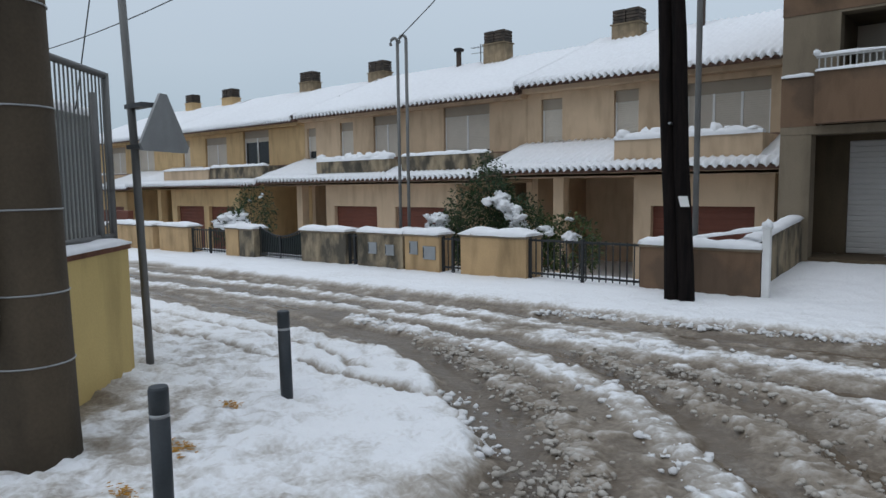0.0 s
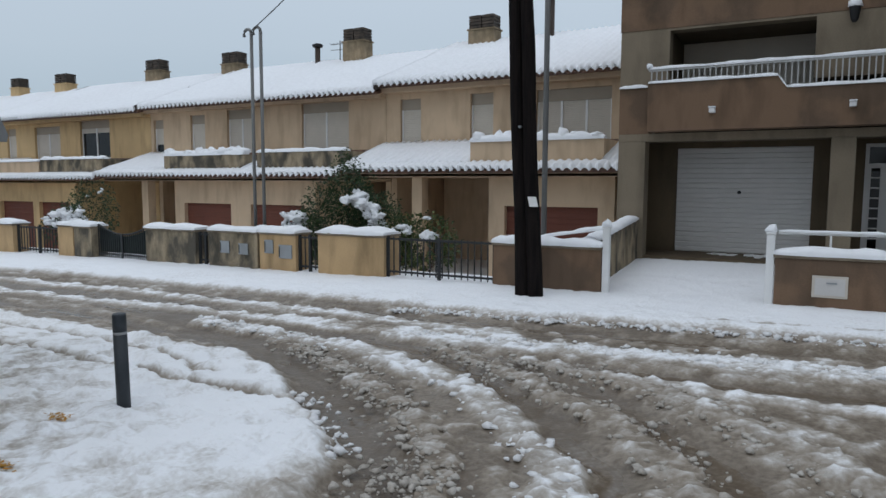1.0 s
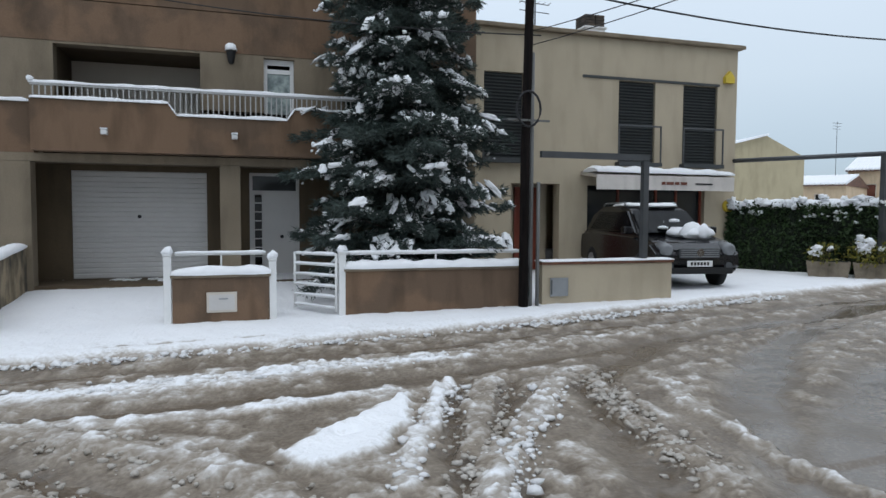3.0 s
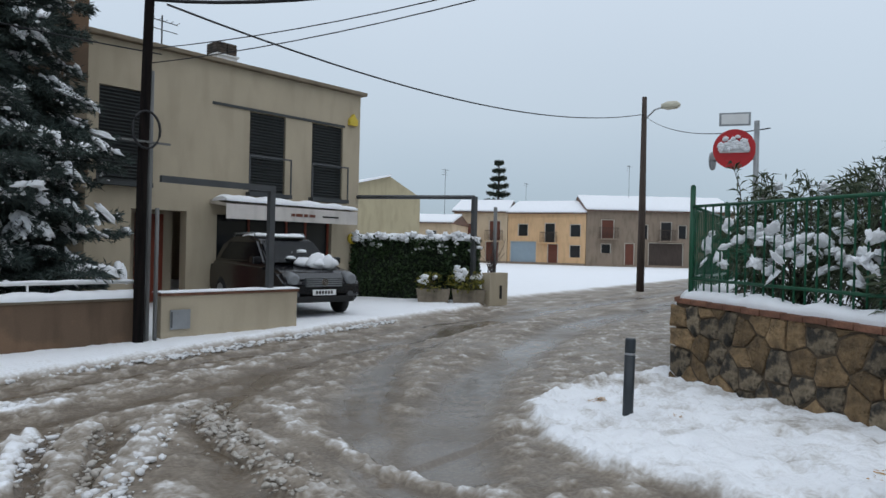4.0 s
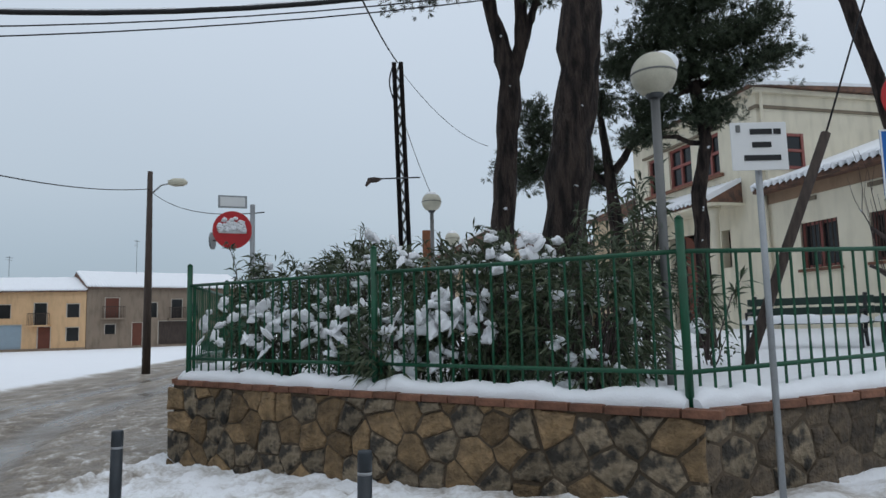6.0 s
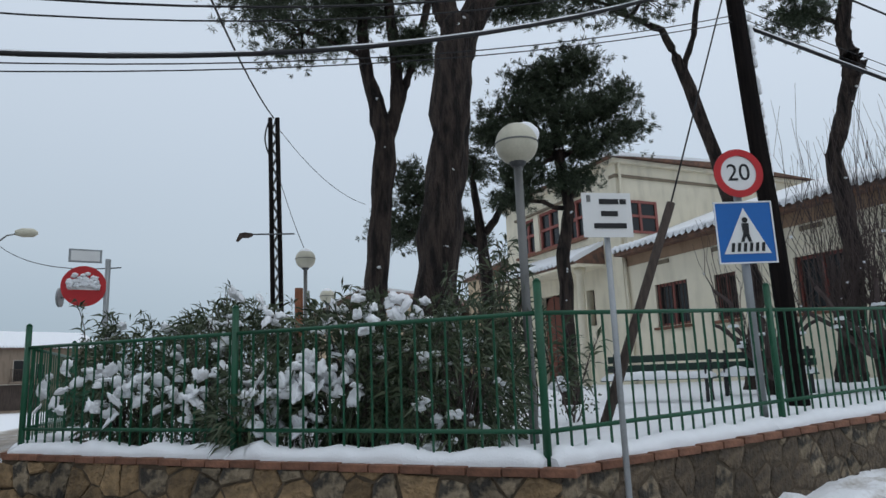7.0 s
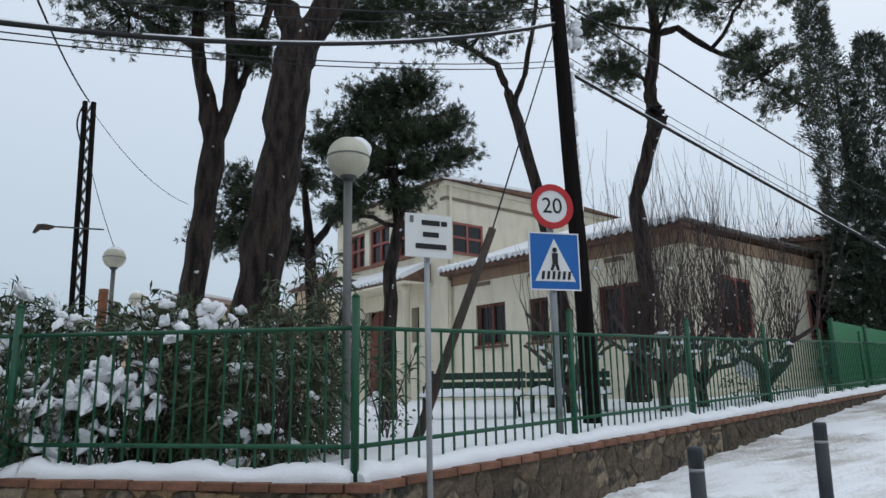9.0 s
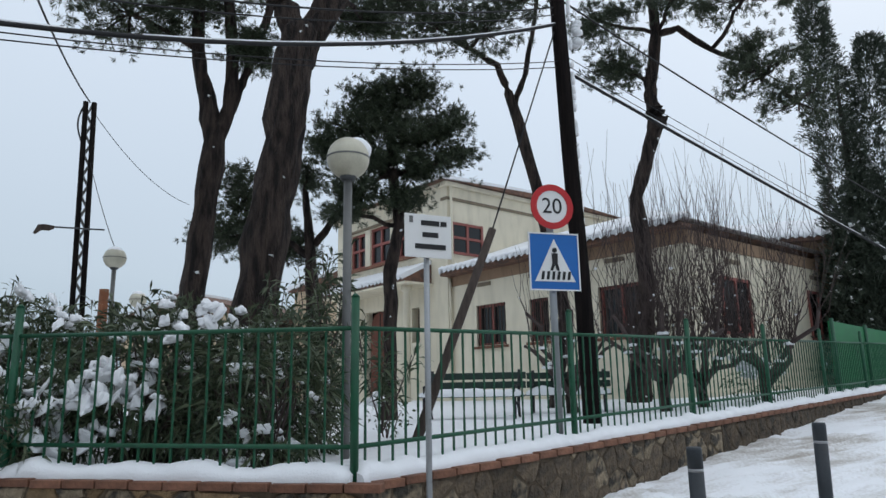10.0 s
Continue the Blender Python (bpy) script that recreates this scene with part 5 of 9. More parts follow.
# ---- beige shop building ----
def shop_building():
    hs = thing("shop_building", "plain beige rendered building with dark louvred shutters over a shop", "building")
    x0, x1, yf = 5.02, 12.82, 15.0
    part("front_wall", wall_panel(bmesh.new(), x0, x1, 0.0, 5.82, yf, 0.3, [(5.80, 6.78, 2.86, 4.84), (9.32, 10.36, 2.86, 4.84), (11.18, 12.22, 2.86, 4.84), (6.5, 7.75, 0.0, 2.3), (8.5, 11.9, 0.0, 2.28)]), "plaster_beige", hs)
    part("end_wall", B(x1 - 0.3, x1, yf + 0.303, 25.0, 0.0, 5.82), "plaster_beige", hs)
    part("back_wall", B(x0, x1 - 0.31, 24.7, 25.0, 0.0, 5.82), "plaster_beige", hs)
    part("roof_edge", B(x0 - 0.05, x1 + 0.14, yf - 0.14, 25.1, 5.823, 5.92, 0.02), "plaster_grey", hs)
    sn = bmesh.new()
    snowbar(sn, (x0, yf + 0.02, 5.915), (x1 + 0.1, yf + 0.02, 5.915), 0.16, 0.035, rng, 0.0)
    part("string_band", B(8.32, 12.26, yf - 0.03, yf - 0.002, 4.85, 4.91), "louvre", hs)
    for a, b in ((5.80, 6.78), (9.32, 10.36), (11.18, 12.22)):
        sh = part("louvred_shutter", B(a, b, yf + 0.09, yf + 0.11, 2.86, 4.83), "louvre", hs, "dark grey louvred sliding shutter")
        bl_ = B(a + 0.02, b - 0.02, -0.035, 0.035, -0.006, 0.006)
        bl_.transform(Matrix.Rotation(radians(35), 4, "X"))
        lm = mesh_of("louvre_blade", bl_, "louvre")
        for i in range(26):
            o = new("louvre_blade", lm)
            o.parent = sh
            o.location = (0, yf + 0.05, 2.9 + i * 0.075)
        rail = bmesh.new()
        box(rail, a - 0.08, b + 0.10, yf - 0.16, yf - 0.13, 3.72, 3.76)
        for xx in (a - 0.08, b + 0.07):
            box(rail, xx, xx + 0.03, yf - 0.16, yf - 0.13, 2.84, 3.72)
        part("rail", rail, "steel_dark", sh)
        part("sill", B(a - 0.08, b + 0.10, yf - 0.2, yf - 0.003, 2.76, 2.855), "louvre", sh)
    # dark sheet standing in for the shade inside the shop
    part("shop_shade", B(8.4, 12.4, yf + 1.2, yf + 1.3, 0.0, 2.6), "room_shade", hs)
    shop = part("shop_front", B(8.5, 11.9, yf + 0.16, yf + 0.18, 0.5, 2.25), "glass_dark", hs, "dark shop window under an awning")
    mull = bmesh.new()
    for x in (8.5, 9.4, 10.5, 11.1, 11.84):
        box(mull, x, x + 0.06, yf + 0.13, yf + 0.2, 0.1, 2.25)
    part("frame", mull, "door_red", shop)
    part("porch_back", B(6.4, 7.85, yf + 0.9, yf + 1.0, 0.0, 2.5), "plaster_beige", hs)
    dr = part("red_door", B(6.95, 7.6, yf + 0.82, yf + 0.88, 0.2, 2.24, 0.005), "door_red", hs, "reddish-brown wooden door in a porch")
    part("panel", B(7.05, 7.5, yf + 0.80, yf + 0.819, 1.2, 2.1, 0.005), "door_red", dr)
    aw = thing("awning", "cream roll-up shop awning with faded lettering and snow on top", "awning")
    part("canopy", prism(bmesh.new(), [(yf - 0.02, 2.62), (yf - 0.75, 2.50), (yf - 0.75, 2.44), (yf - 0.02, 2.52)], "x", 8.3, 12.15), "shutter", aw)
    part("valance", B(8.3, 12.15, yf - 0.77, yf - 0.75, 2.16, 2.5), "awning", aw)
    bars = bmesh.new()
    for x, w in ((10.05, 0.10), (10.18, 0.20), (10.42, 0.12), (10.58, 0.18)):
        box(bars, x, x + w, yf - 0.783, yf - 0.772, 2.29, 2.36)
    part("lettering", bars, "garage_brown", aw)
    part("motif", B(11.0, 11.5, yf - 0.783, yf - 0.772, 2.30, 2.34), "black", aw)
    snowbar(sn, (8.3, yf - 0.45, 2.58), (12.2, yf - 0.45, 2.56), 0.55, 0.13, rng)
    snow_on("snow on a flat roof edge and awning", sn)
    al = thing("alarm_box", "yellow triangular alarm box on a wall", "alarm box")
    part("case", prism(bmesh.new(), [(12.38, 4.95), (12.66, 4.95), (12.66, 5.10), (12.52, 5.26), (12.38, 5.10)], "y", yf - 0.1, yf - 0.002), "yellow_box", al)
    al2 = thing("alarm_box", "yellow round box on a shop wall", "alarm box")
    part("case", tube(bmesh.new(), [(12.6, yf - 0.002, 1.8), (12.6, yf - 0.1, 1.8)], 0.15, 14), "yellow_box", al2)
    chimney(9.75, 17.2, 6.15, 0.85, 0.6, "white_paint", "white roof chimney with dark louvred top")


M["awning"] = mat("awning", (0.60, 0.56, 0.52), 0.8, 0.1, 3, 40, 0.1, stain=0.2)
M["lamp_glass"] = mat("lamp_glass", (0.22, 0.23, 0.24), 0.15, 0.2, 6, 40, 0.0)
M["yellow_box"] = mat("yellow_box", (0.62, 0.46, 0.05), 0.6, 0.1, 3, 40, 0.0)
shop_building()


def antenna(x, y, z, h, arms):
    a = thing("tv_antenna", "thin roof television aerial", "antenna", "roof aerials")
    bm = tube(bmesh.new(), [(x, y, z), (x, y, z + h)], 0.02, 6)
    part("mast", bm, "steel_dark", a)
    for i in range(arms):
        zz = z + h - 0.12 - i * 0.22
        part("arm", tube(bmesh.new(), [(x - 0.45, y, zz), (x + 0.45, y + 0.1, zz)], 0.012, 5), "steel_dark", a)
    el = bmesh.new()
    for i in range(6):
        xx = x - 0.4 + i * 0.16
        tube(el, [(xx, y - 0.12, z + h - 0.12), (xx, y + 0.12, z + h - 0.12)], 0.008, 4)
    part("elements", el, "steel_dark", a)


antenna(8.0, 17.0, 5.95, 1.3, 2)
antenna(-16.9, 22.6, 6.5, 0.75, 2)

# pergola frame over the shop's parking
pg = thing("pergola_frame", "grey steel frame over a parking place", "pergola")
part("post", B(6.85, 6.95, 10.25, 10.35, 0.6, 2.6), "steel_dark", pg)
part("beam", B(4.95, 6.95, 10.24, 10.32, 2.50, 2.60), "steel_dark", pg)
part("post", B(14.24, 14.36, 11.9, 12.02, 0.1, 3.0), "steel_dark", pg)
part("beam", tube(bmesh.new(), [(12.75, 14.98, 2.98), (14.3, 11.96, 2.98)], 0.055, 4), "steel_dark", pg)


# ---- black car ----
def car(m):
    c = thing("black_car", "black compact crossover car with snow on bonnet and roof", "car", "", "", m)
    # side outline (length along x, nose at +x)
    lower = [(-2.1, 0.35), (-2.12, 0.75), (-2.05, 1.0), (-1.5, 1.05), (0.95, 1.0), (1.75, 0.90), (2.08, 0.72), (2.12, 0.40), (1.9, 0.28), (-1.9, 0.28)]
    b = prism(bmesh.new(), lower, "y", -0.88, 0.88)
    bmesh.ops.bevel(b, geom=b.edges[:], offset=0.07, segments=3, affect="EDGES")
    body = part("body", b, "carpaint", c)
    cab = bmesh.new()
    prof = [(-2.0, 1.0), (-1.75, 1.42), (-1.3, 1.57), (-0.2, 1.60), (0.25, 1.52), (1.0, 1.0)]
    prism(cab, prof, "y", -0.8, 0.8)
    for v in cab.verts:
        if v.co.z > 1.2:
            v.co.y *= 0.84
    bmesh.ops.bevel(cab, geom=cab.edges[:], offset=0.05, segments=2, affect="EDGES")
    part("cabin", cab, "carpaint", c)
    ws = bmesh.new()
    q = [ws.verts.new(p) for p in ((0.98, -0.70, 1.05), (0.98, 0.70, 1.05), (0.36, 0.62, 1.49), (0.36, -0.62, 1.49))]
    ws.faces.new(q)
    bmesh.ops.solidify(ws, geom=ws.faces[:], thickness=-0.02)
    part("windscreen", ws, "glass_dark", c)
    for s in (-1, 1):
        sw = bmesh.new()
        pts = [(-1.65, 1.08), (0.75, 1.08), (0.2, 1.45), (-1.25, 1.47)]
        q = [sw.verts.new((x, s * (0.815 - (z - 1.0) * 0.235), z)) for x, z in pts]
        sw.faces.new(q)
        bmesh.ops.solidify(sw, geom=sw.faces[:], thickness=0.02)
        part("side_window", sw, "glass_dark", c)
        hl = tube(bmesh.new(), [(1.80, s * 0.66, 0.78), (2.06, s * 0.66, 0.74), (2.10, s * 0.66, 0.74)], [0.14, 0.13, 0.08], 14)
        part("headlight", hl, "lamp_glass", c, "clear headlight")
        part("mirror", B(0.72, 0.92, s * 0.95 - 0.1, s * 0.95 + 0.1, 1.02, 1.17, 0.03), "carpaint", c)
        part("roof_rail", tube(bmesh.new(), [(-1.3, s * 0.6, 1.58), (-1.2, s * 0.6, 1.64), (-0.1, s * 0.6, 1.66), (0.0, s * 0.6, 1.58)], 0.018, 6), "steel", c)
        part("fog_lamp", tube(bmesh.new(), [(2.0, s * 0.62, 0.45), (2.13, s * 0.62, 0.45)], 0.07, 10), "steel_dark", c)
        for wx in (-1.3, 1.32):
            w = part("wheel", tube(bmesh.new(), [(wx, s * 0.72, 0.33), (wx, s * 0.74, 0.33), (wx, s * 0.88, 0.33), (wx, s * 0.90, 0.33)], [0.29, 0.33, 0.33, 0.28], 20), "rubber", c)
            part("rim", tube(bmesh.new(), [(wx, s * 0.86, 0.33), (wx, s * 0.908, 0.33)], [0.22, 0.20], 12), "steel", w)
    part("grille", B(2.07, 2.125, -0.42, 0.42, 0.60, 0.78, 0.01), "steel_dark", c)
    bars = bmesh.new()
    for i in range(4):
        box(bars, 2.12, 2.135, -0.40, 0.40, 0.62 + i * 0.04, 0.635 + i * 0.04)
    part("grille_bars", bars, "steel", c)
    part("badge", tube(bmesh.new(), [(2.125, 0, 0.70), (2.15, 0, 0.70)], 0.075, 16), "chrome", c)
    pl = part("number_plate", B(2.11, 2.14, -0.26, 0.26, 0.44, 0.55), "sign_white", c)
    bb = bmesh.new()
    for i in range(6):
        box(bb, 2.141, 2.146, -0.2 + i * 0.068, -0.155 + i * 0.068, 0.465, 0.525)
    part("plate_bars", bb, "black", pl)
    part("bumper", B(2.04, 2.15, -0.7, 0.7, 0.30, 0.42, 0.03), "rubber", c)
    sn = bmesh.new()
    r = random.Random(8)
    for i in range(14):
        p = m @ Vector((1.15 + r.uniform(-0.25, 0.45), r.uniform(-0.1, 0.75), 1.02))
        lump(sn, p, r.uniform(0.12, 0.26), r.uniform(0.12, 0.26), r.uniform(0.1, 0.26), r)
    for i in range(16):
        p = m @ Vector((r.uniform(-1.2, 0.1), r.uniform(-0.5, 0.5), 1.59))
        lump(sn, p, 0.3, 0.25, 0.07, r)
    for i in range(8):
        p = m @ Vector((r.uniform(0.5, 1.0), r.uniform(-0.6, 0.1), 1.3 - 0.2 * r.random()))
        lump(sn, p, 0.1, 0.14, 0.05, r)
    snow_on("heap of snow on a car's bonnet and roof", sn)


car(pose(8.9, 12.95, gz(8.9, 12.0) + 0.08, 0, 0, -98) @ Matrix.Diagonal((0.92, 0.97, 1, 1)))


# ---- poles ----
tp = thing("timber_pole", "pair of dark tarred timber utility poles bound together", "utility pole", "utility poles")
for dx in (-0.09, 0.09):
    part("pole", tube(bmesh.new(), [(-3.71 + dx + (-0.19 * z / 4.1) + 0.012 * math.sin(z * 2 + dx * 9), 9.5, z) for z in (-0.2, 0.5, 1.2, 2, 2.8, 3.6, 4.6, 6, 8)], [0.115, 0.11, 0.105, 0.10, 0.098, 0.095, 0.09, 0.085, 0.08], 14, True, 0.06, rng), "timber", tp)
part("bolts", tube(bmesh.new(), [(-3.84, 9.36, 2.45), (-3.84, 9.42, 2.45)], 0.02, 6), "steel", tp)
pp = thing("torn_notice", "scrap of white paper stuck to a pole", "paper")
nb = bmesh.new()
box(nb, -3.70, -3.58, 9.34, 9.36, 1.33, 1.47)
for v in nb.verts:
    v.co.y += 0.06 * (v.co.x + 3.64) * 4 * (v.co.z - 1.33)
    v.co.x += 0.05 * math.sin(v.co.z * 30)
part("sheet", nb, "sign_white", pp)


def thin_pole(x, y, z0, z1, r, label, hook=False, name="steel_pole"):
    p = thing(name, label, "pole", "thin steel poles")
    pts = [(x, y, z0), (x, y, z1)]
    part("shaft", tube(bmesh.new(), pts, r, 10), "steel_mid", p)
    if hook:
        part("hook", tube(bmesh.new(), [(x, y, z1)] + [(x - 0.10 + 0.10 * math.cos(a), y, z1 + 0.10 * math.sin(a)) for a in (0.6, 1.2, 1.9, 2.5, 3.14, 3.6)], r * 0.9, 8), "steel_mid", p)


M["steel_mid"] = mat("steel_mid", (0.17, 0.17, 0.165), 0.55, 0.12, 4, 80, 0.05, metal=0.3)
thin_pole(-4.05, 11.0, -0.3, 8.0, 0.045, "grey steel pole behind the garden wall")
thin_pole(-10.42, 11.0, -0.4, 4.68, 0.035, "thin grey service pole with hooked top", True)
thin_pole(-10.17, 11.0, -0.4, 4.70, 0.035, "thin grey service pole with hooked top", True)
up = thing("utility_pole", "dark wooden utility pole strapped with cables", "utility pole", "utility poles")
part("pole", tube(bmesh.new(), [(4.56, 10.05, -0.1), (4.57, 10.05, 2.5), (4.63, 10.05, 5.5), (4.66, 10.05, 8.5)], [0.075, 0.072, 0.066, 0.06], 12), "timber", up)
part("cable_coil", tube(bmesh.new(), [(4.57 + 0.2 * math.cos(a), 9.94, 3.2 + 0.27 * math.sin(a)) for a in [i * 0.4 for i in range(17)]], 0.018, 6), "cable", up)
part("cross_bar", B(4.25, 4.95, 9.98, 10.02, 3.02, 3.05), "steel_mid", up)
thin_pole(4.72, 10.14, -0.1, 4.1, 0.035, "grey steel post beside a utility pole")
thin_pole(4.84, 10.13, -0.1, 2.1, 0.03, "grey conduit beside a utility pole")
sl = thing("street_lamp", "old concrete street lamp post with single arm", "street lamp", "street lamps")
part("post", tube(bmesh.new(), [(24.4, 12.15, 0), (24.42, 12.15, 3.4), (24.4, 12.15, 7.5)], [0.15, 0.13, 0.09], 10), "wood_weathered", sl)
part("arm", tube(bmesh.new(), [(24.4, 12.15, 6.6), (24.55, 11.8, 7.0), (24.7, 11.5, 7.1)], 0.03, 6), "steel", sl)
part("lamp_head", tube(bmesh.new(), [(24.66, 11.6, 7.12), (24.75, 11.4, 7.14), (24.9, 11.1, 7.16), (24.96, 10.98, 7.15)], [0.08, 0.16, 0.15, 0.05], 10), "globe", sl)

# concrete pole with straps, downpipe and the yellow corner wall
cp = thing("concrete_pole", "round weathered concrete pole with wire straps", "utility pole", "utility poles")
part("shaft", tube(bmesh.new(), [(-4.80, 1.80, -0.1), (-4.80, 1.80, 0.25), (-4.80, 1.80, 1.4), (-4.80, 1.80, 2.5), (-4.80, 1.80, 7.0)], [0.255, 0.245, 0.225, 0.205, 0.165], 28), "concrete", cp)
for z in (0.62, 1.05, 1.55, 2.15, 2.75):
    r = 0.251 - 0.016 * z
    part("strap", tube(bmesh.new(), [(-4.80 + r * math.cos(a), 1.80 + r * math.sin(a), z) for a in [i * 2 * math.pi / 24 for i in range(25)]], 0.006, 5), "bandsteel", cp)
part("downpipe", tube(bmesh.new(), [(-4.70, 1.54, 0.95), (-4.70, 1.54, 7.0)], 0.07, 14), "steel_dark", cp, "dark cable duct on the pole")
part("pipe_bend", tube(bmesh.new(), [(-4.70, 1.54, 1.06), (-4.70, 1.54, 0.92), (-4.69, 1.52, 0.83), (-4.69, 1.46, 0.79)], 0.078, 12), "steel", cp, "galvanised pipe elbow")
yw = thing("yellow_wall", "yellow rendered corner wall with terracotta coping", "wall", "", "structure")


def slab(bm, a, b, t, z0, z1):
    """An upright slab from a to b, t thick to the left."""
    a, b = Vector((*a, 0)), Vector((*b, 0))
    d = (b - a).normalized()
    n = Vector((-d.y, d.x, 0)) * t
    lo = [a, b, b + n, a + n]
    v0 = [bm.verts.new((p.x, p.y, z0)) for p in lo]
    v1 = [bm.verts.new((p.x, p.y, z1)) for p in lo]
    bm.faces.new(list(reversed(v0)))
    bm.faces.new(v1)
    for i in range(4):
        j = (i + 1) % 4
        bm.faces.new((v0[i], v0[j], v1[j], v1[i]))
    return bm


YA, YB = (-5.42, 2.10), (-6.38, 3.17)
part("render", slab(bmesh.new(), YA, YB, 0.22, -0.2, 1.12), "wall_yellow", yw)
part("return_wall", slab(bmesh.new(), (-6.38, 3.17), (-12.0, 3.3), 0.22, -0.3, 1.12), "wall_yellow", yw)
part("coping", slab(bmesh.new(), (-5.39, 2.07), (-6.41, 3.21), 0.29, 1.122, 1.18), "brick", yw)
sn = bmesh.new()
snowbar(sn, (-5.46, 2.04, 1.18), (-6.40, 3.06, 1.18), 0.22, 0.05, rng)
snow_on("snow along the coping of a yellow wall", sn)
cage = thing("mesh_fence", "grey steel bar fence on a yellow wall", "fence")
dv = Vector((YB[0] - YA[0], YB[1] - YA[1], 0)).normalized()
nv = Vector((-dv.y, dv.x, 0))
def along(s, z, off=0.1):
    p = Vector((*YA, 0)) + dv * s + nv * off
    return (p.x, p.y, z)
LEN = math.hypot(YB[0] - YA[0], YB[1] - YA[1])
part("top_rail", tube(bmesh.new(), [along(0, 2.66), along(LEN - 0.05, 2.66)], 0.03, 6), "steel_mid", cage)
part("bottom_rail", tube(bmesh.new(), [along(0, 1.25), along(LEN - 0.05, 1.25)], 0.025, 6), "steel_mid", cage)
for s in (0.2, LEN - 0.3, LEN - 0.05):
    part("post", tube(bmesh.new(), [along(s, 1.12), along(s, 2.68 - 0.2 * (s == LEN - 0.3))], 0.035, 8), "steel_mid", cage)
me = mesh_of("bar", B(-0.006, 0.006, -0.006, 0.006, 1.25, 2.66), "steel_mid")
for i in range(22):
    o = new("bar", me)
    o.parent = cage
    o.location = along(LEN * (i + 0.5) / 22, 0)
sh = thing("corrugated_shed", "grey corrugated metal shed behind the fence", "shed")
cb = bmesh.new()
for i in range(46):
    a, b = along(i * 0.075 - 0.9, 0, -0.0 + 0.75 + 0.03 * (i % 2)), along((i + 1) * 0.075 - 0.9, 0, 0.75 + 0.03 * ((i + 1) % 2))
    v = [cb.verts.new((a[0], a[1], 0)), cb.verts.new((b[0], b[1], 0)), cb.verts.new((b[0], b[1], 2.42)), cb.verts.new((a[0], a[1], 2.42))]
    cb.faces.new(v)
bmesh.ops.solidify(cb, geom=cb.faces[:], thickness=0.02)
part("cladding", cb, "corrugated", sh)
sn = bmesh.new()
snowbar(sn, along(-0.9, 2.42, 0.95), along(2.5, 2.42, 0.95), 0.5, 0.1, rng)
snow_on("snow on a shed roof", sn)
mp_ = thing("sign_post", "leaning grey steel post with the back of a triangular sign", "traffic sign", "traffic signs")
part("post", tube(bmesh.new(), [(-6.46, 3.36, -0.1), (-6.50, 3.34, 2.0), (-6.62, 3.30, 5.0)], 0.036, 12), "steel_mid", mp_)
tri = bmesh.new()
prism(tri, [(-0.33, 0.0), (0.33, 0.0), (0.36, 0.06), (0.05, 0.53), (-0.05, 0.53), (-0.36, 0.06)], "y", -0.012, 0.012)
tri.transform(pose(-6.28, 3.52, 2.0, 0, 0, 117))
part("triangle_plate", tri, "steel", mp_, "bare grey back of a triangular sign")
for z in (2.05, 2.42):
    part("clamp", B(-6.58, -6.25, 3.30, 3.42, z - 0.02, z + 0.02), "steel_dark", mp_)


# ---- bollards ----
def bollard(x, y, z, group="pavement bollards"):
    b = thing("bollard", "dark grey steel bollard with a pale band, standing in snow", "bollard", group, "", pose(x, y, z, random.uniform(-1, 1), random.uniform(-1, 1), 0))
    part("shaft", tube(bmesh.new(), [(0, 0, -0.15), (0, 0, 0.60)], 0.048, 16), "bollard", b)
    part("band", tube(bmesh.new(), [(0, 0, 0.60), (0, 0, 0.62)], 0.0475, 16), "bandsteel", b)
    part("cap", tube(bmesh.new(), [(0, 0, 0.62), (0, 0, 0.735), (0, 0, 0.75)], [0.048, 0.048, 0.043], 16), "bollard", b)


for x, y, z in ((-4.47, 3.45, -0.03), (-3.32, 1.85, -0.03), (6.0, 3.12, 0.08), (4.8, 0.83, 0.10), (4.18, -4.65, 0.62), (3.88, -3.23, 0.53)):
    bollard(x, y, z)


# ---- foliage helpers ----
def unit(a):
    return a / np.maximum(1e-9, np.linalg.norm(a, axis=-1, keepdims=True))


def blades(centres, dirs, length, width, rs, bend=0.0):
    """Pointed four-cornered leaves as arrays of corners and faces."""
    n = len(centres)
    d = unit(dirs)
    side = unit(np.cross(d, unit(rs.normal(size=(n, 3)))))
    L = length * (0.7 + 0.6 * rs.rand(n, 1))
    Wd = width * (0.7 + 0.6 * rs.rand(n, 1))
    drop = np.zeros((n, 3))
    drop[:, 2] = -bend * L[:, 0]
    v = np.stack([centres, centres + d * L * 0.45 + side * Wd / 2, centres + d * L + drop, centres + d * L * 0.45 - side * Wd / 2], 1)
    return v.reshape(-1, 3), np.arange(4 * n).reshape(n, 4)


def foliage(name, chunks, material, parent=None):
    vs, fs, k = [], [], 0
    for v, f in chunks:
        vs.append(v)
        fs.append(f + k)
        k += len(v)
    return arrays(name, np.concatenate(vs), np.concatenate(fs), material, parent)


def in_ball(n, c, r, rs, shell=0.5):
    p = unit(rs.normal(size=(n, 3))) * (shell + (1 - shell) * rs.rand(n, 1)) ** 0.7
    return np.array(c) + p * np.array(r), p


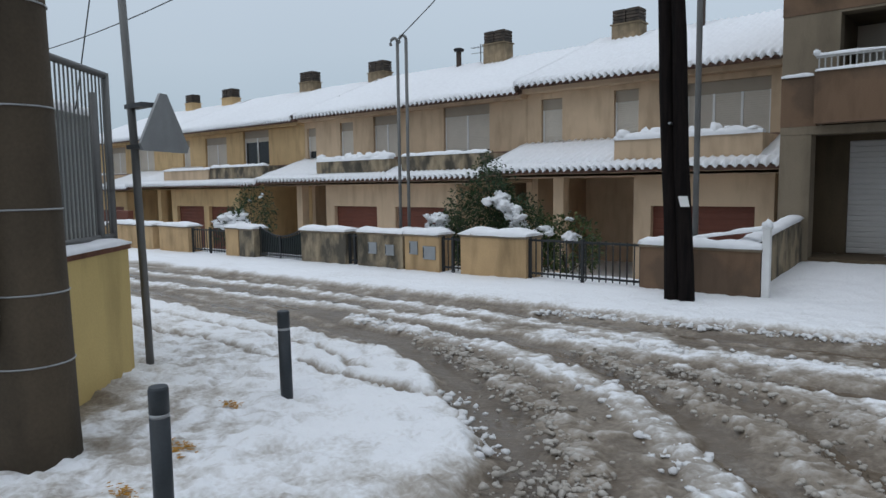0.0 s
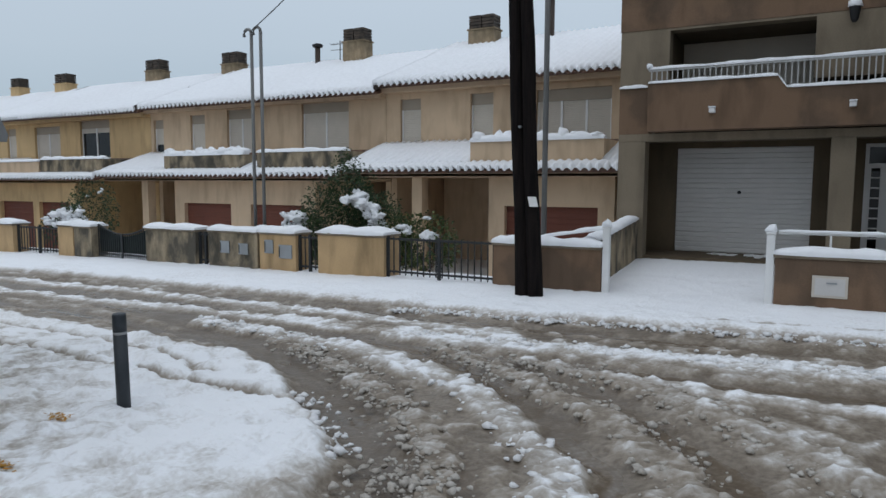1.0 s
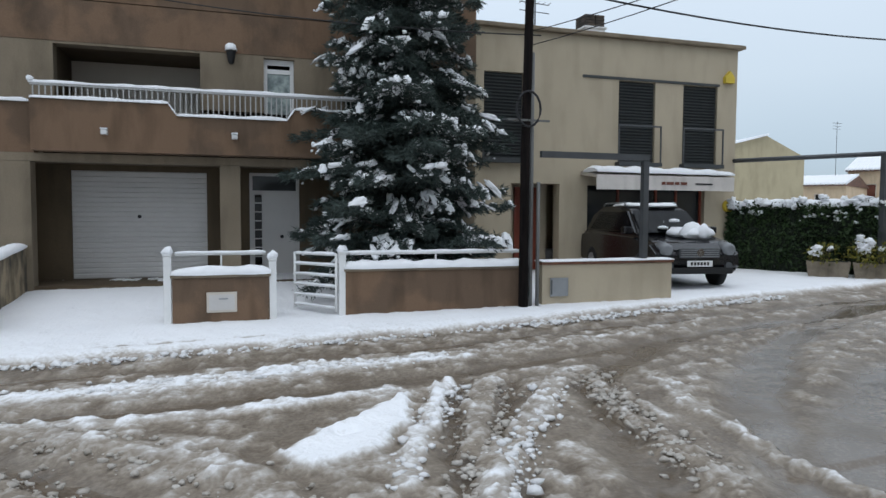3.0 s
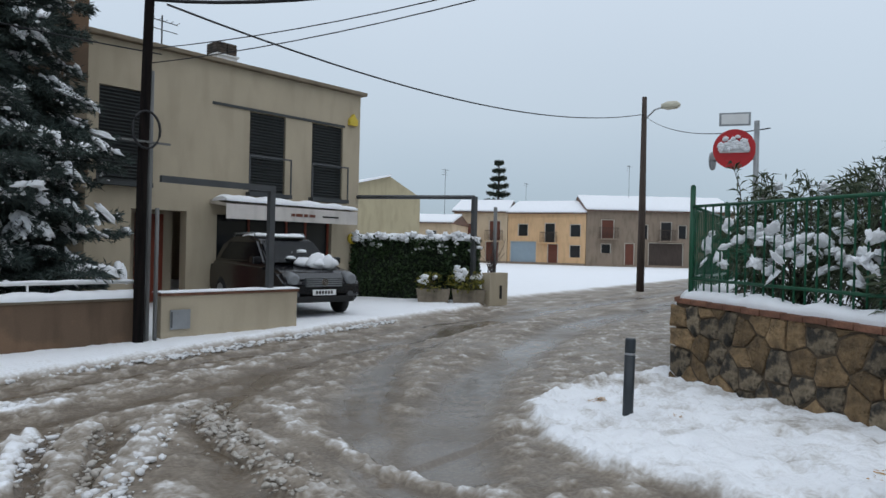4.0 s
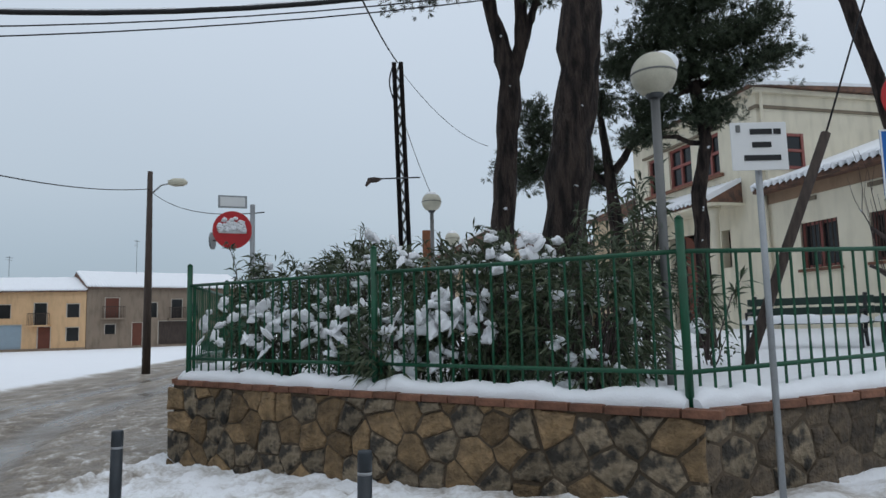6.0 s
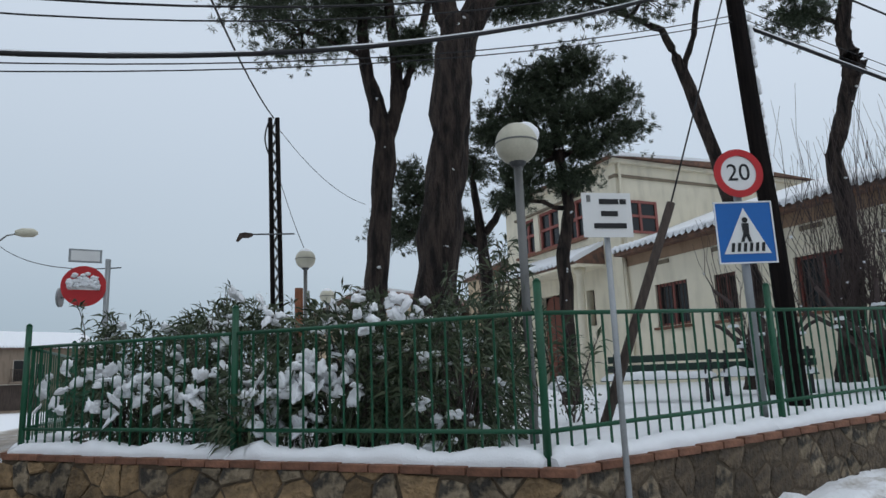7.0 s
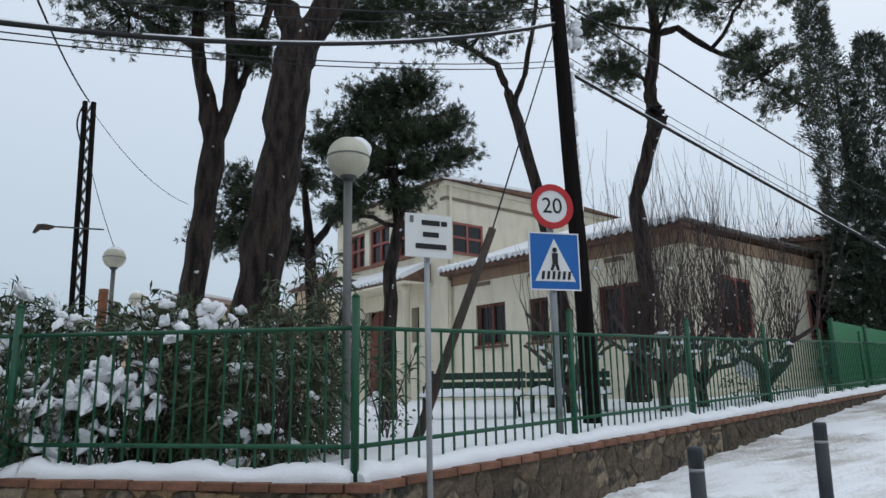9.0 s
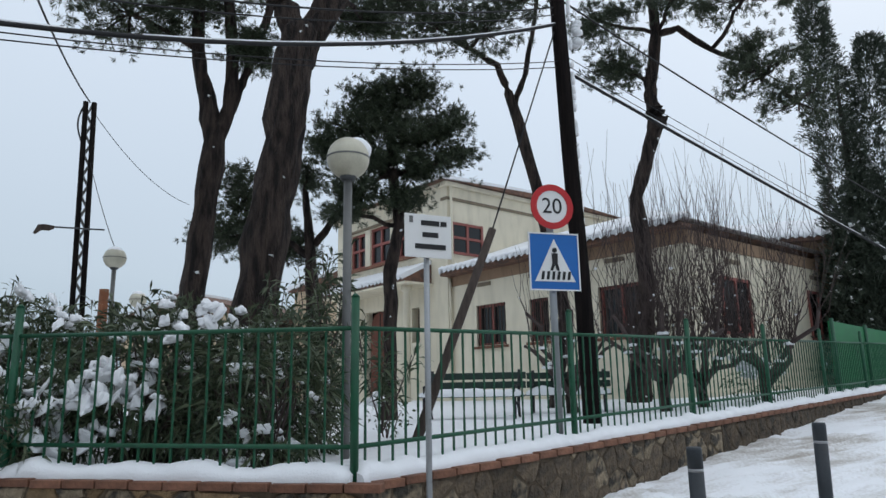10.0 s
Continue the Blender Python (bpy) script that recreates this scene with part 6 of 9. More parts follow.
def tufts(c, r, n_clump, per, length, width, rs):
    """Needle tufts gathered in flattened clumps through an uneven ellipsoid."""
    cc, out = in_ball(n_clump, c, r, rs, 0.15)
    lobes = vnoise(out[:, 0] * 2.6 + c[0], out[:, 1] * 2.6 + out[:, 2] * 2.6 + c[1], 31, 2)
    cc, out = cc[lobes > 0.42], out[lobes > 0.42]
    spray = 9
    big = 0.09 + 0.13 * rs.rand(len(cc), 1)
    tuft = np.repeat(cc, spray, 0) + rs.normal(size=(len(cc) * spray, 3)) * np.repeat(big, spray, 0) * [1, 1, 0.55]
    way = np.repeat(unit(out + [0, 0, 0.5]), spray, 0) * 0.6 + rs.normal(size=tuft.shape) * 0.5
    base = np.repeat(tuft, per, 0) + rs.normal(size=(len(tuft) * per, 3)) * 0.016
    d = np.repeat(way, per, 0) + rs.normal(size=base.shape) * 0.75
    return blades(base, d, length, width, rs), cc


def limb(bm, a, b, r0, r1, rng2, kinks=4, seg=7):
    a, b = Vector(a), Vector(b)
    pts = [a.lerp(b, i / kinks) + Vector((rng2.uniform(-1, 1), rng2.uniform(-1, 1), rng2.uniform(-0.6, 1))) * (0.10 * (b - a).length * (0 < i < kinks)) * 0.6 for i in range(kinks + 1)]
    tube(bm, pts, [r0 + (r1 - r0) * i / kinks for i in range(kinks + 1)], seg, True, 0.1, rng2)
    return pts


def pine(label, trunks, crowns, seed, snow=30, lean=0.0):
    """trunks: lists of (x, y, z, radius); crowns: (x, y, z, wide, high)."""
    rs, r2 = np.random.RandomState(seed), random.Random(seed)
    t = thing("pine_tree", label, "tree", "park pines")
    for k, tr in enumerate(trunks):
        bm = bmesh.new()
        pts, rad = [], []
        for (a, b) in zip(tr, tr[1:]):
            for i in range(4):
                f = i / 4
                pts.append(tuple(a[j] + (b[j] - a[j]) * f + (0.02 * r2.uniform(-1, 1) if i else 0) for j in range(3)))
                rad.append((a[3] + (b[3] - a[3]) * f) * (1 + 0.09 * r2.uniform(-1, 1)))
        pts.append(tr[-1][:3])
        rad.append(tr[-1][3])
        tube(bm, pts, rad, 20, True, 0.26, r2)
        part("trunk" if k == 0 else "limb", bm, "bark", t)
    chunks, tops, br = [], [], bmesh.new()
    tips = [Vector(tr[-1][:3]) for tr in trunks] + [Vector(p[:3]) for tr in trunks for p in tr[len(tr) // 2:]]
    for cx, cy, cz, w, h in crowns:
        c, cc = tufts((cx, cy, cz), (w, w, h), int(165 * w * h + 40), 20, 0.105, 0.014, rs)
        chunks.append(c)
        near = min(tips, key=lambda q: (q - Vector((cx, cy, cz))).length)
        limb(br, near, (cx, cy, cz - 0.1 * h), 0.055, 0.03, r2)
        for j in rs.choice(len(cc), min(len(cc), 18), False):
            limb(br, (cx, cy, cz - 0.15 * h), cc[j], 0.022, 0.007, r2, 4, 4)
        tops += [q for q in cc if q[2] > cz + 0.1 * h]
    part("branchwork", br, "bark", t)
    foliage("crown", chunks, "leaf_pine", t)
    sn = bmesh.new()
    r2.shuffle(tops)
    for q in tops[:snow]:
        for e in range(4):
            clump(sn, q + np.array((r2.gauss(0, 0.06), r2.gauss(0, 0.06), r2.uniform(-0.02, 0.03))), r2.uniform(0.02, 0.05), r2, 1)
    for tr in trunks[:1]:
        for e in range(6):
            g = r2.randrange(len(tr) - 1)
            f = r2.random()
            q = [tr[g][j] + (tr[g + 1][j] - tr[g][j]) * f for j in range(4)]
            clump(sn, (q[0] - q[3] * 0.86, q[1] + r2.uniform(-0.3, 0.3) * q[3], q[2]), r2.uniform(0.02, 0.045), r2, 2)
    if snow and tops:
        snow_on("clumps of snow caught in pine needles", sn, "snow in the trees")
    return t


# ---- spruce in the grey house's front garden ----
def spruce(x, y, z0, height, radius, seed):
    rs, r2 = np.random.RandomState(seed), random.Random(seed)
    t = thing("spruce_tree", "tall dark blue-green spruce laden with snow behind a wall", "tree")
    part("trunk", tube(bmesh.new(), [(x, y, z0 - 0.2), (x, y, z0 + height * 0.5), (x, y, z0 + height)], [0.13, 0.08, 0.015], 10), "bark", t)
    sn, chunks, br = bmesh.new(), [], bmesh.new()
    h = 0.55
    while h < height - 0.15:
        f = 1 - h / height
        reach = radius * min(1.0, 1.25 * f ** 0.75) + 0.05
        n = 6 + int(7 * f)
        a0 = r2.random() * 6.3
        for i in range(n):
            a = a0 + i * 2 * math.pi / n + r2.uniform(-0.25, 0.25)
            R = reach * r2.choice((r2.uniform(0.45, 0.8), r2.uniform(0.8, 1.1), r2.uniform(1.1, 1.38)))
            hj = h + r2.uniform(-0.12, 0.12)
            zt = z0 + hj + R * r2.uniform(-0.32, 0.26)
            tip = np.array((x + R * math.cos(a), y + R * math.sin(a), zt))
            org = np.array((x, y, z0 + hj + 0.05))
            mid = (org + tip) / 2 + [0, 0, 0.05 * R]
            limb(br, org, tip, 0.02, 0.005, r2, 3, 4)
            m = int(46 * R + 14)
            s = rs.rand(m, 1) ** 0.75
            p = org * (1 - s) ** 2 + 2 * mid * s * (1 - s) + tip * s**2
            side = np.array((-math.sin(a), math.cos(a), 0))
            off = (rs.rand(m, 1) - 0.5) * 2 * (0.34 * R * (1.05 - s) + 0.05)
            p = p + side * off + np.array((0, 0, -0.12)) * np.abs(off) + rs.normal(size=(m, 3)) * 0.02
            fwd = np.array((math.cos(a), math.sin(a), -0.1))
            dirs = fwd * 0.9 + side * np.sign(off) * 0.8
            per = 13
            base = np.repeat(p, per, 0) + rs.normal(size=(m * per, 3)) * 0.03
            d = np.repeat(dirs, per, 0) + rs.normal(size=(m * per, 3)) * 0.6
            chunks.append(blades(base, d, 0.115, 0.018, rs))
            if r2.random() < 0.85:
                for q in range(r2.randint(2, 6)):
                    sq = r2.uniform(0.6, 1.0)
                    pos = org * (1 - sq) ** 2 + 2 * mid * sq * (1 - sq) + tip * sq**2 + side * r2.uniform(-0.12, 0.12) * R
                    snow_pad(sn, pos + [0, 0, 0.02], tip - mid + side * r2.uniform(-0.6, 0.6) * R + np.array((0, 0, r2.uniform(-0.9, 0.1))) * R * 0.6, r2.uniform(0.06, 0.2), r2.uniform(0.04, 0.085), r2.uniform(0.04, 0.09), r2)
                    for e in range(r2.randint(0, 3)):
                        clump(sn, pos + np.array((r2.gauss(0, 0.09), r2.gauss(0, 0.09), r2.gauss(-0.04, 0.06))), r2.uniform(0.02, 0.05), r2, 1)
        h += r2.uniform(0.14, 0.24)
    part("branchwork", br, "bark", t)
    foliage("crown", chunks, "leaf_spruce", t)
    snow_on("lumps of snow lying on spruce boughs", sn, "snow in the trees")


spruce(3.2, 12.25, 0.15, 8.3, 1.62, 3)


def leafy(name, label, category, balls, material, seed, leaf=(0.09, 0.035), dens=900, snow=0, stems=None, group="", snow_r=(0.08, 0.2), up=0.2):
    """A bush of many leaves filling some rounded masses, on stems."""
    rs, r2 = np.random.RandomState(seed), random.Random(seed)
    t = thing(name, label, category, group)
    chunks, tops, br = [], [], bmesh.new()
    for cx, cy, cz, rx, ry, rz in balls:
        n = int(dens * (rx * ry + ry * rz + rx * rz) / 0.75)
        p, o = in_ball(n, (cx, cy, cz), (rx, ry, rz), rs, 0.35)
        lob = vnoise(p[:, 0] * 3 + 9, p[:, 1] * 3 + p[:, 2] * 3, seed, 2)
        p, o = p[lob > 0.36], o[lob > 0.36]
        d = o + rs.normal(size=p.shape) * 0.7 + [0, 0, up]
        chunks.append(blades(p, d, leaf[0], leaf[1], rs, 0.25))
        tops += [q for q, w in zip(p[::9], o[::9]) if w[2] > 0.15]
        for i in range(stems or 5):
            q = p[r2.randrange(len(p))]
            limb(br, (cx + r2.uniform(-0.1, 0.1), cy, cz - rz), q, 0.014, 0.005, r2, 3, 4)
    part("stem_mass", br, "twig", t)
    foliage("leaves", chunks, material, t)
    if snow:
        sn = bmesh.new()
        r2.shuffle(tops)
        for q in tops[:snow]:
            clump(sn, q, r2.uniform(*snow_r) * 0.8, r2, 3)
        snow_on("clumps of snow lying on leaves", sn, "snow on the bushes")
    return t


M["leaf_yellow2"] = leafmat("leaf_yellow2", (0.020, 0.040, 0.012), (0.085, 0.110, 0.030), 0.5)
# garden bushes of the terrace
leafy("laurel_bush", "large dark evergreen bush with snow clumps beside a gate", "bush", [(-9.2, 12.2, 0.8, 0.95, 0.7, 1.05), (-8.9, 12.2, 1.5, 0.6, 0.5, 0.85), (-9.1, 12.1, 0.0, 1.1, 0.7, 0.7), (-8.1, 12.2, 0.8, 0.65, 0.5, 0.7), (-9.9, 12.1, 0.5, 0.5, 0.5, 0.6)], "leaf_hedge", 5, (0.09, 0.035), 1300, 0, group="garden bushes")
sn = bmesh.new()
r9 = random.Random(9)
for i in range(34):
    f = i / 33
    clump(sn, (-8.6 + 0.75 * f + r9.uniform(-0.05, 0.05), 11.95 + r9.uniform(-0.1, 0.1), 1.38 - 0.75 * f * f + r9.uniform(-0.1, 0.05)), r9.uniform(0.08, 0.16), r9)
for i in range(10):
    clump(sn, (-10.1 + r9.uniform(-0.2, 0.3), 11.8, 0.85 + r9.uniform(-0.2, 0.12)), r9.uniform(0.08, 0.15), r9)
snow_on("clumps of snow lying on leaves", sn, "snow on the bushes")
leafy("shrub", "rounded green shrub behind an iron gate", "bush", [(-7.0, 12.2, 0.45, 0.75, 0.5, 0.65), (-7.7, 12.1, 0.4, 0.6, 0.5, 0.75)], "leaf_yellow2", 6, (0.10, 0.045), 900, 4, group="garden bushes")
leafy("shrub", "dark shrub with snow behind a garden wall", "bush", [(-20.9, 14.5, 0.7, 0.9, 0.7, 1.1), (-22.0, 14.3, 0.4, 0.5, 0.5, 0.6)], "leaf_hedge", 7, (0.12, 0.05), 500, 8, group="garden bushes")
leafy("shrub", "low dark shrub covered by snow behind a gate", "bush", [(-17.4, 11.3, 0.45, 0.8, 0.5, 0.5)], "leaf_hedge", 8, (0.1, 0.04), 500, 24, group="garden bushes")
leafy("shrub", "tall dark shrub at the end of the terrace", "bush", [(-36, 14, 2.0, 1.6, 1.2, 2.6)], "leaf_hedge", 18, (0.2, 0.09), 160, 14, group="garden bushes")
bwall = thing("brick_wall", "reddish brick garden wall far along the terrace", "wall", "", "structure")
part("wall", B(-36.0, -25.6, 12.2, 12.4, -1.0, 0.85), "garage_brown", bwall)


# ---- hedge, planters and what lies beyond the shop ----
def hedge(x0, x1, y0, y1, z0, z1, seed, m):
    rs, r2 = np.random.RandomState(seed), random.Random(seed)
    t = thing("hedge", "clipped dark green hedge with snow along its top", "hedge")
    # added near-black box: its colour stands in for shade deep among the leaves
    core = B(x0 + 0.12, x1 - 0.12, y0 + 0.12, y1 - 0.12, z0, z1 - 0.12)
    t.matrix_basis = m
    part("core", core, "leafshade_soil", t)
    n = 16000
    p = rs.rand(n, 3) * [x1 - x0, y1 - y0, z1 - z0] + [x0, y0, z0]
    face = rs.randint(0, 4, n)
    p[face == 0, 1] = y0 + rs.rand((face == 0).sum()) * 0.14
    p[face == 1, 2] = z1 - rs.rand((face == 1).sum()) * 0.12
    p[face == 2, 0] = x0 + rs.rand((face == 2).sum()) * 0.14
    p[face == 3, 0] = x1 - rs.rand((face == 3).sum()) * 0.14
    p += (vnoise(p[:, 0] * 2.5, p[:, 2] * 2.5, 3)[:, None] - 0.5) * [0.05, 0.22, 0.1]
    d = rs.normal(size=(n, 3)) + [0, -0.6, 0.2]
    foliage("leaves", [blades(p, d, 0.10, 0.05, rs)], "leaf_hedge", t)
    sn = bmesh.new()
    snowbar(sn, (x0, (y0 + y1) / 2, z1 - 0.03), (x1, (y0 + y1) / 2, z1 - 0.03), y1 - y0 - 0.1, 0.14, r2)
    for i in range(60):
        clump(sn, (r2.uniform(x0, x1), y0 + 0.08, z1 - 0.03 - r2.random() ** 3 * 0.45), r2.uniform(0.03, 0.09), r2, 2)
    for i in range(22):
        clump(sn, (x0 + (x1 - x0) * (i + 0.5) / 22, y0 + 0.16 + r2.uniform(-0.05, 0.05), z1 + 0.03), r2.uniform(0.10, 0.17), r2, 2)
    sn.transform(m)
    snow_on("snow along the top of a hedge", sn, "snow on the bushes")


# near-black: painted shade inside the hedge, and the planters' dark soil
M["leafshade_soil"] = mat("leafshade_soil", (0.012, 0.018, 0.010), 0.9, 0.4, 8, 40, 0.3)
hedge(0.0, 3.5, 0.0, 0.8, 0.1, 1.85, 5, pose(12.5, 14.9, 0, 0, 0, -59))
PM = pose(12.75, 12.55, 0.12, 0, 0, -47)
for k in (0.0, 0.92):
    pl = thing("stone_planter", "weathered stone planter box standing on a snowy kerb", "planter", "planters", "", PM @ Matrix.Translation((k, 0, 0)))
    part("trough", prism(bmesh.new(), [(0.06, 0.0), (0.82, 0.0), (0.88, 0.42), (0.0, 0.42)], "y", 0, 0.45), "stone_pot", pl)
    part("soil", B(0.05, 0.83, 0.05, 0.4, 0.4, 0.43), "leafshade_soil", pl)
leafy("planter_shrub", "yellow-green shrub with snow in a stone planter", "bush", [(13.2, 12.4, 0.68, 0.42, 0.42, 0.26), (13.8, 11.75, 0.75, 0.45, 0.45, 0.34)], "leaf_yellow", 11, (0.10, 0.05), 900, 12, group="planter shrubs")
pier = thing("gate_pier", "beige rendered pier with a dark slot", "wall", "garden walls", "structure")
part("render", B(14.1, 14.85, 11.2, 11.5, 0.0, 0.98, 0.01), "plaster_beige", pier)
part("slot", B(14.5, 14.58, 11.18, 11.197, 0.3, 0.65), "black", pier)
cl = thing("bare_climber", "leafless climbing shrub on a fence post", "bush")
bm = bmesh.new()
r5 = random.Random(5)
for i in range(22):
    limb(bm, (14.7 + r5.uniform(-0.1, 0.1), 11.7, 0.9), (14.7 + r5.uniform(-0.5, 0.5), 11.7 + r5.uniform(-0.2, 0.2), r5.uniform(1.3, 2.2)), 0.012, 0.004, r5, 4, 4)
part("stem_mass", bm, "twig", cl)
thin_pole(14.95, 11.75, 0.1, 2.75, 0.05, "dark steel post by a parking place")


def far_house(a, b, depth, eave, ridge, material, openings, label, z0=0.05, gable=False):
    """A two-storey house whose front runs from a to b (seen from -normal side)."""
    A_, B_ = Vector((*a, 0)), Vector((*b, 0))
    L = (B_ - A_).length
    yaw = math.degrees(math.atan2(B_.y - A_.y, B_.x - A_.x))
    h = thing("village_house", label, "house", "village houses", "", pose(a[0], a[1], z0, 0, 0, yaw))
    holes = [(o[0] * L, o[1] * L, o[2], o[3]) for o in openings]
    part("wall", wall_panel(bmesh.new(), 0, L, -0.5, eave, 0, 0.3, holes), material, h)
    for i, xe in enumerate((0.0, L - 0.25)):
        part("side_wall", B(xe, xe + 0.25, 0.302, depth, -0.5, eave), material, h)
    part("plinth", B(0, L, -0.03, -0.003, -0.5, 0.35), "greybrown_wall", h)
    # added near-black sheet for the shade behind the windows
    part("dark_room", B(0.26, L - 0.26, 0.8, 0.9, -0.4, eave - 0.1), "room_shade", h)
    for o, hl in zip(openings, holes):
        w = part("window" if hl[2] > 0.5 else "door", B(hl[0], hl[1], 0.14, 0.18, hl[2], hl[3]), o[4], h)
        fr = bmesh.new()
        for x in (hl[0], hl[1] - 0.08):
            box(fr, x, x + 0.08, 0.08, 0.138, hl[2], hl[3])
        box(fr, hl[0], hl[1], 0.079, 0.137, hl[3] - 0.07, hl[3])
        bmesh.ops.remove_doubles(fr, verts=fr.verts[:], dist=0.0001)
        part("frame", fr, "shutter", w)
        if len(o) > 5:
            bal = part("balcony", B(hl[0] - 0.3, hl[1] + 0.3, -0.55, -0.003, hl[2] - 0.12, hl[2]), material, h)
            rb = bmesh.new()
            n = 14
            for i in range(n + 1):
                x = hl[0] - 0.28 + (hl[1] - hl[0] + 0.56) * i / n
                box(rb, x - 0.015, x + 0.015, -0.53, -0.5, hl[2], hl[2] + 0.95)
            box(rb, hl[0] - 0.3, hl[1] + 0.3, -0.54, -0.49, hl[2] + 0.95, hl[2] + 1.0)
            part("railing", rb, "wood_weathered", bal)
    part("roof", prism(bmesh.new(), [(-0.35, eave - 0.02), (-0.35, eave + 0.08), (depth / 2, ridge), (depth + 0.35, eave + 0.08), (depth + 0.35, eave - 0.02)], "x", -0.1, L + 0.1), "tile", h)
    sn = bmesh.new()
    roof_snow(sn, -0.1, L + 0.1, -0.4, depth / 2, eave + 0.09, ridge + 0.02, 0.12, 0.25, rng)
    sn.transform(pose(a[0], a[1], z0, 0, 0, yaw))
    snow_on("smooth snow on a village roof", sn, "snow on the village roofs")
    return h


def far_pt(az_deg, d):
    return (0.34 + d * math.sin(radians(az_deg)), 0.12 + d * math.cos(radians(az_deg)))


M["terracotta_wall"] = mat("terracotta_wall", (0.30, 0.20, 0.13), 0.9, 0.15, 1.0, 40, 0.1, stain=0.2)
W1, D1 = "glass_dark", "garage_brown"
far_house(far_pt(59.2, 66), far_pt(70.5, 70), 9, 5.4, 7.1, "greybrown_wall",
          [(0.10, 0.19, 2.8, 4.6, "garage_brown", 1), (0.36, 0.42, 2.8, 4.2, W1), (0.5, 0.58, 2.7, 4.5, W1, 1), (0.62, 0.68, 2.9, 4.2, W1), (0.26, 0.33, 0.0, 2.4, D1), (0.42, 0.66, 0.0, 2.5, "wood_weathered"), (0.1, 0.17, 1.4, 2.3, W1)],
          "grey-brown two-storey village house with balconies and wooden garage")
far_house(far_pt(52.75, 68), far_pt(59.15, 66), 8, 5.1, 6.5, "orange_wall",
          [(0.13, 0.27, 2.9, 4.1, W1), (0.48, 0.62, 2.3, 4.2, W1, 1), (0.80, 0.94, 2.9, 4.1, W1), (0.03, 0.38, 0.0, 2.4, "blue_door"), (0.52, 0.66, 0.0, 2.2, D1), (0.80, 0.94, 0.9, 2.1, W1)],
          "orange two-storey village house with pale blue garage door")
far_house(far_pt(48.2, 69), far_pt(52.7, 68), 8, 5.2, 6.6, "beige_wall",
          [(0.2, 0.4, 2.9, 4.1, "garage_brown"), (0.66, 0.88, 2.4, 4.4, "garage_brown", 1), (0.6, 0.85, 0.0, 2.3, D1)],
          "beige two-storey village house with brown shutters")
far_house(far_pt(41.0, 62), far_pt(48.1, 60), 8, 3.7, 4.6, "beige_wall", [(0.15, 0.25, 2.3, 3.1, W1), (0.45, 0.53, 2.3, 3.1, W1), (0.72, 0.82, 2.3, 3.1, W1)],
          "low pale village house with snowy roof")
gh = thing("village_house", "olive-yellow gabled village house", "house", "village houses")
ga, gb = far_pt(38.2, 47), far_pt(45.3, 50)
gd_ = math.degrees(math.atan2(gb[1] - ga[1], gb[0] - ga[0]))
gL = math.hypot(gb[0] - ga[0], gb[1] - ga[1])
bm = prism(bmesh.new(), [(0, -0.3), (gL, -0.3), (gL, 5.25), (gL * 0.62, 6.6), (0, 5.5)], "y", 0, 8)
bm.transform(pose(ga[0], ga[1], 0, 0, 0, gd_))
part("wall", bm, "olive_wall", gh)
bm = prism(bmesh.new(), [(gL * 0.62, 6.6), (gL * 0.62, 6.72), (-0.3, 5.58), (-0.3, 5.45)], "y", -0.3, 8.2)
bm.transform(pose(ga[0], ga[1], 0, 0, 0, gd_))
part("roof", bm, "snow", gh)
antenna(far_pt(47.4, 62)[0], far_pt(47.4, 62)[1], 4.6, 4.2, 3)
antenna(far_pt(62.5, 70)[0], far_pt(62.5, 70)[1], 7.0, 3.2, 3)
antenna(far_pt(54.2, 72)[0], far_pt(54.2, 72)[1], 6.4, 2.2, 2)


def araucaria(x, y, z0, h, seed):
    rs, r2 = np.random.RandomState(seed), random.Random(seed)
    t = thing("araucaria_tree", "dark tiered araucaria tree behind the roofs", "tree")
    part("trunk", tube(bmesh.new(), [(x, y, 0), (x, y, z0 + h)], [0.3, 0.06], 8), "bark", t)
    ch = []
    for k in range(8):
        z = z0 + 0.3 + k * (h - 0.6) / 7
        R = (1.9 - 0.22 * k) * (1.0 if k else 0.8)
        for i in range(9):
            a = i * 0.7 + k
            s = rs.rand(160, 1)
            p = np.array((x, y, z)) + s * R * np.array((math.cos(a), math.sin(a), 0.12 + 0.1 * math.sin(i))) + rs.normal(size=(160, 3)) * 0.06
            ch.append(blades(p, rs.normal(size=(160, 3)) + [math.cos(a), math.sin(a), 0.4], 0.28, 0.09, rs))
    foliage("crown", ch, "leaf_cypress", t)


araucaria(*far_pt(51.9, 76), 4.6, 6.8, 2)
fl = thing("hill_ridge", "dim blue-grey far hills under the cloud", "hills", "", "structure")
bm = bmesh.new()
prev = None
for i in range(60):
    a = radians(20 + i * 1.5)
    z = 6 + 5 * noise.noise(Vector((i * 0.16, 3, 0))) + 3 * noise.noise(Vector((i * 0.5, 7, 0)))
    lo, hi = bm.verts.new((480 * math.sin(a), 480 * math.cos(a), -5)), bm.verts.new((480 * math.sin(a), 480 * math.cos(a), max(2, z)))
    if prev:
        bm.faces.new((prev[0], lo, hi, prev[1]))
    prev = (lo, hi)
M["hills"] = mat("hills", (0.16, 0.20, 0.24), 1.0, 0.1, 0.02, 0.1, 0.0)
part("slope", bm, "hills", fl)

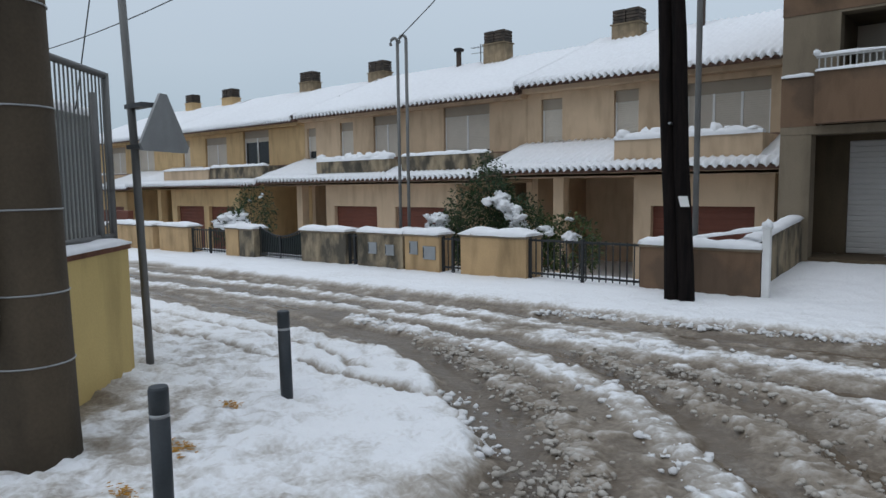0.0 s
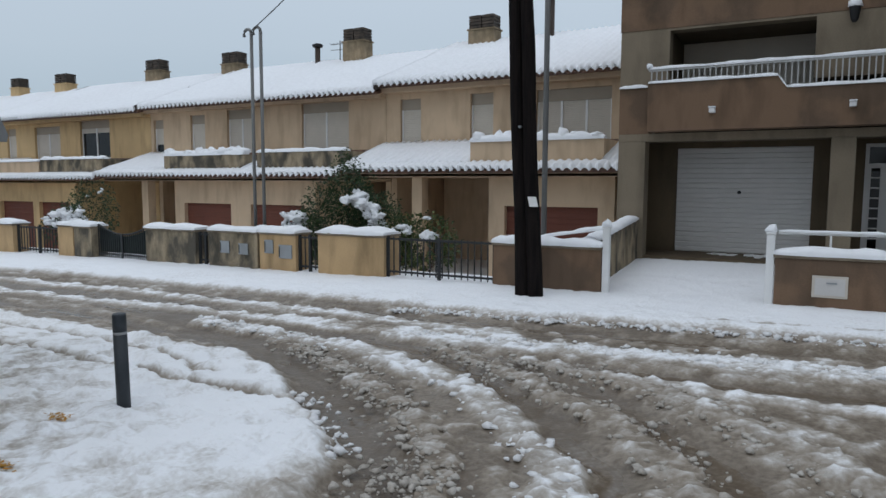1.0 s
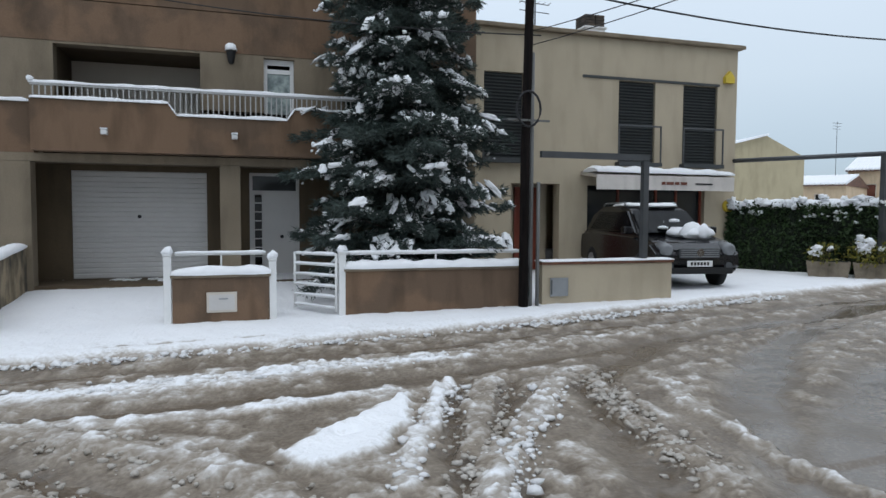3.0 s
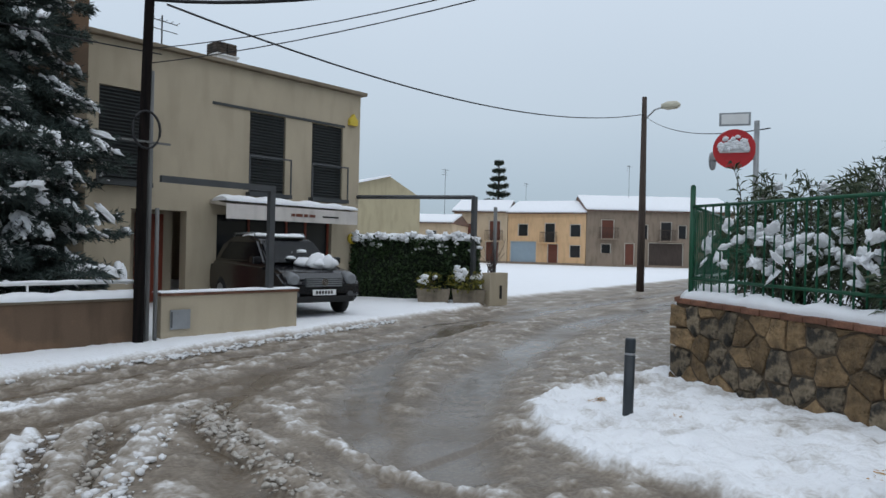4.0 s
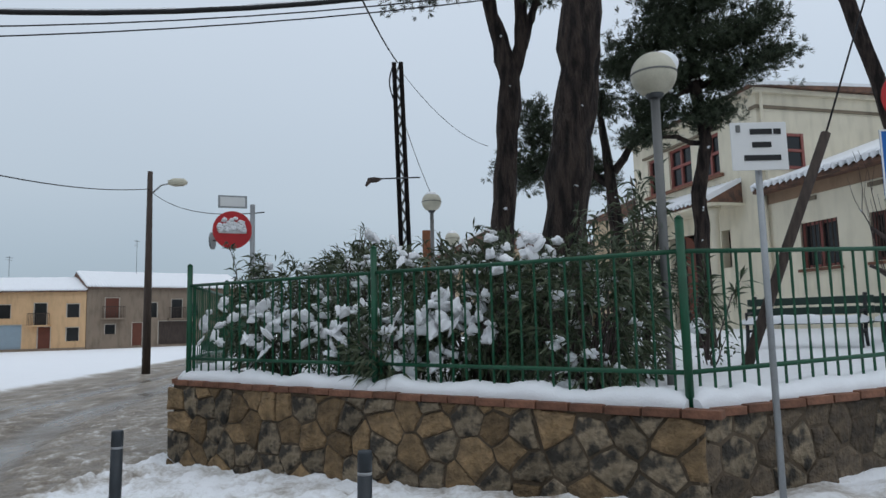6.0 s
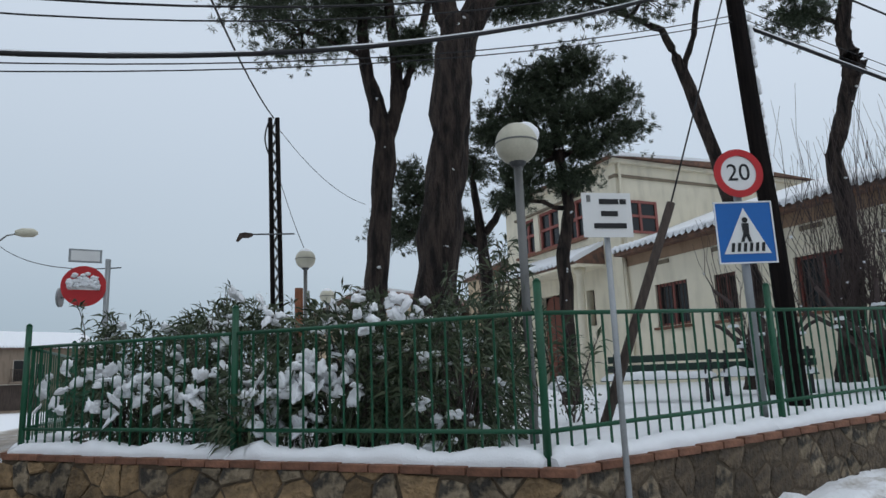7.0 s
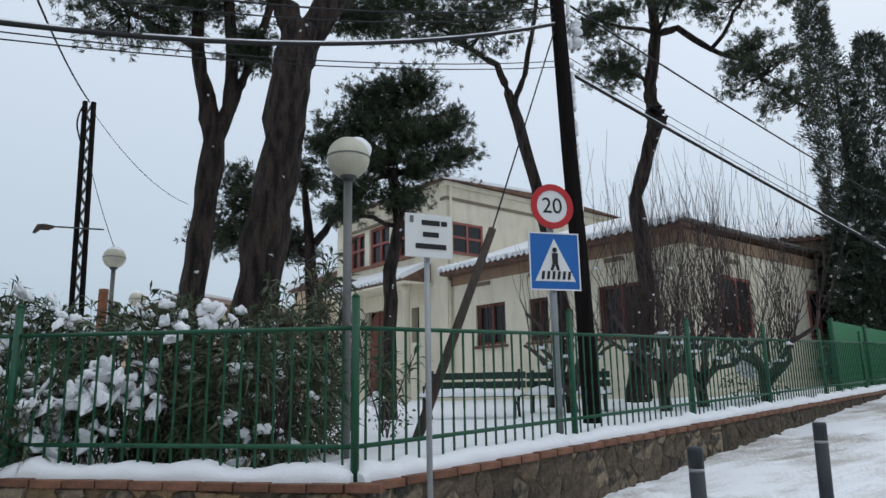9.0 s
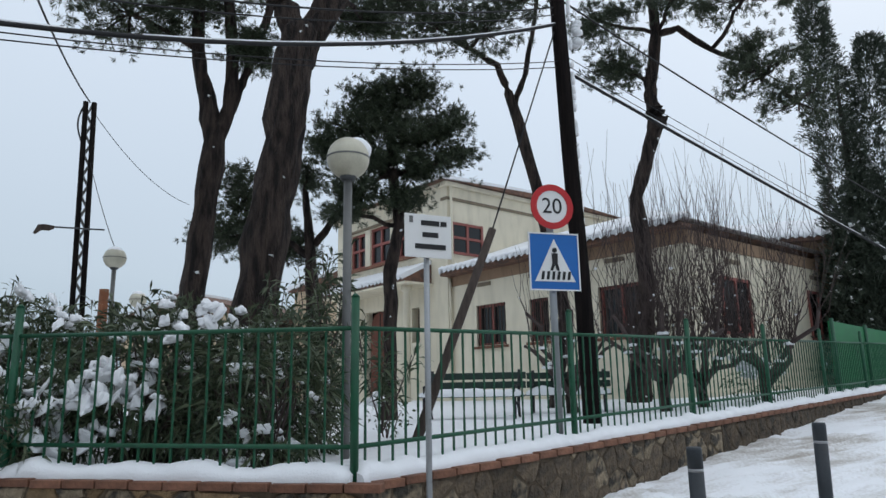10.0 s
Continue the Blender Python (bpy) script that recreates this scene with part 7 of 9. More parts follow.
# parked car far across the square
fc = thing("parked_car", "small dark green car far off with snow on its roof", "car")
cx, cy = far_pt(70.0, 40)
bm = prism(bmesh.new(), [(-1.9, 0.3), (-1.85, 0.8), (-1.2, 0.9), (-0.7, 1.38), (0.7, 1.4), (1.2, 0.9), (1.9, 0.8), (1.95, 0.3)], "y", -0.8, 0.8)
bmesh.ops.bevel(bm, geom=bm.edges[:], offset=0.06, segments=2, affect="EDGES")
bm.transform(pose(cx, cy, 0.2, 0, 0, -20))
part("body", bm, "green_dark", fc)
sn = bmesh.new()
lump(sn, (cx, cy, 1.6), 0.8, 0.7, 0.12, rng)
snow_on("snow on a far car's roof", sn)


# ---- park: stone retaining wall, brick coping, green fence ----
PA, PB, PG, PH = Vector((8.26, 3.50, 0)), Vector((5.28, -1.39, 0)), Vector((12.75, -17.77, 0)), Vector((19.0, 5.9, 0))


def top_z(p):
    """Height of the coping along the wall."""
    return 1.045 + 0.05 * min(1.0, max(0.0, (p.y + 1.39) / 4.89)) + 0.0286 * max(0.0, -(p.y + 1.39))


def foot_z(p):
    return gz(p.x, p.y) + 0.02


pw = thing("park_wall", "retaining wall of rough tan stones with brick coping", "wall", "", "structure")


def wall_core(a, b, out):
    d = (b - a).normalized()
    n = Vector((d.y, -d.x, 0)) * out
    bm = bmesh.new()
    b = b + d * 0.12
    m = max(2, int((b - a).length / 0.8))
    rows_ = []
    for i in range(m + 1):
        p = a.lerp(b, i / m)
        rows_.append([bm.verts.new((*(p + n * k).xy, z)) for k, z in ((0.16, -0.3), (0.16, top_z(p) - 0.07), (-0.22, top_z(p) - 0.07), (-0.22, -0.3))])
    for r0, r1 in zip(rows_, rows_[1:]):
        for k in range(3):
            bm.faces.new((r0[k], r1[k], r1[k + 1], r0[k + 1]))
    bm.faces.new(rows_[0])
    bm.faces.new(list(reversed(rows_[-1])))
    bmesh.ops.recalc_face_normals(bm, faces=bm.faces[:])
    return part("wall_core", bm, "mortar", pw, "dark mortar between the stones")


def wall_dir(a, b, out):
    d = (b - a).normalized()
    return d, Vector((d.y, -d.x, 0)) * out


OUT = {}
for key, a, b in (("ab", PA, PB), ("bg", PB, PG), ("ah", PA, PH)):
    d = (b - a).normalized()
    n = Vector((d.y, -d.x, 0))
    centre = Vector((14, -4, 0))
    OUT[key] = (a, b, 1 if (a + n - centre).length > (a - n - centre).length else -1)
    wall_core(*OUT[key])


def clip_poly(poly, nx, nz, c):
    """Keep the side of a polygon where nx * x + nz * z is at most c."""
    out = []
    for (x0, z0), (x1, z1) in zip(poly, poly[1:] + poly[:1]):
        d0, d1 = nx * x0 + nz * z0 - c, nx * x1 + nz * z1 - c
        if d0 <= 0:
            out.append((x0, z0))
        if (d0 < 0) != (d1 < 0) and d0 != d1:
            f = d0 / (d0 - d1)
            out.append((x0 + (x1 - x0) * f, z0 + (z1 - z0) * f))
    return out


def stones(key, s0, s1, seed, size, mats, joined=False, proud=1.0):
    """Rough irregular blocks fitted to one another on the wall's face, joints between them."""
    a, b, out = OUT[key]
    d, n = wall_dir(a, b, out)
    r = random.Random(seed)
    rows, cols = int(1.7 / (size * 0.8)), int((s1 - s0) / size)
    seeds = {}
    for j in range(rows):
        for i in range(cols):
            seeds[i, j] = (s0 + (i + 0.5 + 0.5 * (j % 2) + r.uniform(-0.42, 0.42)) * size, -0.25 + (j + 0.5 + r.uniform(-0.40, 0.40)) * size * 0.8)
    rest = bmesh.new()
    for (i, j), (cs, cz) in seeds.items():
        p = a + d * cs
        poly = [(cs - size, cz - size), (cs + size, cz - size), (cs + size, cz + size), (cs - size, cz + size)]
        for di in (-2, -1, 0, 1, 2):
            for dj in (-2, -1, 0, 1, 2):
                q = seeds.get((i + di, j + dj))
                if q and (di or dj) and poly:
                    vx, vz = q[0] - cs, q[1] - cz
                    ln = math.hypot(vx, vz)
                    poly = clip_poly(poly, vx / ln, vz / ln, (vx * (q[0] + cs) + vz * (q[1] + cz)) / 2 / ln - r.uniform(0.006, 0.014))
        for side, lim in ((-1, -s0), (1, s1)):
            poly = clip_poly(poly, side, 0, lim) if poly else poly
        poly = clip_poly(poly, 0, 1, top_z(p) - 0.075) if poly else poly
        poly = clip_poly(poly, 0, -1, 0.15 - foot_z(p)) if poly else poly
        if len(poly) < 3:
            continue
        mx, mz = sum(q[0] for q in poly) / len(poly), sum(q[1] for q in poly) / len(poly)
        if max(q[0] for q in poly) - min(q[0] for q in poly) < 0.06 or max(q[1] for q in poly) - min(q[1] for q in poly) < 0.05:
            continue
        fine_poly = []
        for (x0, z0), (x1, z1) in zip(poly, poly[1:] + poly[:1]):
            if math.hypot(x1 - x0, z1 - z0) > 0.02:
                fine_poly.append((x0, z0))
                if math.hypot(x1 - x0, z1 - z0) > 0.13:
                    fine_poly.append(((x0 + x1) / 2 + r.uniform(-0.012, 0.012), (z0 + z1) / 2 + r.uniform(-0.012, 0.012)))
        if len(fine_poly) < 3:
            continue
        bm = rest if joined else bmesh.new()
        place = Matrix.Translation((*(a + d * mx + n * 0.158).xy, mz)) @ Matrix.Rotation(math.atan2(n.x, -n.y), 4, "Z")
        flip = 1 if (Matrix.Rotation(math.atan2(n.x, -n.y), 3, "Z") @ Vector((1, 0, 0))).dot(d) > 0 else -1
        bulge = r.uniform(0.015, 0.045) * proud
        rings = [[], [], []]
        for u, v in fine_poly:
            u, v = (u - mx) * flip, v - mz
            for k, (f, y) in enumerate(((1.0, 0.0), (r.uniform(0.93, 0.98), -bulge * 0.6), (r.uniform(0.70, 0.84), -bulge * r.uniform(0.8, 1.3)))):
                co = Vector((u * f, y, v * f))
                rings[k].append(bm.verts.new(place @ co if joined else co))
        tip = Vector((0.0, -bulge * r.uniform(0.9, 1.4), 0.0))
        mid = bm.verts.new(place @ tip if joined else tip)
        m = len(fine_poly)
        made = []
        for k in range(m):
            q = (k + 1) % m
            made += [bm.faces.new((rings[0][k], rings[0][q], rings[1][q], rings[1][k])), bm.faces.new((rings[1][k], rings[1][q], rings[2][q], rings[2][k])), bm.faces.new((rings[2][k], rings[2][q], mid))]
        if not joined:
            bmesh.ops.recalc_face_normals(bm, faces=made)
            ob = part("stone", bm, r.choice(mats), pw)
            ob.matrix_basis = place
    if joined:
        bmesh.ops.recalc_face_normals(rest, faces=rest.faces[:])
        tagged(part("rubble_face", rest, mats[0], pw), "dark rough rubble of the wall's far stretch", "", "", "stuff")
    else:
        rest.free()


# brick coping, snow, posts and bars
def coping(key, s0, s1, whole=True):
    a, b, out = OUT[key]
    d, n = wall_dir(a, b, out)
    me = mesh_of("brick", B(-0.128, 0.128, -0.06, 0.06, -0.035, 0.022, 0.006), "brick")
    s = s0
    while s < s1:
        p = a + d * (s + 0.135)
        ob = new("brick", me)
        ob.parent = pw
        q = p + n * 0.14
        ob.matrix_basis = Matrix.Translation((q.x, q.y, top_z(p) - 0.036 + random.uniform(-0.004, 0.004))) @ Matrix.Rotation(math.atan2(d.y, d.x) + random.uniform(-0.02, 0.02), 4, "Z")
        s += 0.272
    sn = bmesh.new()
    L = (b - a).length
    m = max(1, int(L / 2.5))
    for i in range(m):
        p, q = a.lerp(b, i / m), a.lerp(b, (i + 1) / m)
        p1, q1 = p - n * 0.03, q - n * 0.03
        snowbar(sn, (p1.x, p1.y, top_z(p) - 0.02), (q1.x, q1.y, top_z(q) - 0.02), 0.24, 0.11, rng, 0.03, 0.06)
    snow_on("ragged strip of snow along the coping under the fence", sn, "snow on the park wall")


gf = thing("park_fence", "green painted iron park fence with square bars", "fence")


def fence_run(key, posts, s_end, pitch=0.135, twist=True):
    a, b, out = OUT[key]
    d, n = wall_dir(a, b, out)
    yaw = math.atan2(d.y, d.x)
    for s in posts:
        p = a + d * s
        z = top_z(p)
        part("post", tube(bmesh.new(), [(p.x, p.y, z - 0.2), (p.x, p.y, z + 1.31)], 0.032, 10), "fence_green", gf)
        part("post_cap", tube(bmesh.new(), [(p.x, p.y, z + 1.31), (p.x, p.y, z + 1.335)], [0.034, 0.012], 10), "fence_green", gf)
    bounds = sorted({0.0, *posts, s_end})
    for s0, s1 in zip(bounds, bounds[1:]):
        p, q = a + d * s0, a + d * s1
        for h in (0.22, 1.075):
            part("rail", tube(bmesh.new(), [(p.x, p.y, top_z(p) + h), (q.x, q.y, top_z(q) + h)], 0.019, 6), "fence_green", gf)
    bm = bmesh.new()
    prev = None
    for i in range(15):
        z, turn = 0.02 + 1.06 * i / 14, (math.pi / 2) * max(0, min(6, i - 4)) * 0.5 if twist else 0.0
        ring4 = [bm.verts.new((0.0105 * math.cos(turn + math.pi / 4 + k * math.pi / 2), 0.0105 * math.sin(turn + math.pi / 4 + k * math.pi / 2), z)) for k in range(4)]
        if prev:
            for k in range(4):
                bm.faces.new((prev[k], prev[(k + 1) % 4], ring4[(k + 1) % 4], ring4[k]))
        prev = ring4
    me = mesh_of("bar", bm, "fence_green")
    s = 0.1
    while s < s_end:
        p = a + d * s
        o = new("bar", me)
        o.parent = gf
        o.matrix_basis = Matrix.Translation((p.x, p.y, top_z(p))) @ Matrix.Rotation(yaw, 4, "Z")
        s += pitch


fence_run("ab", [0.0, 2.86, 5.727], 5.727)
fence_run("bg", [2.83, 5.6, 8.4, 11.4, 14.4], 17.4)
fence_run("ah", [2.9, 5.8, 8.7], 10.5)

# raised park ground under snow
xs, ys = np.arange(4.6, 60, 0.32), np.arange(-40, 9, 0.32)
X, Y = np.meshgrid(xs, ys)
pz = 1.02 + 0.06 * (vnoise(X * 0.9, Y * 0.9, 41) - 0.4) + 0.04 * (vnoise(X * 3, Y * 3, 42) - 0.5) + 0.030 * np.clip(-Y - 1.4, 0, 20)
poly = [(8.25, 3.4), (5.36, -1.36), (10.75, -13.2), (14, -24), (60, -30), (60, 8.0), (19.1, 5.75)]
ins = inside(X, Y, poly)
idx = np.arange(X.size).reshape(X.shape)
cell = ins[:-1, :-1] & ins[1:, :-1] & ins[1:, 1:] & ins[:-1, 1:]
quads = np.stack([idx[:-1, :-1], idx[:-1, 1:], idx[1:, 1:], idx[1:, :-1]], -1)[cell]
tagged(arrays("park_ground", np.stack([X, Y, pz], -1).reshape(-1, 3), quads, "snow", smooth=True), "deep even snow over the raised park ground", "ground", "", "structure")


# ---- school building behind the park ----
def school():
    hs = thing("school", "cream two-storey building with red window frames and snowy tiled wing", "building", "", "", Matrix.Translation((21.65, -8.7, 0)) @ Matrix(((-0.951, 0.309, 0, 0), (-0.309, -0.951, 0, 0), (0, 0, 1, 0), (0, 0, 0, 1))))
    # local x runs to the right along the front, local y away from the viewer
    z0 = 1.0
    w_up = [(-6.3, -5.2, 6.45, 7.9), (-4.85, -3.45, 6.45, 7.95), (-2.95, -1.9, 6.45, 7.9)]
    low = [(-5.1, -3.4, z0, 4.6), (-2.08, -1.62, 3.25, 4.5)]
    part("front_wall", wall_panel(bmesh.new(), -7.35, 0, z0 - 0.5, 8.6, 0, 0.3, w_up + low), "plaster_cream", hs)
    part("side_wall", B(-0.3, 0, 0.303, 10.0, z0 - 0.5, 8.6), "plaster_cream", hs)
    part("left_wall", B(-7.35, -7.05, 0.303, 10.0, z0 - 0.5, 8.6), "plaster_cream", hs)
    part("back_wall", B(-7.04, -0.31, 9.7, 10.0, z0 - 0.5, 8.6), "plaster_cream", hs)
    part("cornice", B(-7.5, 0.15, -0.15, 10.1, 8.603, 8.76, 0.03), "plaster_cream", hs)
    part("string_course", B(-0.29, 0.05, -0.05, 10.0, 8.12, 8.22), "plaster_grey", hs)
    part("roof", prism(bmesh.new(), [(-0.4, 8.77), (5.0, 9.0), (10.4, 8.77)], "x", -7.6, 0.3), "tile", hs)
    # dark sheet: shade of the rooms put into its colour
    part("dark_room", B(-6.9, -0.4, 1.0, 1.1, z0, 8.4), "room_shade", hs)
    for a, b, c, d in w_up:
        w = part("window", B(a, b, 0.16, 0.18, c, d), "glass_dark", hs)
        fr = bmesh.new()
        for x in (a, (a + b) / 2 - 0.05, b - 0.1):
            box(fr, x, x + 0.1, 0.08, 0.155, c, d)
        for z in (c, (c + d) / 2, d - 0.1):
            box(fr, a + 0.1, b - 0.1, 0.085, 0.15, z, z + 0.1)
        part("frame", fr, "frame_red", w, "red-brown wooden window frame")
    part("lintel", B(-6.5, -1.7, -0.12, -0.003, 7.97, 8.05), "plaster_grey", hs)
    part("sill", B(-6.5, -1.7, -0.12, -0.003, 6.33, 6.43), "brick", hs)
    # side window over the wing
    sw = part("window", B(-0.001, 0.02, 0.25, 1.55, 6.25, 7.3), "glass_dark", hs)
    fr = bmesh.new()
    for y in (0.15, 0.85, 1.55):
        box(fr, 0.021, 0.06, y, y + 0.1, 6.2, 7.35)
    for z in (6.2, 6.75, 7.25):
        box(fr, 0.022, 0.055, 0.15, 1.65, z, z + 0.09)
    part("frame", fr, "frame_red", sw, "red-brown wooden window frame")
    # arched door, porch
    dr = part("arched_door", prism(bmesh.new(), [(-4.9, z0), (-3.6, z0), (-3.6, 3.9)] + [(-4.25 + 0.65 * math.cos(t), 3.9 + 0.7 * math.sin(t)) for t in (0.5, 1.0, 1.57, 2.1, 2.6)] + [(-4.9, 3.9)], "y", 0.1, 0.15), "garage_brown", hs, "brown arched wooden door")
    part("leaf_line", B(-4.27, -4.23, 0.08, 0.099, z0, 4.5), "black", dr)
    for x in (-5.6, -1.3):
        part("porch_column", tube(bmesh.new(), [(x, -0.8, z0 - 0.2), (x, -0.8, 4.95), (x, -0.8, 5.0), (x, -0.8, 5.17)], [0.14, 0.13, 0.2, 0.2], 12), "plaster_cream", hs)
    part("porch_roof", prism(bmesh.new(), [(-1.2, 5.25), (-1.2, 5.34), (-0.003, 5.95), (-0.003, 5.25)], "x", -6.4, -0.9), "tile", hs)
    part("porch_eave", B(-6.5, -0.8, -1.25, -0.003, 5.172, 5.247), "plaster_cream", hs)
    # single-storey wing
    wins = [(1.29, 2.63, 2.95, 4.25), (3.65, 4.4, 2.95, 4.2), (6.2, 7.6, 2.9, 4.25)]
    part("wing_wall", wall_panel(bmesh.new(), 0.003, 8.9, z0 - 0.5, 5.35, 0.1, 0.3, wins), "plaster_cream", hs)
    part("wing_end", B(8.6, 8.9, 0.403, 9, z0 - 0.5, 5.35), "plaster_cream", hs)
    part("eave_band", B(0.003, 8.93, 0.06, 0.097, 5.02, 5.35), "terracotta_wall", hs, "weathered terracotta band under the eave")
    part("eave_band", B(8.903, 8.94, 0.1, 9, 5.02, 5.35), "terracotta_wall", hs, "weathered terracotta band under the eave")
    for ya in (1.6, 6.6):
        ew = part("window", B(8.903, 8.92, ya, ya + 1.3, 2.9, 4.25), "glass_dark", hs)
        fr = bmesh.new()
        for y in (ya - 0.08, ya + 0.61, ya + 1.3):
            box(fr, 8.921, 8.96, y, y + 0.08, 2.85, 4.3)
        for z in (2.85, 4.25):
            box(fr, 8.922, 8.955, ya - 0.08, ya + 1.38, z, z + 0.08)
        part("frame", fr, "frame_red", ew, "red-brown wooden window frame")
        part("vent", B(8.903, 8.94, ya + 0.3, ya + 1.0, 4.70, 4.82), "plaster_grey", hs)
    # the wing's indoor shade, likewise a near-black sheet
    part("wing_dark", B(0.3, 8.5, 1.2, 1.3, z0, 5.2), "room_shade", hs)
    for a, b, c, d in wins:
        w = part("window", B(a, b, 0.28, 0.30, c, d), "glass_dark", hs)
        fr = bmesh.new()
        for x in (a, (a + b) / 2 - 0.04, b - 0.08):
            box(fr, x, x + 0.08, 0.2, 0.275, c, d)
        for z in (c, d - 0.08):
            box(fr, a + 0.08, b - 0.08, 0.205, 0.27, z, z + 0.08)
        part("frame", fr, "frame_red", w, "red-brown wooden window frame")
        gr = bmesh.new()
        for i in range(9):
            x = a + 0.06 + (b - a - 0.12) * i / 8
            box(gr, x - 0.012, x + 0.012, 0.12, 0.145, c, d)
        part("grille", gr, "wood_weathered", w)
        part("sill", B(a - 0.1, b + 0.1, 0.0, 0.097, c - 0.1, c - 0.02), "brick", w)
    for x in (1.7, 4.0, 6.8):
        part("vent", B(x - 0.3, x + 0.3, 0.06, 0.097, 4.85, 4.97), "plaster_grey", hs)
    part("wing_eave", B(0.003, 9.1, -0.35, 0.097, 5.353, 5.45), "tile", hs)
    def hip(lift, grow):
        bm = bmesh.new()
        v = [bm.verts.new(q) for q in ((0.003, -0.4 - grow, 5.46 + lift), (9.1 + grow, -0.4 - grow, 5.46 + lift), (9.1 + grow, 9.4, 5.46 + lift), (0.003, 9.4, 5.46 + lift), (0.003, 4.6, 7.2 + lift), (5.2, 4.6, 7.2 + lift))]
        for f in ((0, 1, 5, 4), (1, 2, 5), (2, 3, 4, 5), (3, 0, 4), (3, 2, 1, 0)):
            bm.faces.new([v[k] for k in f])
        return bm

    part("wing_roof", hip(0, 0), "tile", hs)
    part("drainpipe", tube(bmesh.new(), [(0.12, 0.0, 1.0), (0.12, 0.0, 5.3)], 0.05, 8), "plaster_cream", hs)
    part("drainpipe", tube(bmesh.new(), [(0.1, 0.12, 5.6), (0.1, 0.12, 8.6)], 0.05, 8), "plaster_cream", hs)
    m = hs.matrix_basis
    sn = bmesh.new()
    cap = hip(0.12, 0.03)
    tmpm = bpy.data.meshes.new("tmp")
    cap.to_mesh(tmpm)
    cap.free()
    sn.from_mesh(tmpm)
    bpy.data.meshes.remove(tmpm)
    roof_snow(sn, 0.1, 9.1, -0.42, 0.1, 5.47, 5.64, 0.14, 0.24, rng)
    roof_snow(sn, -7.6, 0.3, -0.42, 5.0, 8.79, 9.02, 0.06, 0.24, rng)
    roof_snow(sn, -6.4, -0.9, -1.25, 0.0, 5.35, 5.96, 0.13, 0.24, rng)
    sn.transform(m)
    snow_on("thick snow on the school's tiled roofs", sn, "snow on the school roofs")
    return hs


school()
far_house((17.6, -16.2), (14.2, -20.6), 7, 5.0, 6.3, "terracotta_wall", [(0.15, 0.38, 1.9, 3.3, W1), (0.6, 0.85, 1.9, 3.3, W1)], "low brownish outbuilding behind the bare trees", 1.0)
# far roofs seen past the park
for a, b, e, rdg in (((40, 2.5), (46, -3.5), 4.6, 5.8), ((34, -5.5), (38, -11), 5.6, 6.6)):
    far_house(b, a, 8, e, rdg, "beige_wall", [(0.2, 0.35, 2.6, 3.8, W1), (0.6, 0.75, 2.6, 3.8, W1)], "pale village house beyond the park", 0.8)


# ---- pines of the park ----
G0 = 1.0
pine("tall dark pine with a forked trunk in the snowy park",
     [[(12.3, -0.25, G0, 0.24), (12.3, -0.31, 2.62, 0.21), (12.3, -0.43, 4.14, 0.20), (12.3, -0.58, 5.97, 0.20), (12.3, -0.41, 6.8, 0.14), (12.3, -0.23, 7.64, 0.11), (12.3, -0.2, 9.6, 0.08)],
      [(12.3, -0.6, 5.9, 0.14), (12.28, -0.8, 6.64, 0.12), (12.28, -0.83, 7.62, 0.11), (12.29, -0.66, 9.6, 0.08)],
      [(12.28, -0.75, 6.3, 0.09), (12.26, -1.1, 7.4, 0.08), (12.24, -1.38, 8.4, 0.07), (12.24, -1.6, 9.6, 0.05)]],
     [(12.3, 0.9, 8.2, 1.35, 0.5), (12.4, 0.0, 8.75, 1.0, 0.5), (12.2, -1.15, 7.8, 0.42, 0.4), (12.4, -0.6, 9.6, 1.8, 0.6), (12.4, 1.8, 9.0, 1.0, 0.5)], 21)
pine("massive old pine with dark furrowed bark in the park",
     [[(9.78, -1.05, G0, 0.36), (9.76, -1.12, 2.65, 0.30), (9.74, -1.24, 3.91, 0.29), (9.72, -1.42, 5.16, 0.28), (9.70, -1.52, 6.3, 0.28), (9.68, -1.65, 6.95, 0.27)],
      [(9.7, -1.6, 6.8, 0.2), (9.74, -1.32, 7.4, 0.18), (9.8, -1.0, 9.0, 0.13)],
      [(9.68, -1.7, 6.8, 0.22), (9.6, -2.09, 7.46, 0.19), (9.5, -2.7, 9.0, 0.14)]],
     [(10.9, -2.9, 8.0, 0.55, 0.3), (9.8, -0.8, 9.4, 1.4, 0.5), (9.6, -2.9, 9.4, 1.4, 0.5)], 22)
pine("slender pine with snow in its layered crown",
     [[(12.74, -3.9, G0, 0.16), (12.74, -3.93, 2.69, 0.13), (12.74, -3.93, 3.89, 0.12), (12.68, -4.1, 4.78, 0.11), (12.72, -3.99, 5.82, 0.10), (12.74, -3.94, 6.9, 0.07)]],
     [(12.74, -4.3, 7.6, 0.75, 0.42), (12.74, -3.6, 7.35, 0.7, 0.4), (12.86, -3.2, 6.75, 0.8, 0.34), (12.48, -4.9, 6.85, 0.7, 0.38), (12.6, -4.2, 6.6, 0.9, 0.35), (12.9, -2.75, 6.3, 0.5, 0.26), (12.5, -5.15, 6.25, 0.55, 0.26), (12.7, -3.5, 6.1, 0.6, 0.3), (12.6, -4.5, 6.0, 0.6, 0.26), (12.8, -3.2, 5.45, 0.55, 0.26), (12.6, -4.25, 5.3, 0.4, 0.2), (12.8, -3.0, 5.0, 0.35, 0.2)], 23, 46)
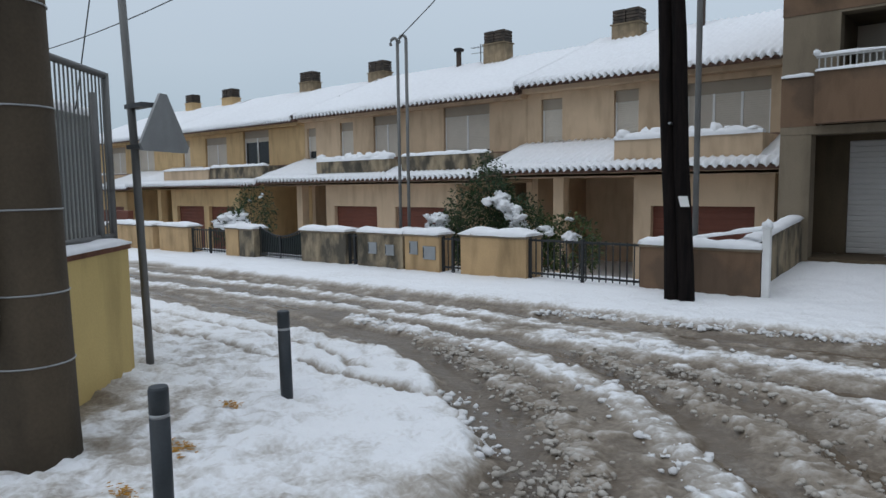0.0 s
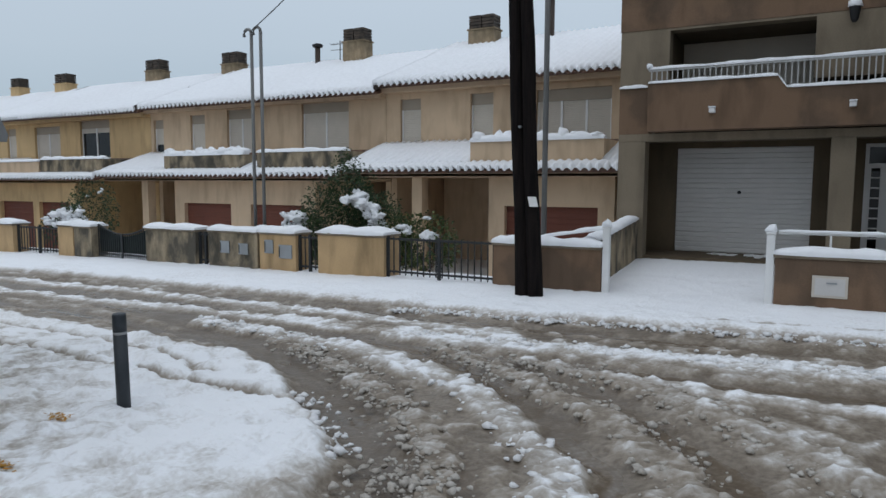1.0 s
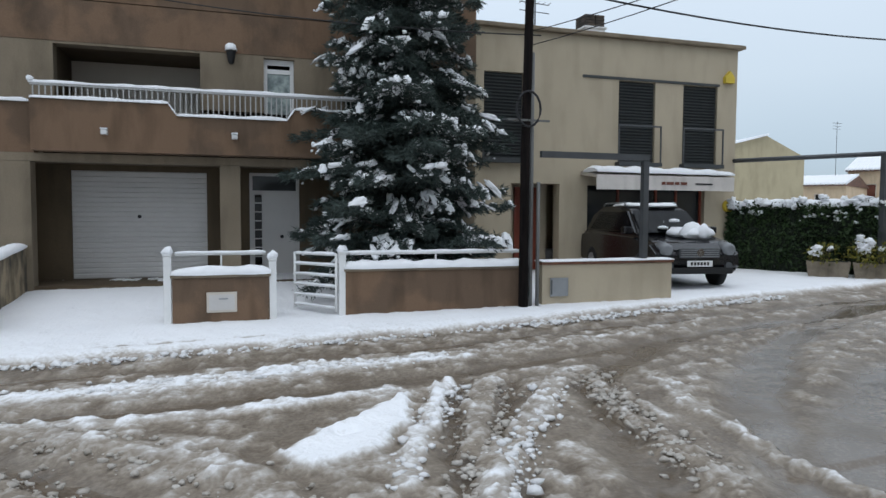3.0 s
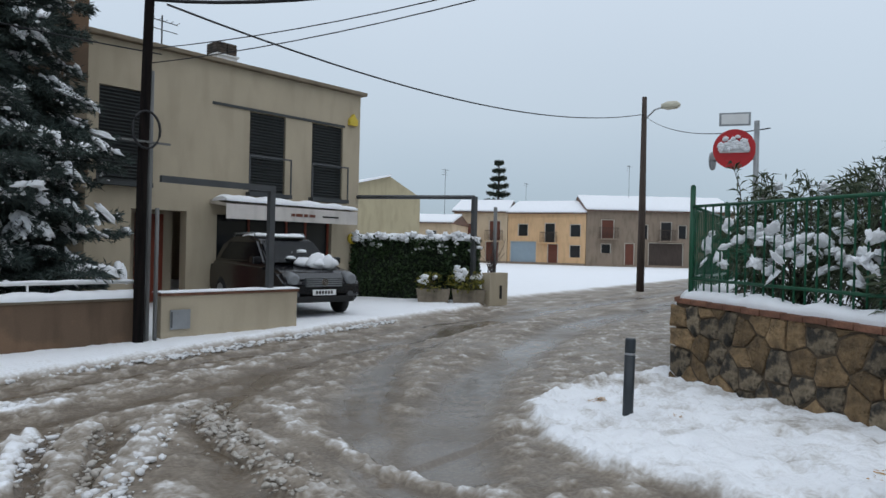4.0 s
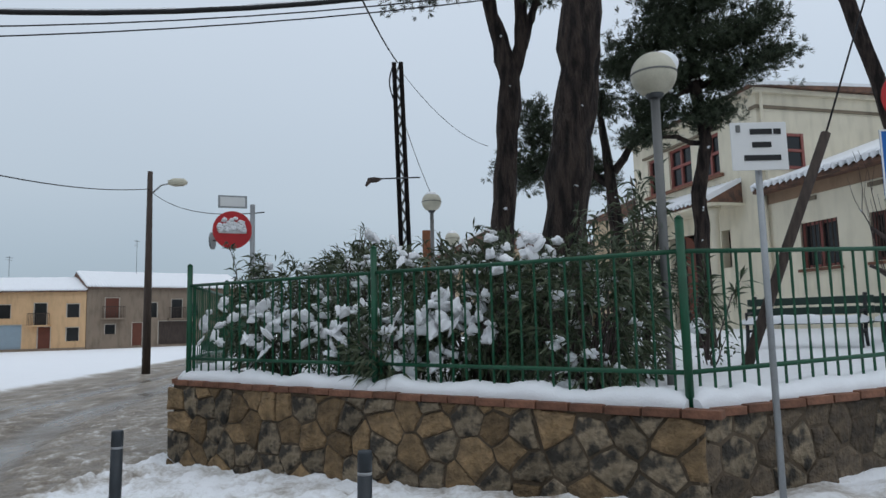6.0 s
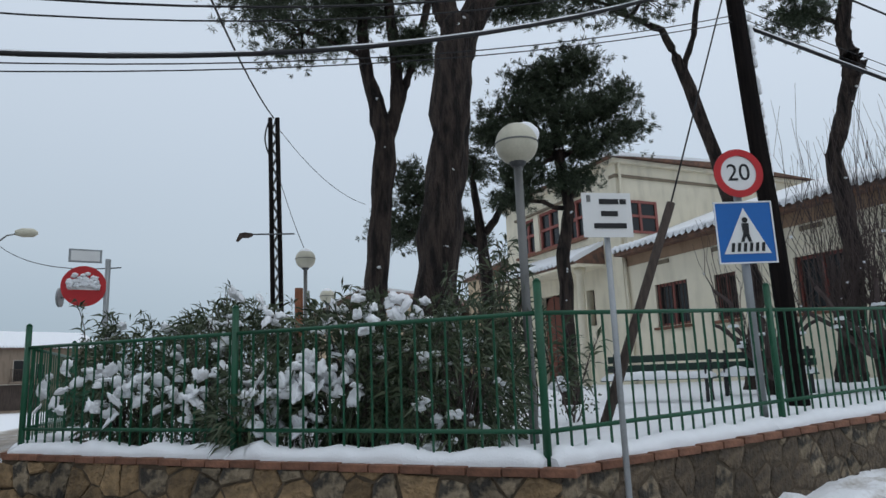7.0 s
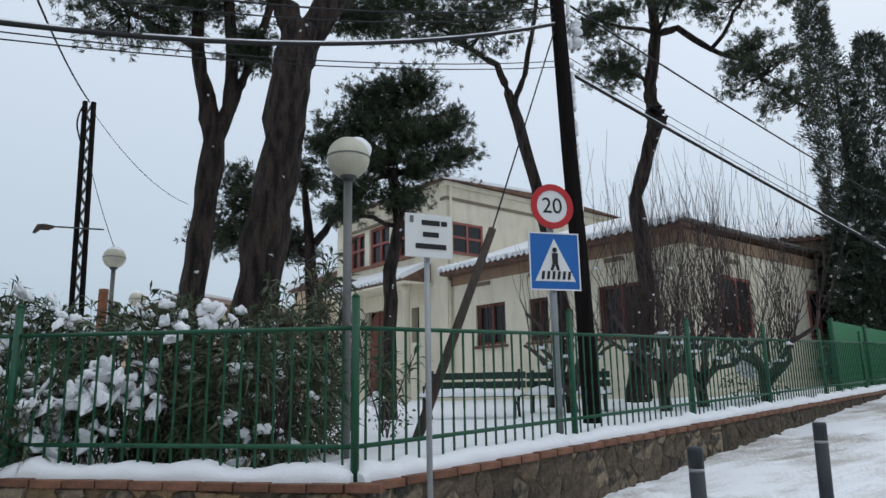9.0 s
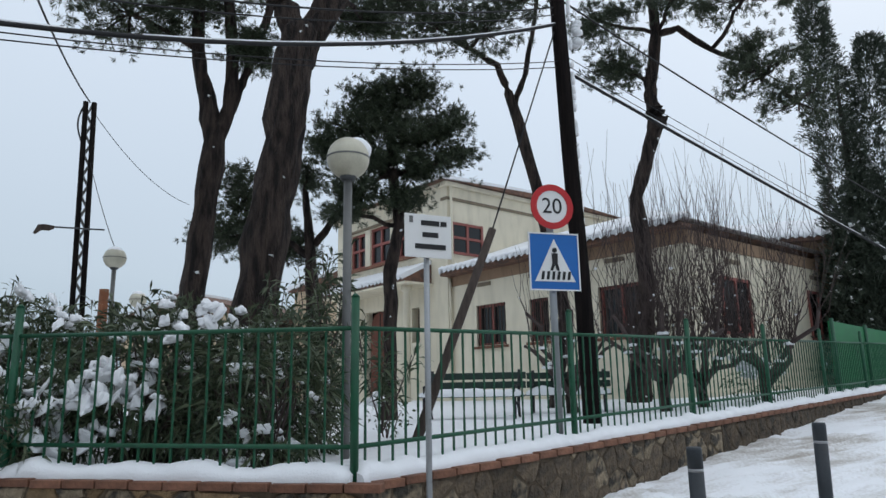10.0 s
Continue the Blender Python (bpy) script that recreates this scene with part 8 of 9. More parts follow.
pine("crooked small pine behind the bigger trunks",
     [[(14.06, -2.7, G0, 0.17), (14.06, -2.72, 3.12, 0.13), (14.08, -2.62, 4.52, 0.11), (14.1, -2.5, 5.72, 0.06)], [(14.06, -2.7, 4.6, 0.08), (13.98, -3.1, 5.2, 0.06), (13.9, -3.7, 5.7, 0.04)], [(14.08, -2.65, 4.3, 0.07), (14.3, -1.9, 4.9, 0.05), (14.6, -1.4, 5.2, 0.03)]],
     [(14.75, -1.35, 5.75, 0.7, 0.55), (14.78, -0.95, 4.85, 0.55, 0.42), (14.63, -2.3, 4.7, 0.45, 0.35), (14.1, -2.5, 6.1, 0.4, 0.35), (14.5, -1.7, 5.0, 0.5, 0.3)], 24, 16)
pine("thin twisting pine by the school wing",
     [[(13.2, -7.7, G0, 0.17), (13.22, -7.77, 1.58, 0.15), (13.08, -7.99, 3.13, 0.14), (13.33, -7.58, 6.1, 0.13), (13.57, -7.15, 8.18, 0.11), (13.7, -6.88, 9.13, 0.08), (13.99, -6.29, 9.6, 0.05)], [(13.5, -7.2, 8.1, 0.07), (13.4, -7.46, 8.86, 0.06), (13.22, -7.76, 10.8, 0.04)]],
     [(13.41, -5.2, 9.7, 1.2, 0.5), (12.96, -6.2, 9.5, 0.9, 0.5), (12.55, -6.9, 10.2, 0.9, 0.5), (13.6, -4.4, 10.3, 1.0, 0.5)], 25, 24)
pine("tall pine with a burred trunk and long side bough",
     [[(13.1, -9.75, G0, 0.30), (13.08, -9.77, 1.54, 0.26), (12.86, -10.05, 3.92, 0.19), (12.93, -9.97, 5.93, 0.17), (12.6, -10.38, 7.5, 0.16), (12.52, -10.47, 7.8, 0.24), (12.6, -10.37, 8.2, 0.15), (12.6, -10.37, 8.68, 0.14), (12.45, -10.55, 9.96, 0.12), (12.5, -10.5, 11.5, 0.08)],
      [(12.45, -10.5, 9.9, 0.09), (12.12, -10.93, 10.0, 0.08), (11.64, -11.43, 9.3, 0.06), (10.8, -11.5, 8.6, 0.04)]],
     [(13.06, -9.75, 9.3, 0.85, 0.62), (13.26, -9.4, 10.6, 0.9, 0.7), (11.5, -10.4, 10.6, 1.2, 0.4), (10.5, -11.4, 10.0, 1.2, 0.35), (10.1, -11.3, 8.0, 0.9, 0.4), (10.5, -11.4, 8.7, 0.65, 0.35), (9.6, -11.5, 7.2, 0.75, 0.4)], 26, 40)


def cypress(x, y, z0, h, r, seed, tops):
    rs, r2 = np.random.RandomState(seed), random.Random(seed)
    t = thing("cypress_tree", "tall dark cypress with snow flecks and ragged top", "tree")
    part("trunk", tube(bmesh.new(), [(x, y, z0), (x, y, z0 + h * 0.8)], [0.2, 0.04], 8), "bark", t)
    ch, tps = [], []
    for ox, oy, hh, rr in tops:
        n = int(1500 * hh * rr / 3)
        s = rs.rand(n) ** 1.1
        a = rs.rand(n) * 6.283
        lob = 0.15 + 1.7 * vnoise(a * 1.6 + ox * 5, s * 15, seed, 2)
        R = rr * np.sin(np.clip(0.18 + 0.95 * (1 - s), 0, 1) * math.pi * 0.55) * lob * (0.55 + 0.45 * rs.rand(n))
        p = np.stack([x + ox * (0.3 + 0.7 * s) + R * np.cos(a), y + oy * (0.3 + 0.7 * s) + R * np.sin(a), z0 + 0.2 + s * hh], -1)
        base = np.repeat(p, 7, 0) + rs.normal(size=(n * 7, 3)) * 0.05
        out = np.repeat(np.stack([np.cos(a), np.sin(a), np.full(n, 0.9)], -1), 7, 0)
        ch.append(blades(base, out + rs.normal(size=base.shape) * 0.6, 0.15, 0.030, rs))
        tps += list(p[rs.rand(n) < 0.05])
    foliage("foliage", ch, "leaf_cypress", t)
    sn = bmesh.new()
    r2.shuffle(tps)
    for q in tps[:420]:
        clump(sn, q, r2.uniform(0.03, 0.10), r2, 2)
    snow_on("flecks of snow on cypress foliage", sn, "snow in the trees")


cypress(14.3, -19.0, 1.3, 12.2, 1.2, 31, [(0.30, 0.24, 12.8, 0.80), (-0.80, -0.62, 10.6, 0.95), (-0.3, -0.1, 6.2, 1.25)])


# ---- oleander thicket behind the fence ----
def oleander(balls, seed, canes):
    rs, r2 = np.random.RandomState(seed), random.Random(seed)
    t = thing("oleander_bush", "dense dark oleander thicket weighed down by snow behind a fence", "bush")
    chunks, tops, br = [], [], bmesh.new()
    for cx, cy, cz, rx, ry, rz in balls:
        n = int(330 * (rx * ry + ry * rz + rx * rz))
        p, o = in_ball(n, (cx, cy, cz), (rx, ry, rz), rs, 0.4)
        d0 = unit(o + [0, 0, 0.25] + rs.normal(size=p.shape) * 0.5)
        base = np.repeat(p, 6, 0) + rs.normal(size=(n * 6, 3)) * 0.03
        d = np.repeat(d0, 6, 0) + rs.normal(size=base.shape) * 0.55
        chunks.append(blades(base, d, 0.17, 0.024, rs, 0.3))
        tops += [q for q, w in zip(p, o) if w[2] > 0.1 or w[0] < -0.3]
        for q in p[::14]:
            limb(br, (cx + r2.uniform(-0.2, 0.2), cy + r2.uniform(-0.2, 0.2), 1.0), q, 0.014, 0.005, r2, 3, 4)
    for x, y, h in canes:
        for i in range(4):
            tip = np.array((x + r2.uniform(-0.35, 0.35), y + r2.uniform(-0.35, 0.35), h * r2.uniform(0.85, 1.05)))
            org = np.array((x, y, 1.2))
            limb(br, org, tip, 0.012, 0.004, r2, 4, 4)
            m = 60
            s = 0.35 + 0.65 * rs.rand(m, 1)
            p = org + (tip - org) * s
            chunks.append(blades(p, rs.normal(size=(m, 3)) * 0.7 + [0, 0, 0.5], 0.20, 0.026, rs, 0.3))
    part("stem_mass", br, "twig", t)
    foliage("leaves", chunks, "leaf_oleander", t)
    sn = bmesh.new()
    r2.shuffle(tops)
    for q in tops[:170]:
        clump(sn, q, r2.uniform(0.03, 0.08), r2, 2)
    return t, sn, r2


ol, sn, r7 = oleander([(8.2, 1.3, 1.75, 0.7, 0.9, 0.85), (7.4, 0.0, 1.75, 0.75, 0.8, 0.85), (6.7, -0.9, 1.65, 0.6, 0.7, 0.8), (8.9, 2.6, 1.75, 0.7, 0.7, 0.75), (8.2, -0.4, 1.75, 0.65, 0.7, 0.7), (9.6, 1.6, 1.9, 0.8, 0.9, 0.9), (7.5, -1.5, 1.45, 0.35, 0.35, 0.5), (7.0, 0.9, 1.4, 0.4, 0.5, 0.5)], 51,
                        [(8.0, -1.4, 3.1), (8.6, 0.5, 2.7), (9.4, 1.8, 2.9), (7.9, -1.7, 3.3), (9.3, 3.0, 2.7), (7.0, -1.5, 2.8), (8.3, -2.1, 2.7), (7.7, -2.3, 2.3)])
for c, w, k in (((6.75, 0.35, 1.75), 0.34, 26), ((7.1, 1.15, 1.65), 0.36, 26), ((6.45, -0.3, 2.28), 0.22, 8), ((6.9, -0.55, 2.3), 0.2, 6), ((7.3, 0.0, 2.35), 0.2, 6), ((7.75, 2.1, 1.7), 0.4, 24), ((6.9, 0.7, 1.45), 0.3, 14), ((8.2, 2.9, 1.75), 0.35, 14), ((7.9, 1.0, 2.5), 0.25, 6)):
    for i in range(int(k * 1.6)):
        snow_pad(sn, (c[0] + r7.uniform(-1, 1) * w * 0.8, c[1] + r7.uniform(-1, 1) * w * 1.2, c[2] + r7.uniform(-1, 0.7) * w * 0.8), (r7.gauss(0, 1), r7.gauss(0, 1), r7.gauss(-0.3, 0.7)), r7.uniform(0.03, 0.10), r7.uniform(0.03, 0.075), r7.uniform(0.03, 0.075), r7)
snow_on("heavy clumps of snow weighing down oleander leaves", sn, "snow on the bushes")
leafy("low_shrub", "sparse low shrub in the snow behind a fence", "bush", [(8.9, -2.7, 1.35, 0.35, 0.35, 0.35)], "leaf_oleander", 61, (0.07, 0.035), 200, 8, group="park shrubs")
leafy("low_shrub", "sparse low shrub in the snow behind a fence", "bush", [(10.6, -10.6, 1.7, 0.6, 0.6, 0.5)], "leaf_oleander", 62, (0.09, 0.035), 260, 16, group="park shrubs")


# ---- bare pruned trees ----
def bare_tree(x, y, z0, h, seed, shoots):
    r2 = random.Random(seed)
    t = thing("bare_tree", "leafless pruned tree with many thin upright shoots", "tree", "bare trees")
    bm, sn = bmesh.new(), bmesh.new()
    tube(bm, [(x, y, z0 - 0.1), (x + 0.05, y, z0 + 0.35), (x, y + 0.05, z0 + 0.7)], [0.12, 0.10, 0.10], 9, True, 0.2, r2)
    part("trunk", bm, "bark", t)
    tw = bmesh.new()
    for i in range(9):
        a = i * 0.7 + r2.random()
        R = r2.uniform(0.5, 1.3)
        tip = Vector((x + R * math.cos(a), y + R * math.sin(a), z0 + r2.uniform(1.1, 1.9)))
        pts = limb(tw, (x, y, z0 + r2.uniform(0.3, 0.7)), tip, 0.055, 0.03, r2, 5, 6)
        lump(sn, pts[3], 0.1, 0.1, 0.05, r2, 1)
        for j in range(shoots):
            st = pts[r2.randint(2, 5)]
            top = st + Vector((r2.uniform(-0.6, 0.6), r2.uniform(-0.6, 0.6), r2.uniform(0.7, h * 1.2)))
            way = limb(tw, st, top, 0.0085, 0.003, r2, 4, 4)
            if j % 2:
                limb(tw, way[2], way[2] + Vector((r2.uniform(-0.3, 0.3), r2.uniform(-0.3, 0.3), r2.uniform(0.3, 0.8))), 0.005, 0.0025, r2, 2, 3)
            if j % 11 == 0:
                clump(sn, way[1], r2.uniform(0.015, 0.035), r2, 1)
    part("branchwork", tw, "twig", t)
    snow_on("snow in the forks of a bare tree", sn, "snow in the trees")


bare_tree(10.0, -8.0, 1.12, 3.0, 71, 17)
bare_tree(10.2, -9.0, 1.15, 3.0, 72, 17)
bare_tree(9.9, -10.2, 1.18, 2.9, 74, 17)
bare_tree(11.2, -6.9, 1.1, 1.6, 73, 4)


# ---- benches ----
def bench(a, b):
    a, b = Vector((*a, 0)), Vector((*b, 0))
    yaw = math.degrees(math.atan2(b.y - a.y, b.x - a.x))
    L = (b - a).length
    t = thing("park_bench", "dark park bench with iron legs and snow on its seat", "bench", "park benches", "", pose(a.x, a.y, 1.08, 0, 0, yaw))
    for i, (y, z) in enumerate(((-0.18, 0.43), (-0.06, 0.43), (0.06, 0.43), (0.22, 0.62), (0.26, 0.78))):
        part("slat", B(0, L, y - 0.05 if z < 0.5 else y - 0.015, y + 0.05 if z < 0.5 else y + 0.015, z - 0.015 if z < 0.5 else z - 0.06, z + 0.015 if z < 0.5 else z + 0.06, 0.006), "green_dark", t)
    for x in (0.12, L - 0.12):
        lg = bmesh.new()
        tube(lg, [(x, -0.26, -0.05), (x, -0.2, 0.25), (x, -0.2, 0.41)], 0.03, 7)
        tube(lg, [(x, 0.28, -0.05), (x, 0.12, 0.28), (x, 0.18, 0.45), (x, 0.29, 0.88)], 0.03, 7)
        tube(lg, [(x, -0.2, 0.41), (x, -0.22, 0.60), (x, 0.2, 0.62)], 0.022, 7)
        tube(lg, [(x, -0.2, 0.30), (x, 0.12, 0.32)], 0.022, 7)
        part("leg", lg, "iron", t)
    sn = bmesh.new()
    snowbar(sn, (0.02, -0.05, 0.44), (L - 0.02, -0.05, 0.44), 0.32, 0.12, rng)
    sn.transform(t.matrix_basis)
    snow_on("cushion of snow on a bench seat", sn, "snow on the benches")


bench((12.05, -4.3), (10.9, -5.75))
bench((11.85, -6.3), (11.0, -7.6))


# ---- signs and lamps ----
def disc(bm, m, r, y0, y1, seg=40):
    b2 = tube(bmesh.new(), [(0, y0, 0), (0, y1, 0)], r, seg)
    b2.transform(m)
    tmp = bpy.data.meshes.new("tmp")
    b2.to_mesh(tmp)
    b2.free()
    bm.from_mesh(tmp)
    bpy.data.meshes.remove(tmp)
    return bm


def ring(r0, r1, y0, y1, m, seg=48):
    bm = bmesh.new()
    vs = []
    for k in range(seg):
        a = 2 * math.pi * k / seg
        vs.append([bm.verts.new((r * math.cos(a), y, r * math.sin(a))) for r, y in ((r0, y0), (r1, y0), (r1, y1), (r0, y1))])
    for k in range(seg):
        p, q = vs[k], vs[(k + 1) % seg]
        for j in range(4):
            bm.faces.new((p[j], p[(j + 1) % 4], q[(j + 1) % 4], q[j]))
    bmesh.ops.recalc_face_normals(bm, faces=bm.faces[:])
    bm.transform(m)
    return bm


def text_mesh(body, size, m, material, parent, name):
    cu = bpy.data.curves.new("text", "FONT")
    cu.body, cu.size, cu.align_x, cu.align_y, cu.extrude = body, size, "CENTER", "CENTER", 0.002
    ob = bpy.data.objects.new("text", cu)
    scene.collection.objects.link(ob)
    bpy.context.view_layer.update()
    me = bpy.data.meshes.new_from_object(ob.evaluated_get(bpy.context.evaluated_depsgraph_get()))
    bpy.data.objects.remove(ob)
    me.transform(m @ pose(0, 0, 0, 90, 0, 0))
    me.materials.clear()
    me.materials.append(M[material])
    o = new(name, me)
    o.parent = parent
    return o


# speed limit over pedestrian crossing, on one post behind the fence
SX, SY = 6.72, -3.96
face_yaw = -95
ms = pose(SX, SY, 0, 0, 0, face_yaw)
ts = thing("traffic_sign", "red-ringed speed limit sign above a blue crossing sign", "traffic sign", "traffic signs")
pm = tube(bmesh.new(), [(SX + 0.02, SY, 0.9), (SX + 0.02, SY, 3.8)], 0.04, 12)
part("post", pm, "steel", ts)
d20 = part("speed_plate", disc(bmesh.new(), pose(SX, SY, 3.62, 0, 0, face_yaw), 0.245, -0.055, -0.045), "sign_white", ts, "white round plate of a speed limit sign")
part("red_ring", ring(0.185, 0.255, -0.066, -0.05, pose(SX, SY, 3.62, 0, 0, face_yaw)), "sign_red", d20)
text_mesh("20", 0.25, pose(SX, SY, 3.62, 0, 0, face_yaw) @ Matrix.Translation((0, -0.058, 0)), "black", d20, "figures")
bl = B(-0.30, 0.30, -0.052, -0.044, -0.32, 0.32, 0.003)
bl.transform(pose(SX, SY, 3.0, 0, 0, face_yaw))
bp_ = part("blue_plate", bl, "sign_blue", ts, "blue square crossing sign with a white triangle")
bd = bmesh.new()
for x0, x1, z0, z1 in ((-0.3, 0.3, 0.305, 0.32), (-0.3, 0.3, -0.32, -0.305), (-0.3, -0.286, -0.305, 0.305), (0.286, 0.3, -0.305, 0.305)):
    box(bd, x0, x1, -0.060, -0.053, z0, z1)
bd.transform(pose(SX, SY, 3.0, 0, 0, face_yaw))
part("white_border", bd, "sign_white", bp_)
tr_ = prism(bmesh.new(), [(-0.24, -0.22), (0.24, -0.22), (0.0, 0.25)], "y", -0.061, -0.053)
tr_.transform(pose(SX, SY, 3.0, 0, 0, face_yaw))
part("white_triangle", tr_, "sign_white", bp_)
st = bmesh.new()
for i in range(6):
    x = -0.17 + i * 0.062
    prism(st, [(x, -0.20), (x + 0.03, -0.20), (x + 0.045, -0.11), (x + 0.015, -0.11)], "y", -0.069, -0.062)
st.transform(pose(SX, SY, 3.0, 0, 0, face_yaw))
part("stripes", st, "black", bp_)
fg = bmesh.new()
tube(fg, [(0.0, -0.062, 0.125), (0.0, -0.07, 0.125)], 0.028, 14)
prism(fg, [(-0.035, 0.09), (0.035, 0.09), (0.03, -0.02), (0.05, -0.10), (0.02, -0.10), (0.0, -0.03), (-0.03, -0.10), (-0.06, -0.10), (-0.03, -0.02)], "y", -0.0701, -0.0625)
fg.transform(pose(SX, SY, 3.0, 0, 0, face_yaw))
part("pictogram", fg, "black", bp_)

# street-name plate on a steel post before the wall: its writing as bars
NX, NY = 5.0, -1.86
nyaw = -86
sp = thing("street_sign", "small white street-name plate on a thin steel post", "street sign", "traffic signs")
part("post", tube(bmesh.new(), [(NX, NY, 0.1), (NX, NY, 2.95)], 0.022, 12), "steel", sp)
pb = B(-0.19, 0.19, -0.042, -0.03, 2.62, 2.95, 0.004)
pb.transform(pose(NX, NY, 0, 0, 0, nyaw))
pp2 = part("plate", pb, "sign_white", sp, "white enamelled name plate")
for x0, x1, z in ((-0.06, 0.09, 2.865), (0.10, 0.15, 2.865), (-0.05, 0.08, 2.775), (-0.11, 0.14, 2.685)):
    tb = B(x0, x1, -0.046, -0.043, z, z + 0.038)
    tb.transform(pose(NX, NY, 0, 0, 0, nyaw))
    part("writing_bar", tb, "black", pp2)
em = B(-0.155, -0.125, -0.046, -0.043, 2.88, 2.93)
em.transform(pose(NX, NY, 0, 0, 0, nyaw))
part("crest", em, "steel_mid", pp2)

# no-entry sign half covered by snow, with a plate above
EX, EY = 10.82, 3.95
eyaw = -66
ne = thing("traffic_sign", "red no-entry sign half covered in snow under a blank plate", "traffic sign", "traffic signs")
part("post", tube(bmesh.new(), [(EX + 0.13, EY - 0.28, 0.9), (EX + 0.13, EY - 0.28, 3.62)], 0.04, 10), "steel", ne)
dn = part("disc", disc(bmesh.new(), pose(EX, EY, 3.2, 0, 0, eyaw), 0.30, -0.03, -0.02), "sign_red", ne, "red round plate")
ebar = B(-0.21, 0.21, -0.036, -0.031, -0.055, 0.055)
ebar.transform(pose(EX, EY, 3.2, 0, 0, eyaw))
part("white_bar", ebar, "sign_white", dn)
ep = B(-0.22, 0.22, -0.03, -0.018, 3.55, 3.75)
ep.transform(pose(EX, EY, 0, 0, 0, eyaw))
bpl = part("plate", ep, "steel", ne)
ep = B(-0.19, 0.19, -0.036, -0.031, 3.575, 3.725)
ep.transform(pose(EX, EY, 0, 0, 0, eyaw))
part("plate_face", ep, "sign_white", bpl)
sn = bmesh.new()
rr = random.Random(3)
for i in range(70):
    a, q = rr.uniform(-0.25, 3.4), rr.uniform(0, 0.21)
    x, z = q * math.cos(a), max(-0.03, q * math.sin(a))
    p = pose(EX, EY, 3.2, 0, 0, eyaw) @ Vector((x, -0.04, z))
    lump(sn, p, 0.045, 0.045, 0.045, rr, 1)
snow_on("snow plastered on a round sign", sn)
rs_ = thing("traffic_sign", "round sign seen edge-on at the corner", "traffic sign", "traffic signs")
part("plate", disc(bmesh.new(), pose(EX + 0.05, EY + 0.34, 3.05, 0, 0, eyaw + 70), 0.14, -0.015, 0.015), "steel", rs_)
part("bracket", tube(bmesh.new(), [(EX + 0.13, EY - 0.28, 3.05), (EX + 0.05, EY + 0.34, 3.05)], 0.015, 6), "steel", rs_)


def globe_lamp(x, y, zg, zc, r, label, skew=0.0):
    t = thing("globe_lamp", label, "street lamp", "globe lamps")
    part("post", tube(bmesh.new(), [(x, y, zg), (x, y, zc - r * 0.95)], 0.045, 10), "steel_mid", t)
    part("collar", tube(bmesh.new(), [(x, y, zc - r * 1.12), (x, y, zc - r * 0.86)], [0.06, r * 0.45], 12), "steel_dark", t)
    g = bmesh.new()
    bmesh.ops.create_uvsphere(g, u_segments=28, v_segments=18, radius=r)
    for f in g.faces:
        f.smooth = True
    g.transform(Matrix.Translation((x, y, zc)))
    gl_ = part("globe", g, "globe", t, "yellowed plastic globe")
    part("seam", ring(r * 0.985, r * 1.02, -0.008, 0.008, Matrix.Translation((x, y, zc)) @ pose(0, 0, 0, 90, 0, 0)), "steel_mid", gl_)
    sn = bmesh.new()
    made = bmesh.ops.create_icosphere(sn, subdivisions=3, radius=1.0)["verts"]
    for v in made:
        k = 1 + 0.10 * noise.noise(v.co * 2 + Vector((x, y, 0)))
        v.co = Vector((x + v.co.x * r * 0.80 * k + skew * 0.5, y + v.co.y * r * 0.80 * k - skew, zc + r * 0.42 + v.co.z * r * 0.68 * k))
    for f in sn.faces:
        f.smooth = True
    snow_on("dome of snow on a globe lamp", sn, "snow on the lamps")


globe_lamp(6.92, -1.71, 1.0, 4.02, 0.22, "globe lamp on a grey post with a tilted snow cap", 0.08)
globe_lamp(16.25, 1.17, 1.0, 4.52, 0.23, "globe lamp on a grey post with a little snow")
globe_lamp(21.28, 0.91, 1.0, 4.25, 0.23, "globe lamp on a grey post with a little snow")
M["rust"] = mat("rust", (0.27, 0.10, 0.045), 0.8, 0.3, 4, 40, 0.2)
op = thing("orange_post", "short rusty orange post in the park", "post")
part("shaft", tube(bmesh.new(), [(15.24, 1.23, 0.9), (15.24, 1.23, 3.7)], 0.09, 10), "rust", op)

# lattice pole with a snapped banner arm
lp = thing("utility_pole", "tall dark two-legged lattice post with a broken banner arm", "utility pole", "utility poles")
for o in (-0.105, 0.105):
    part("post", tube(bmesh.new(), [(17.18, 1.86 + o, 0.9), (17.16, 2.03 + o * 0.85, 8.35)], 0.058, 8), "timber", lp)
lat = tube(bmesh.new(), [(17.2 - 0.02 * i / 30, 1.86 + 0.17 * i / 30 + (0.06 if i % 2 else -0.06), 0.9 + 7.4 * i / 30) for i in range(31)], 0.034, 5)
part("lacing", lat, "steel_mid", lp, "grey zigzag lacing between the legs")
part("cable_loop", tube(bmesh.new(), [(17.12, 2.14 + 0.10 * math.sin(q * math.pi / 8), 8.25 - 0.11 * q) for q in range(9)], 0.02, 5), "cable", lp)
arm = part("banner_arm", tube(bmesh.new(), [(17.1, 2.5, 5.31), (17.1, 1.5, 5.31)], 0.02, 6), "steel_dark", lp)
rag = bmesh.new()
pts = [(2.5, 5.33), (2.68, 5.36), (2.82, 5.34), (2.9, 5.15), (2.86, 5.12), (2.75, 5.22), (2.6, 5.22), (2.5, 5.27)]
prism(rag, pts, "x", 17.08, 17.11)
part("torn_rag", rag, "wood_weathered", arm)

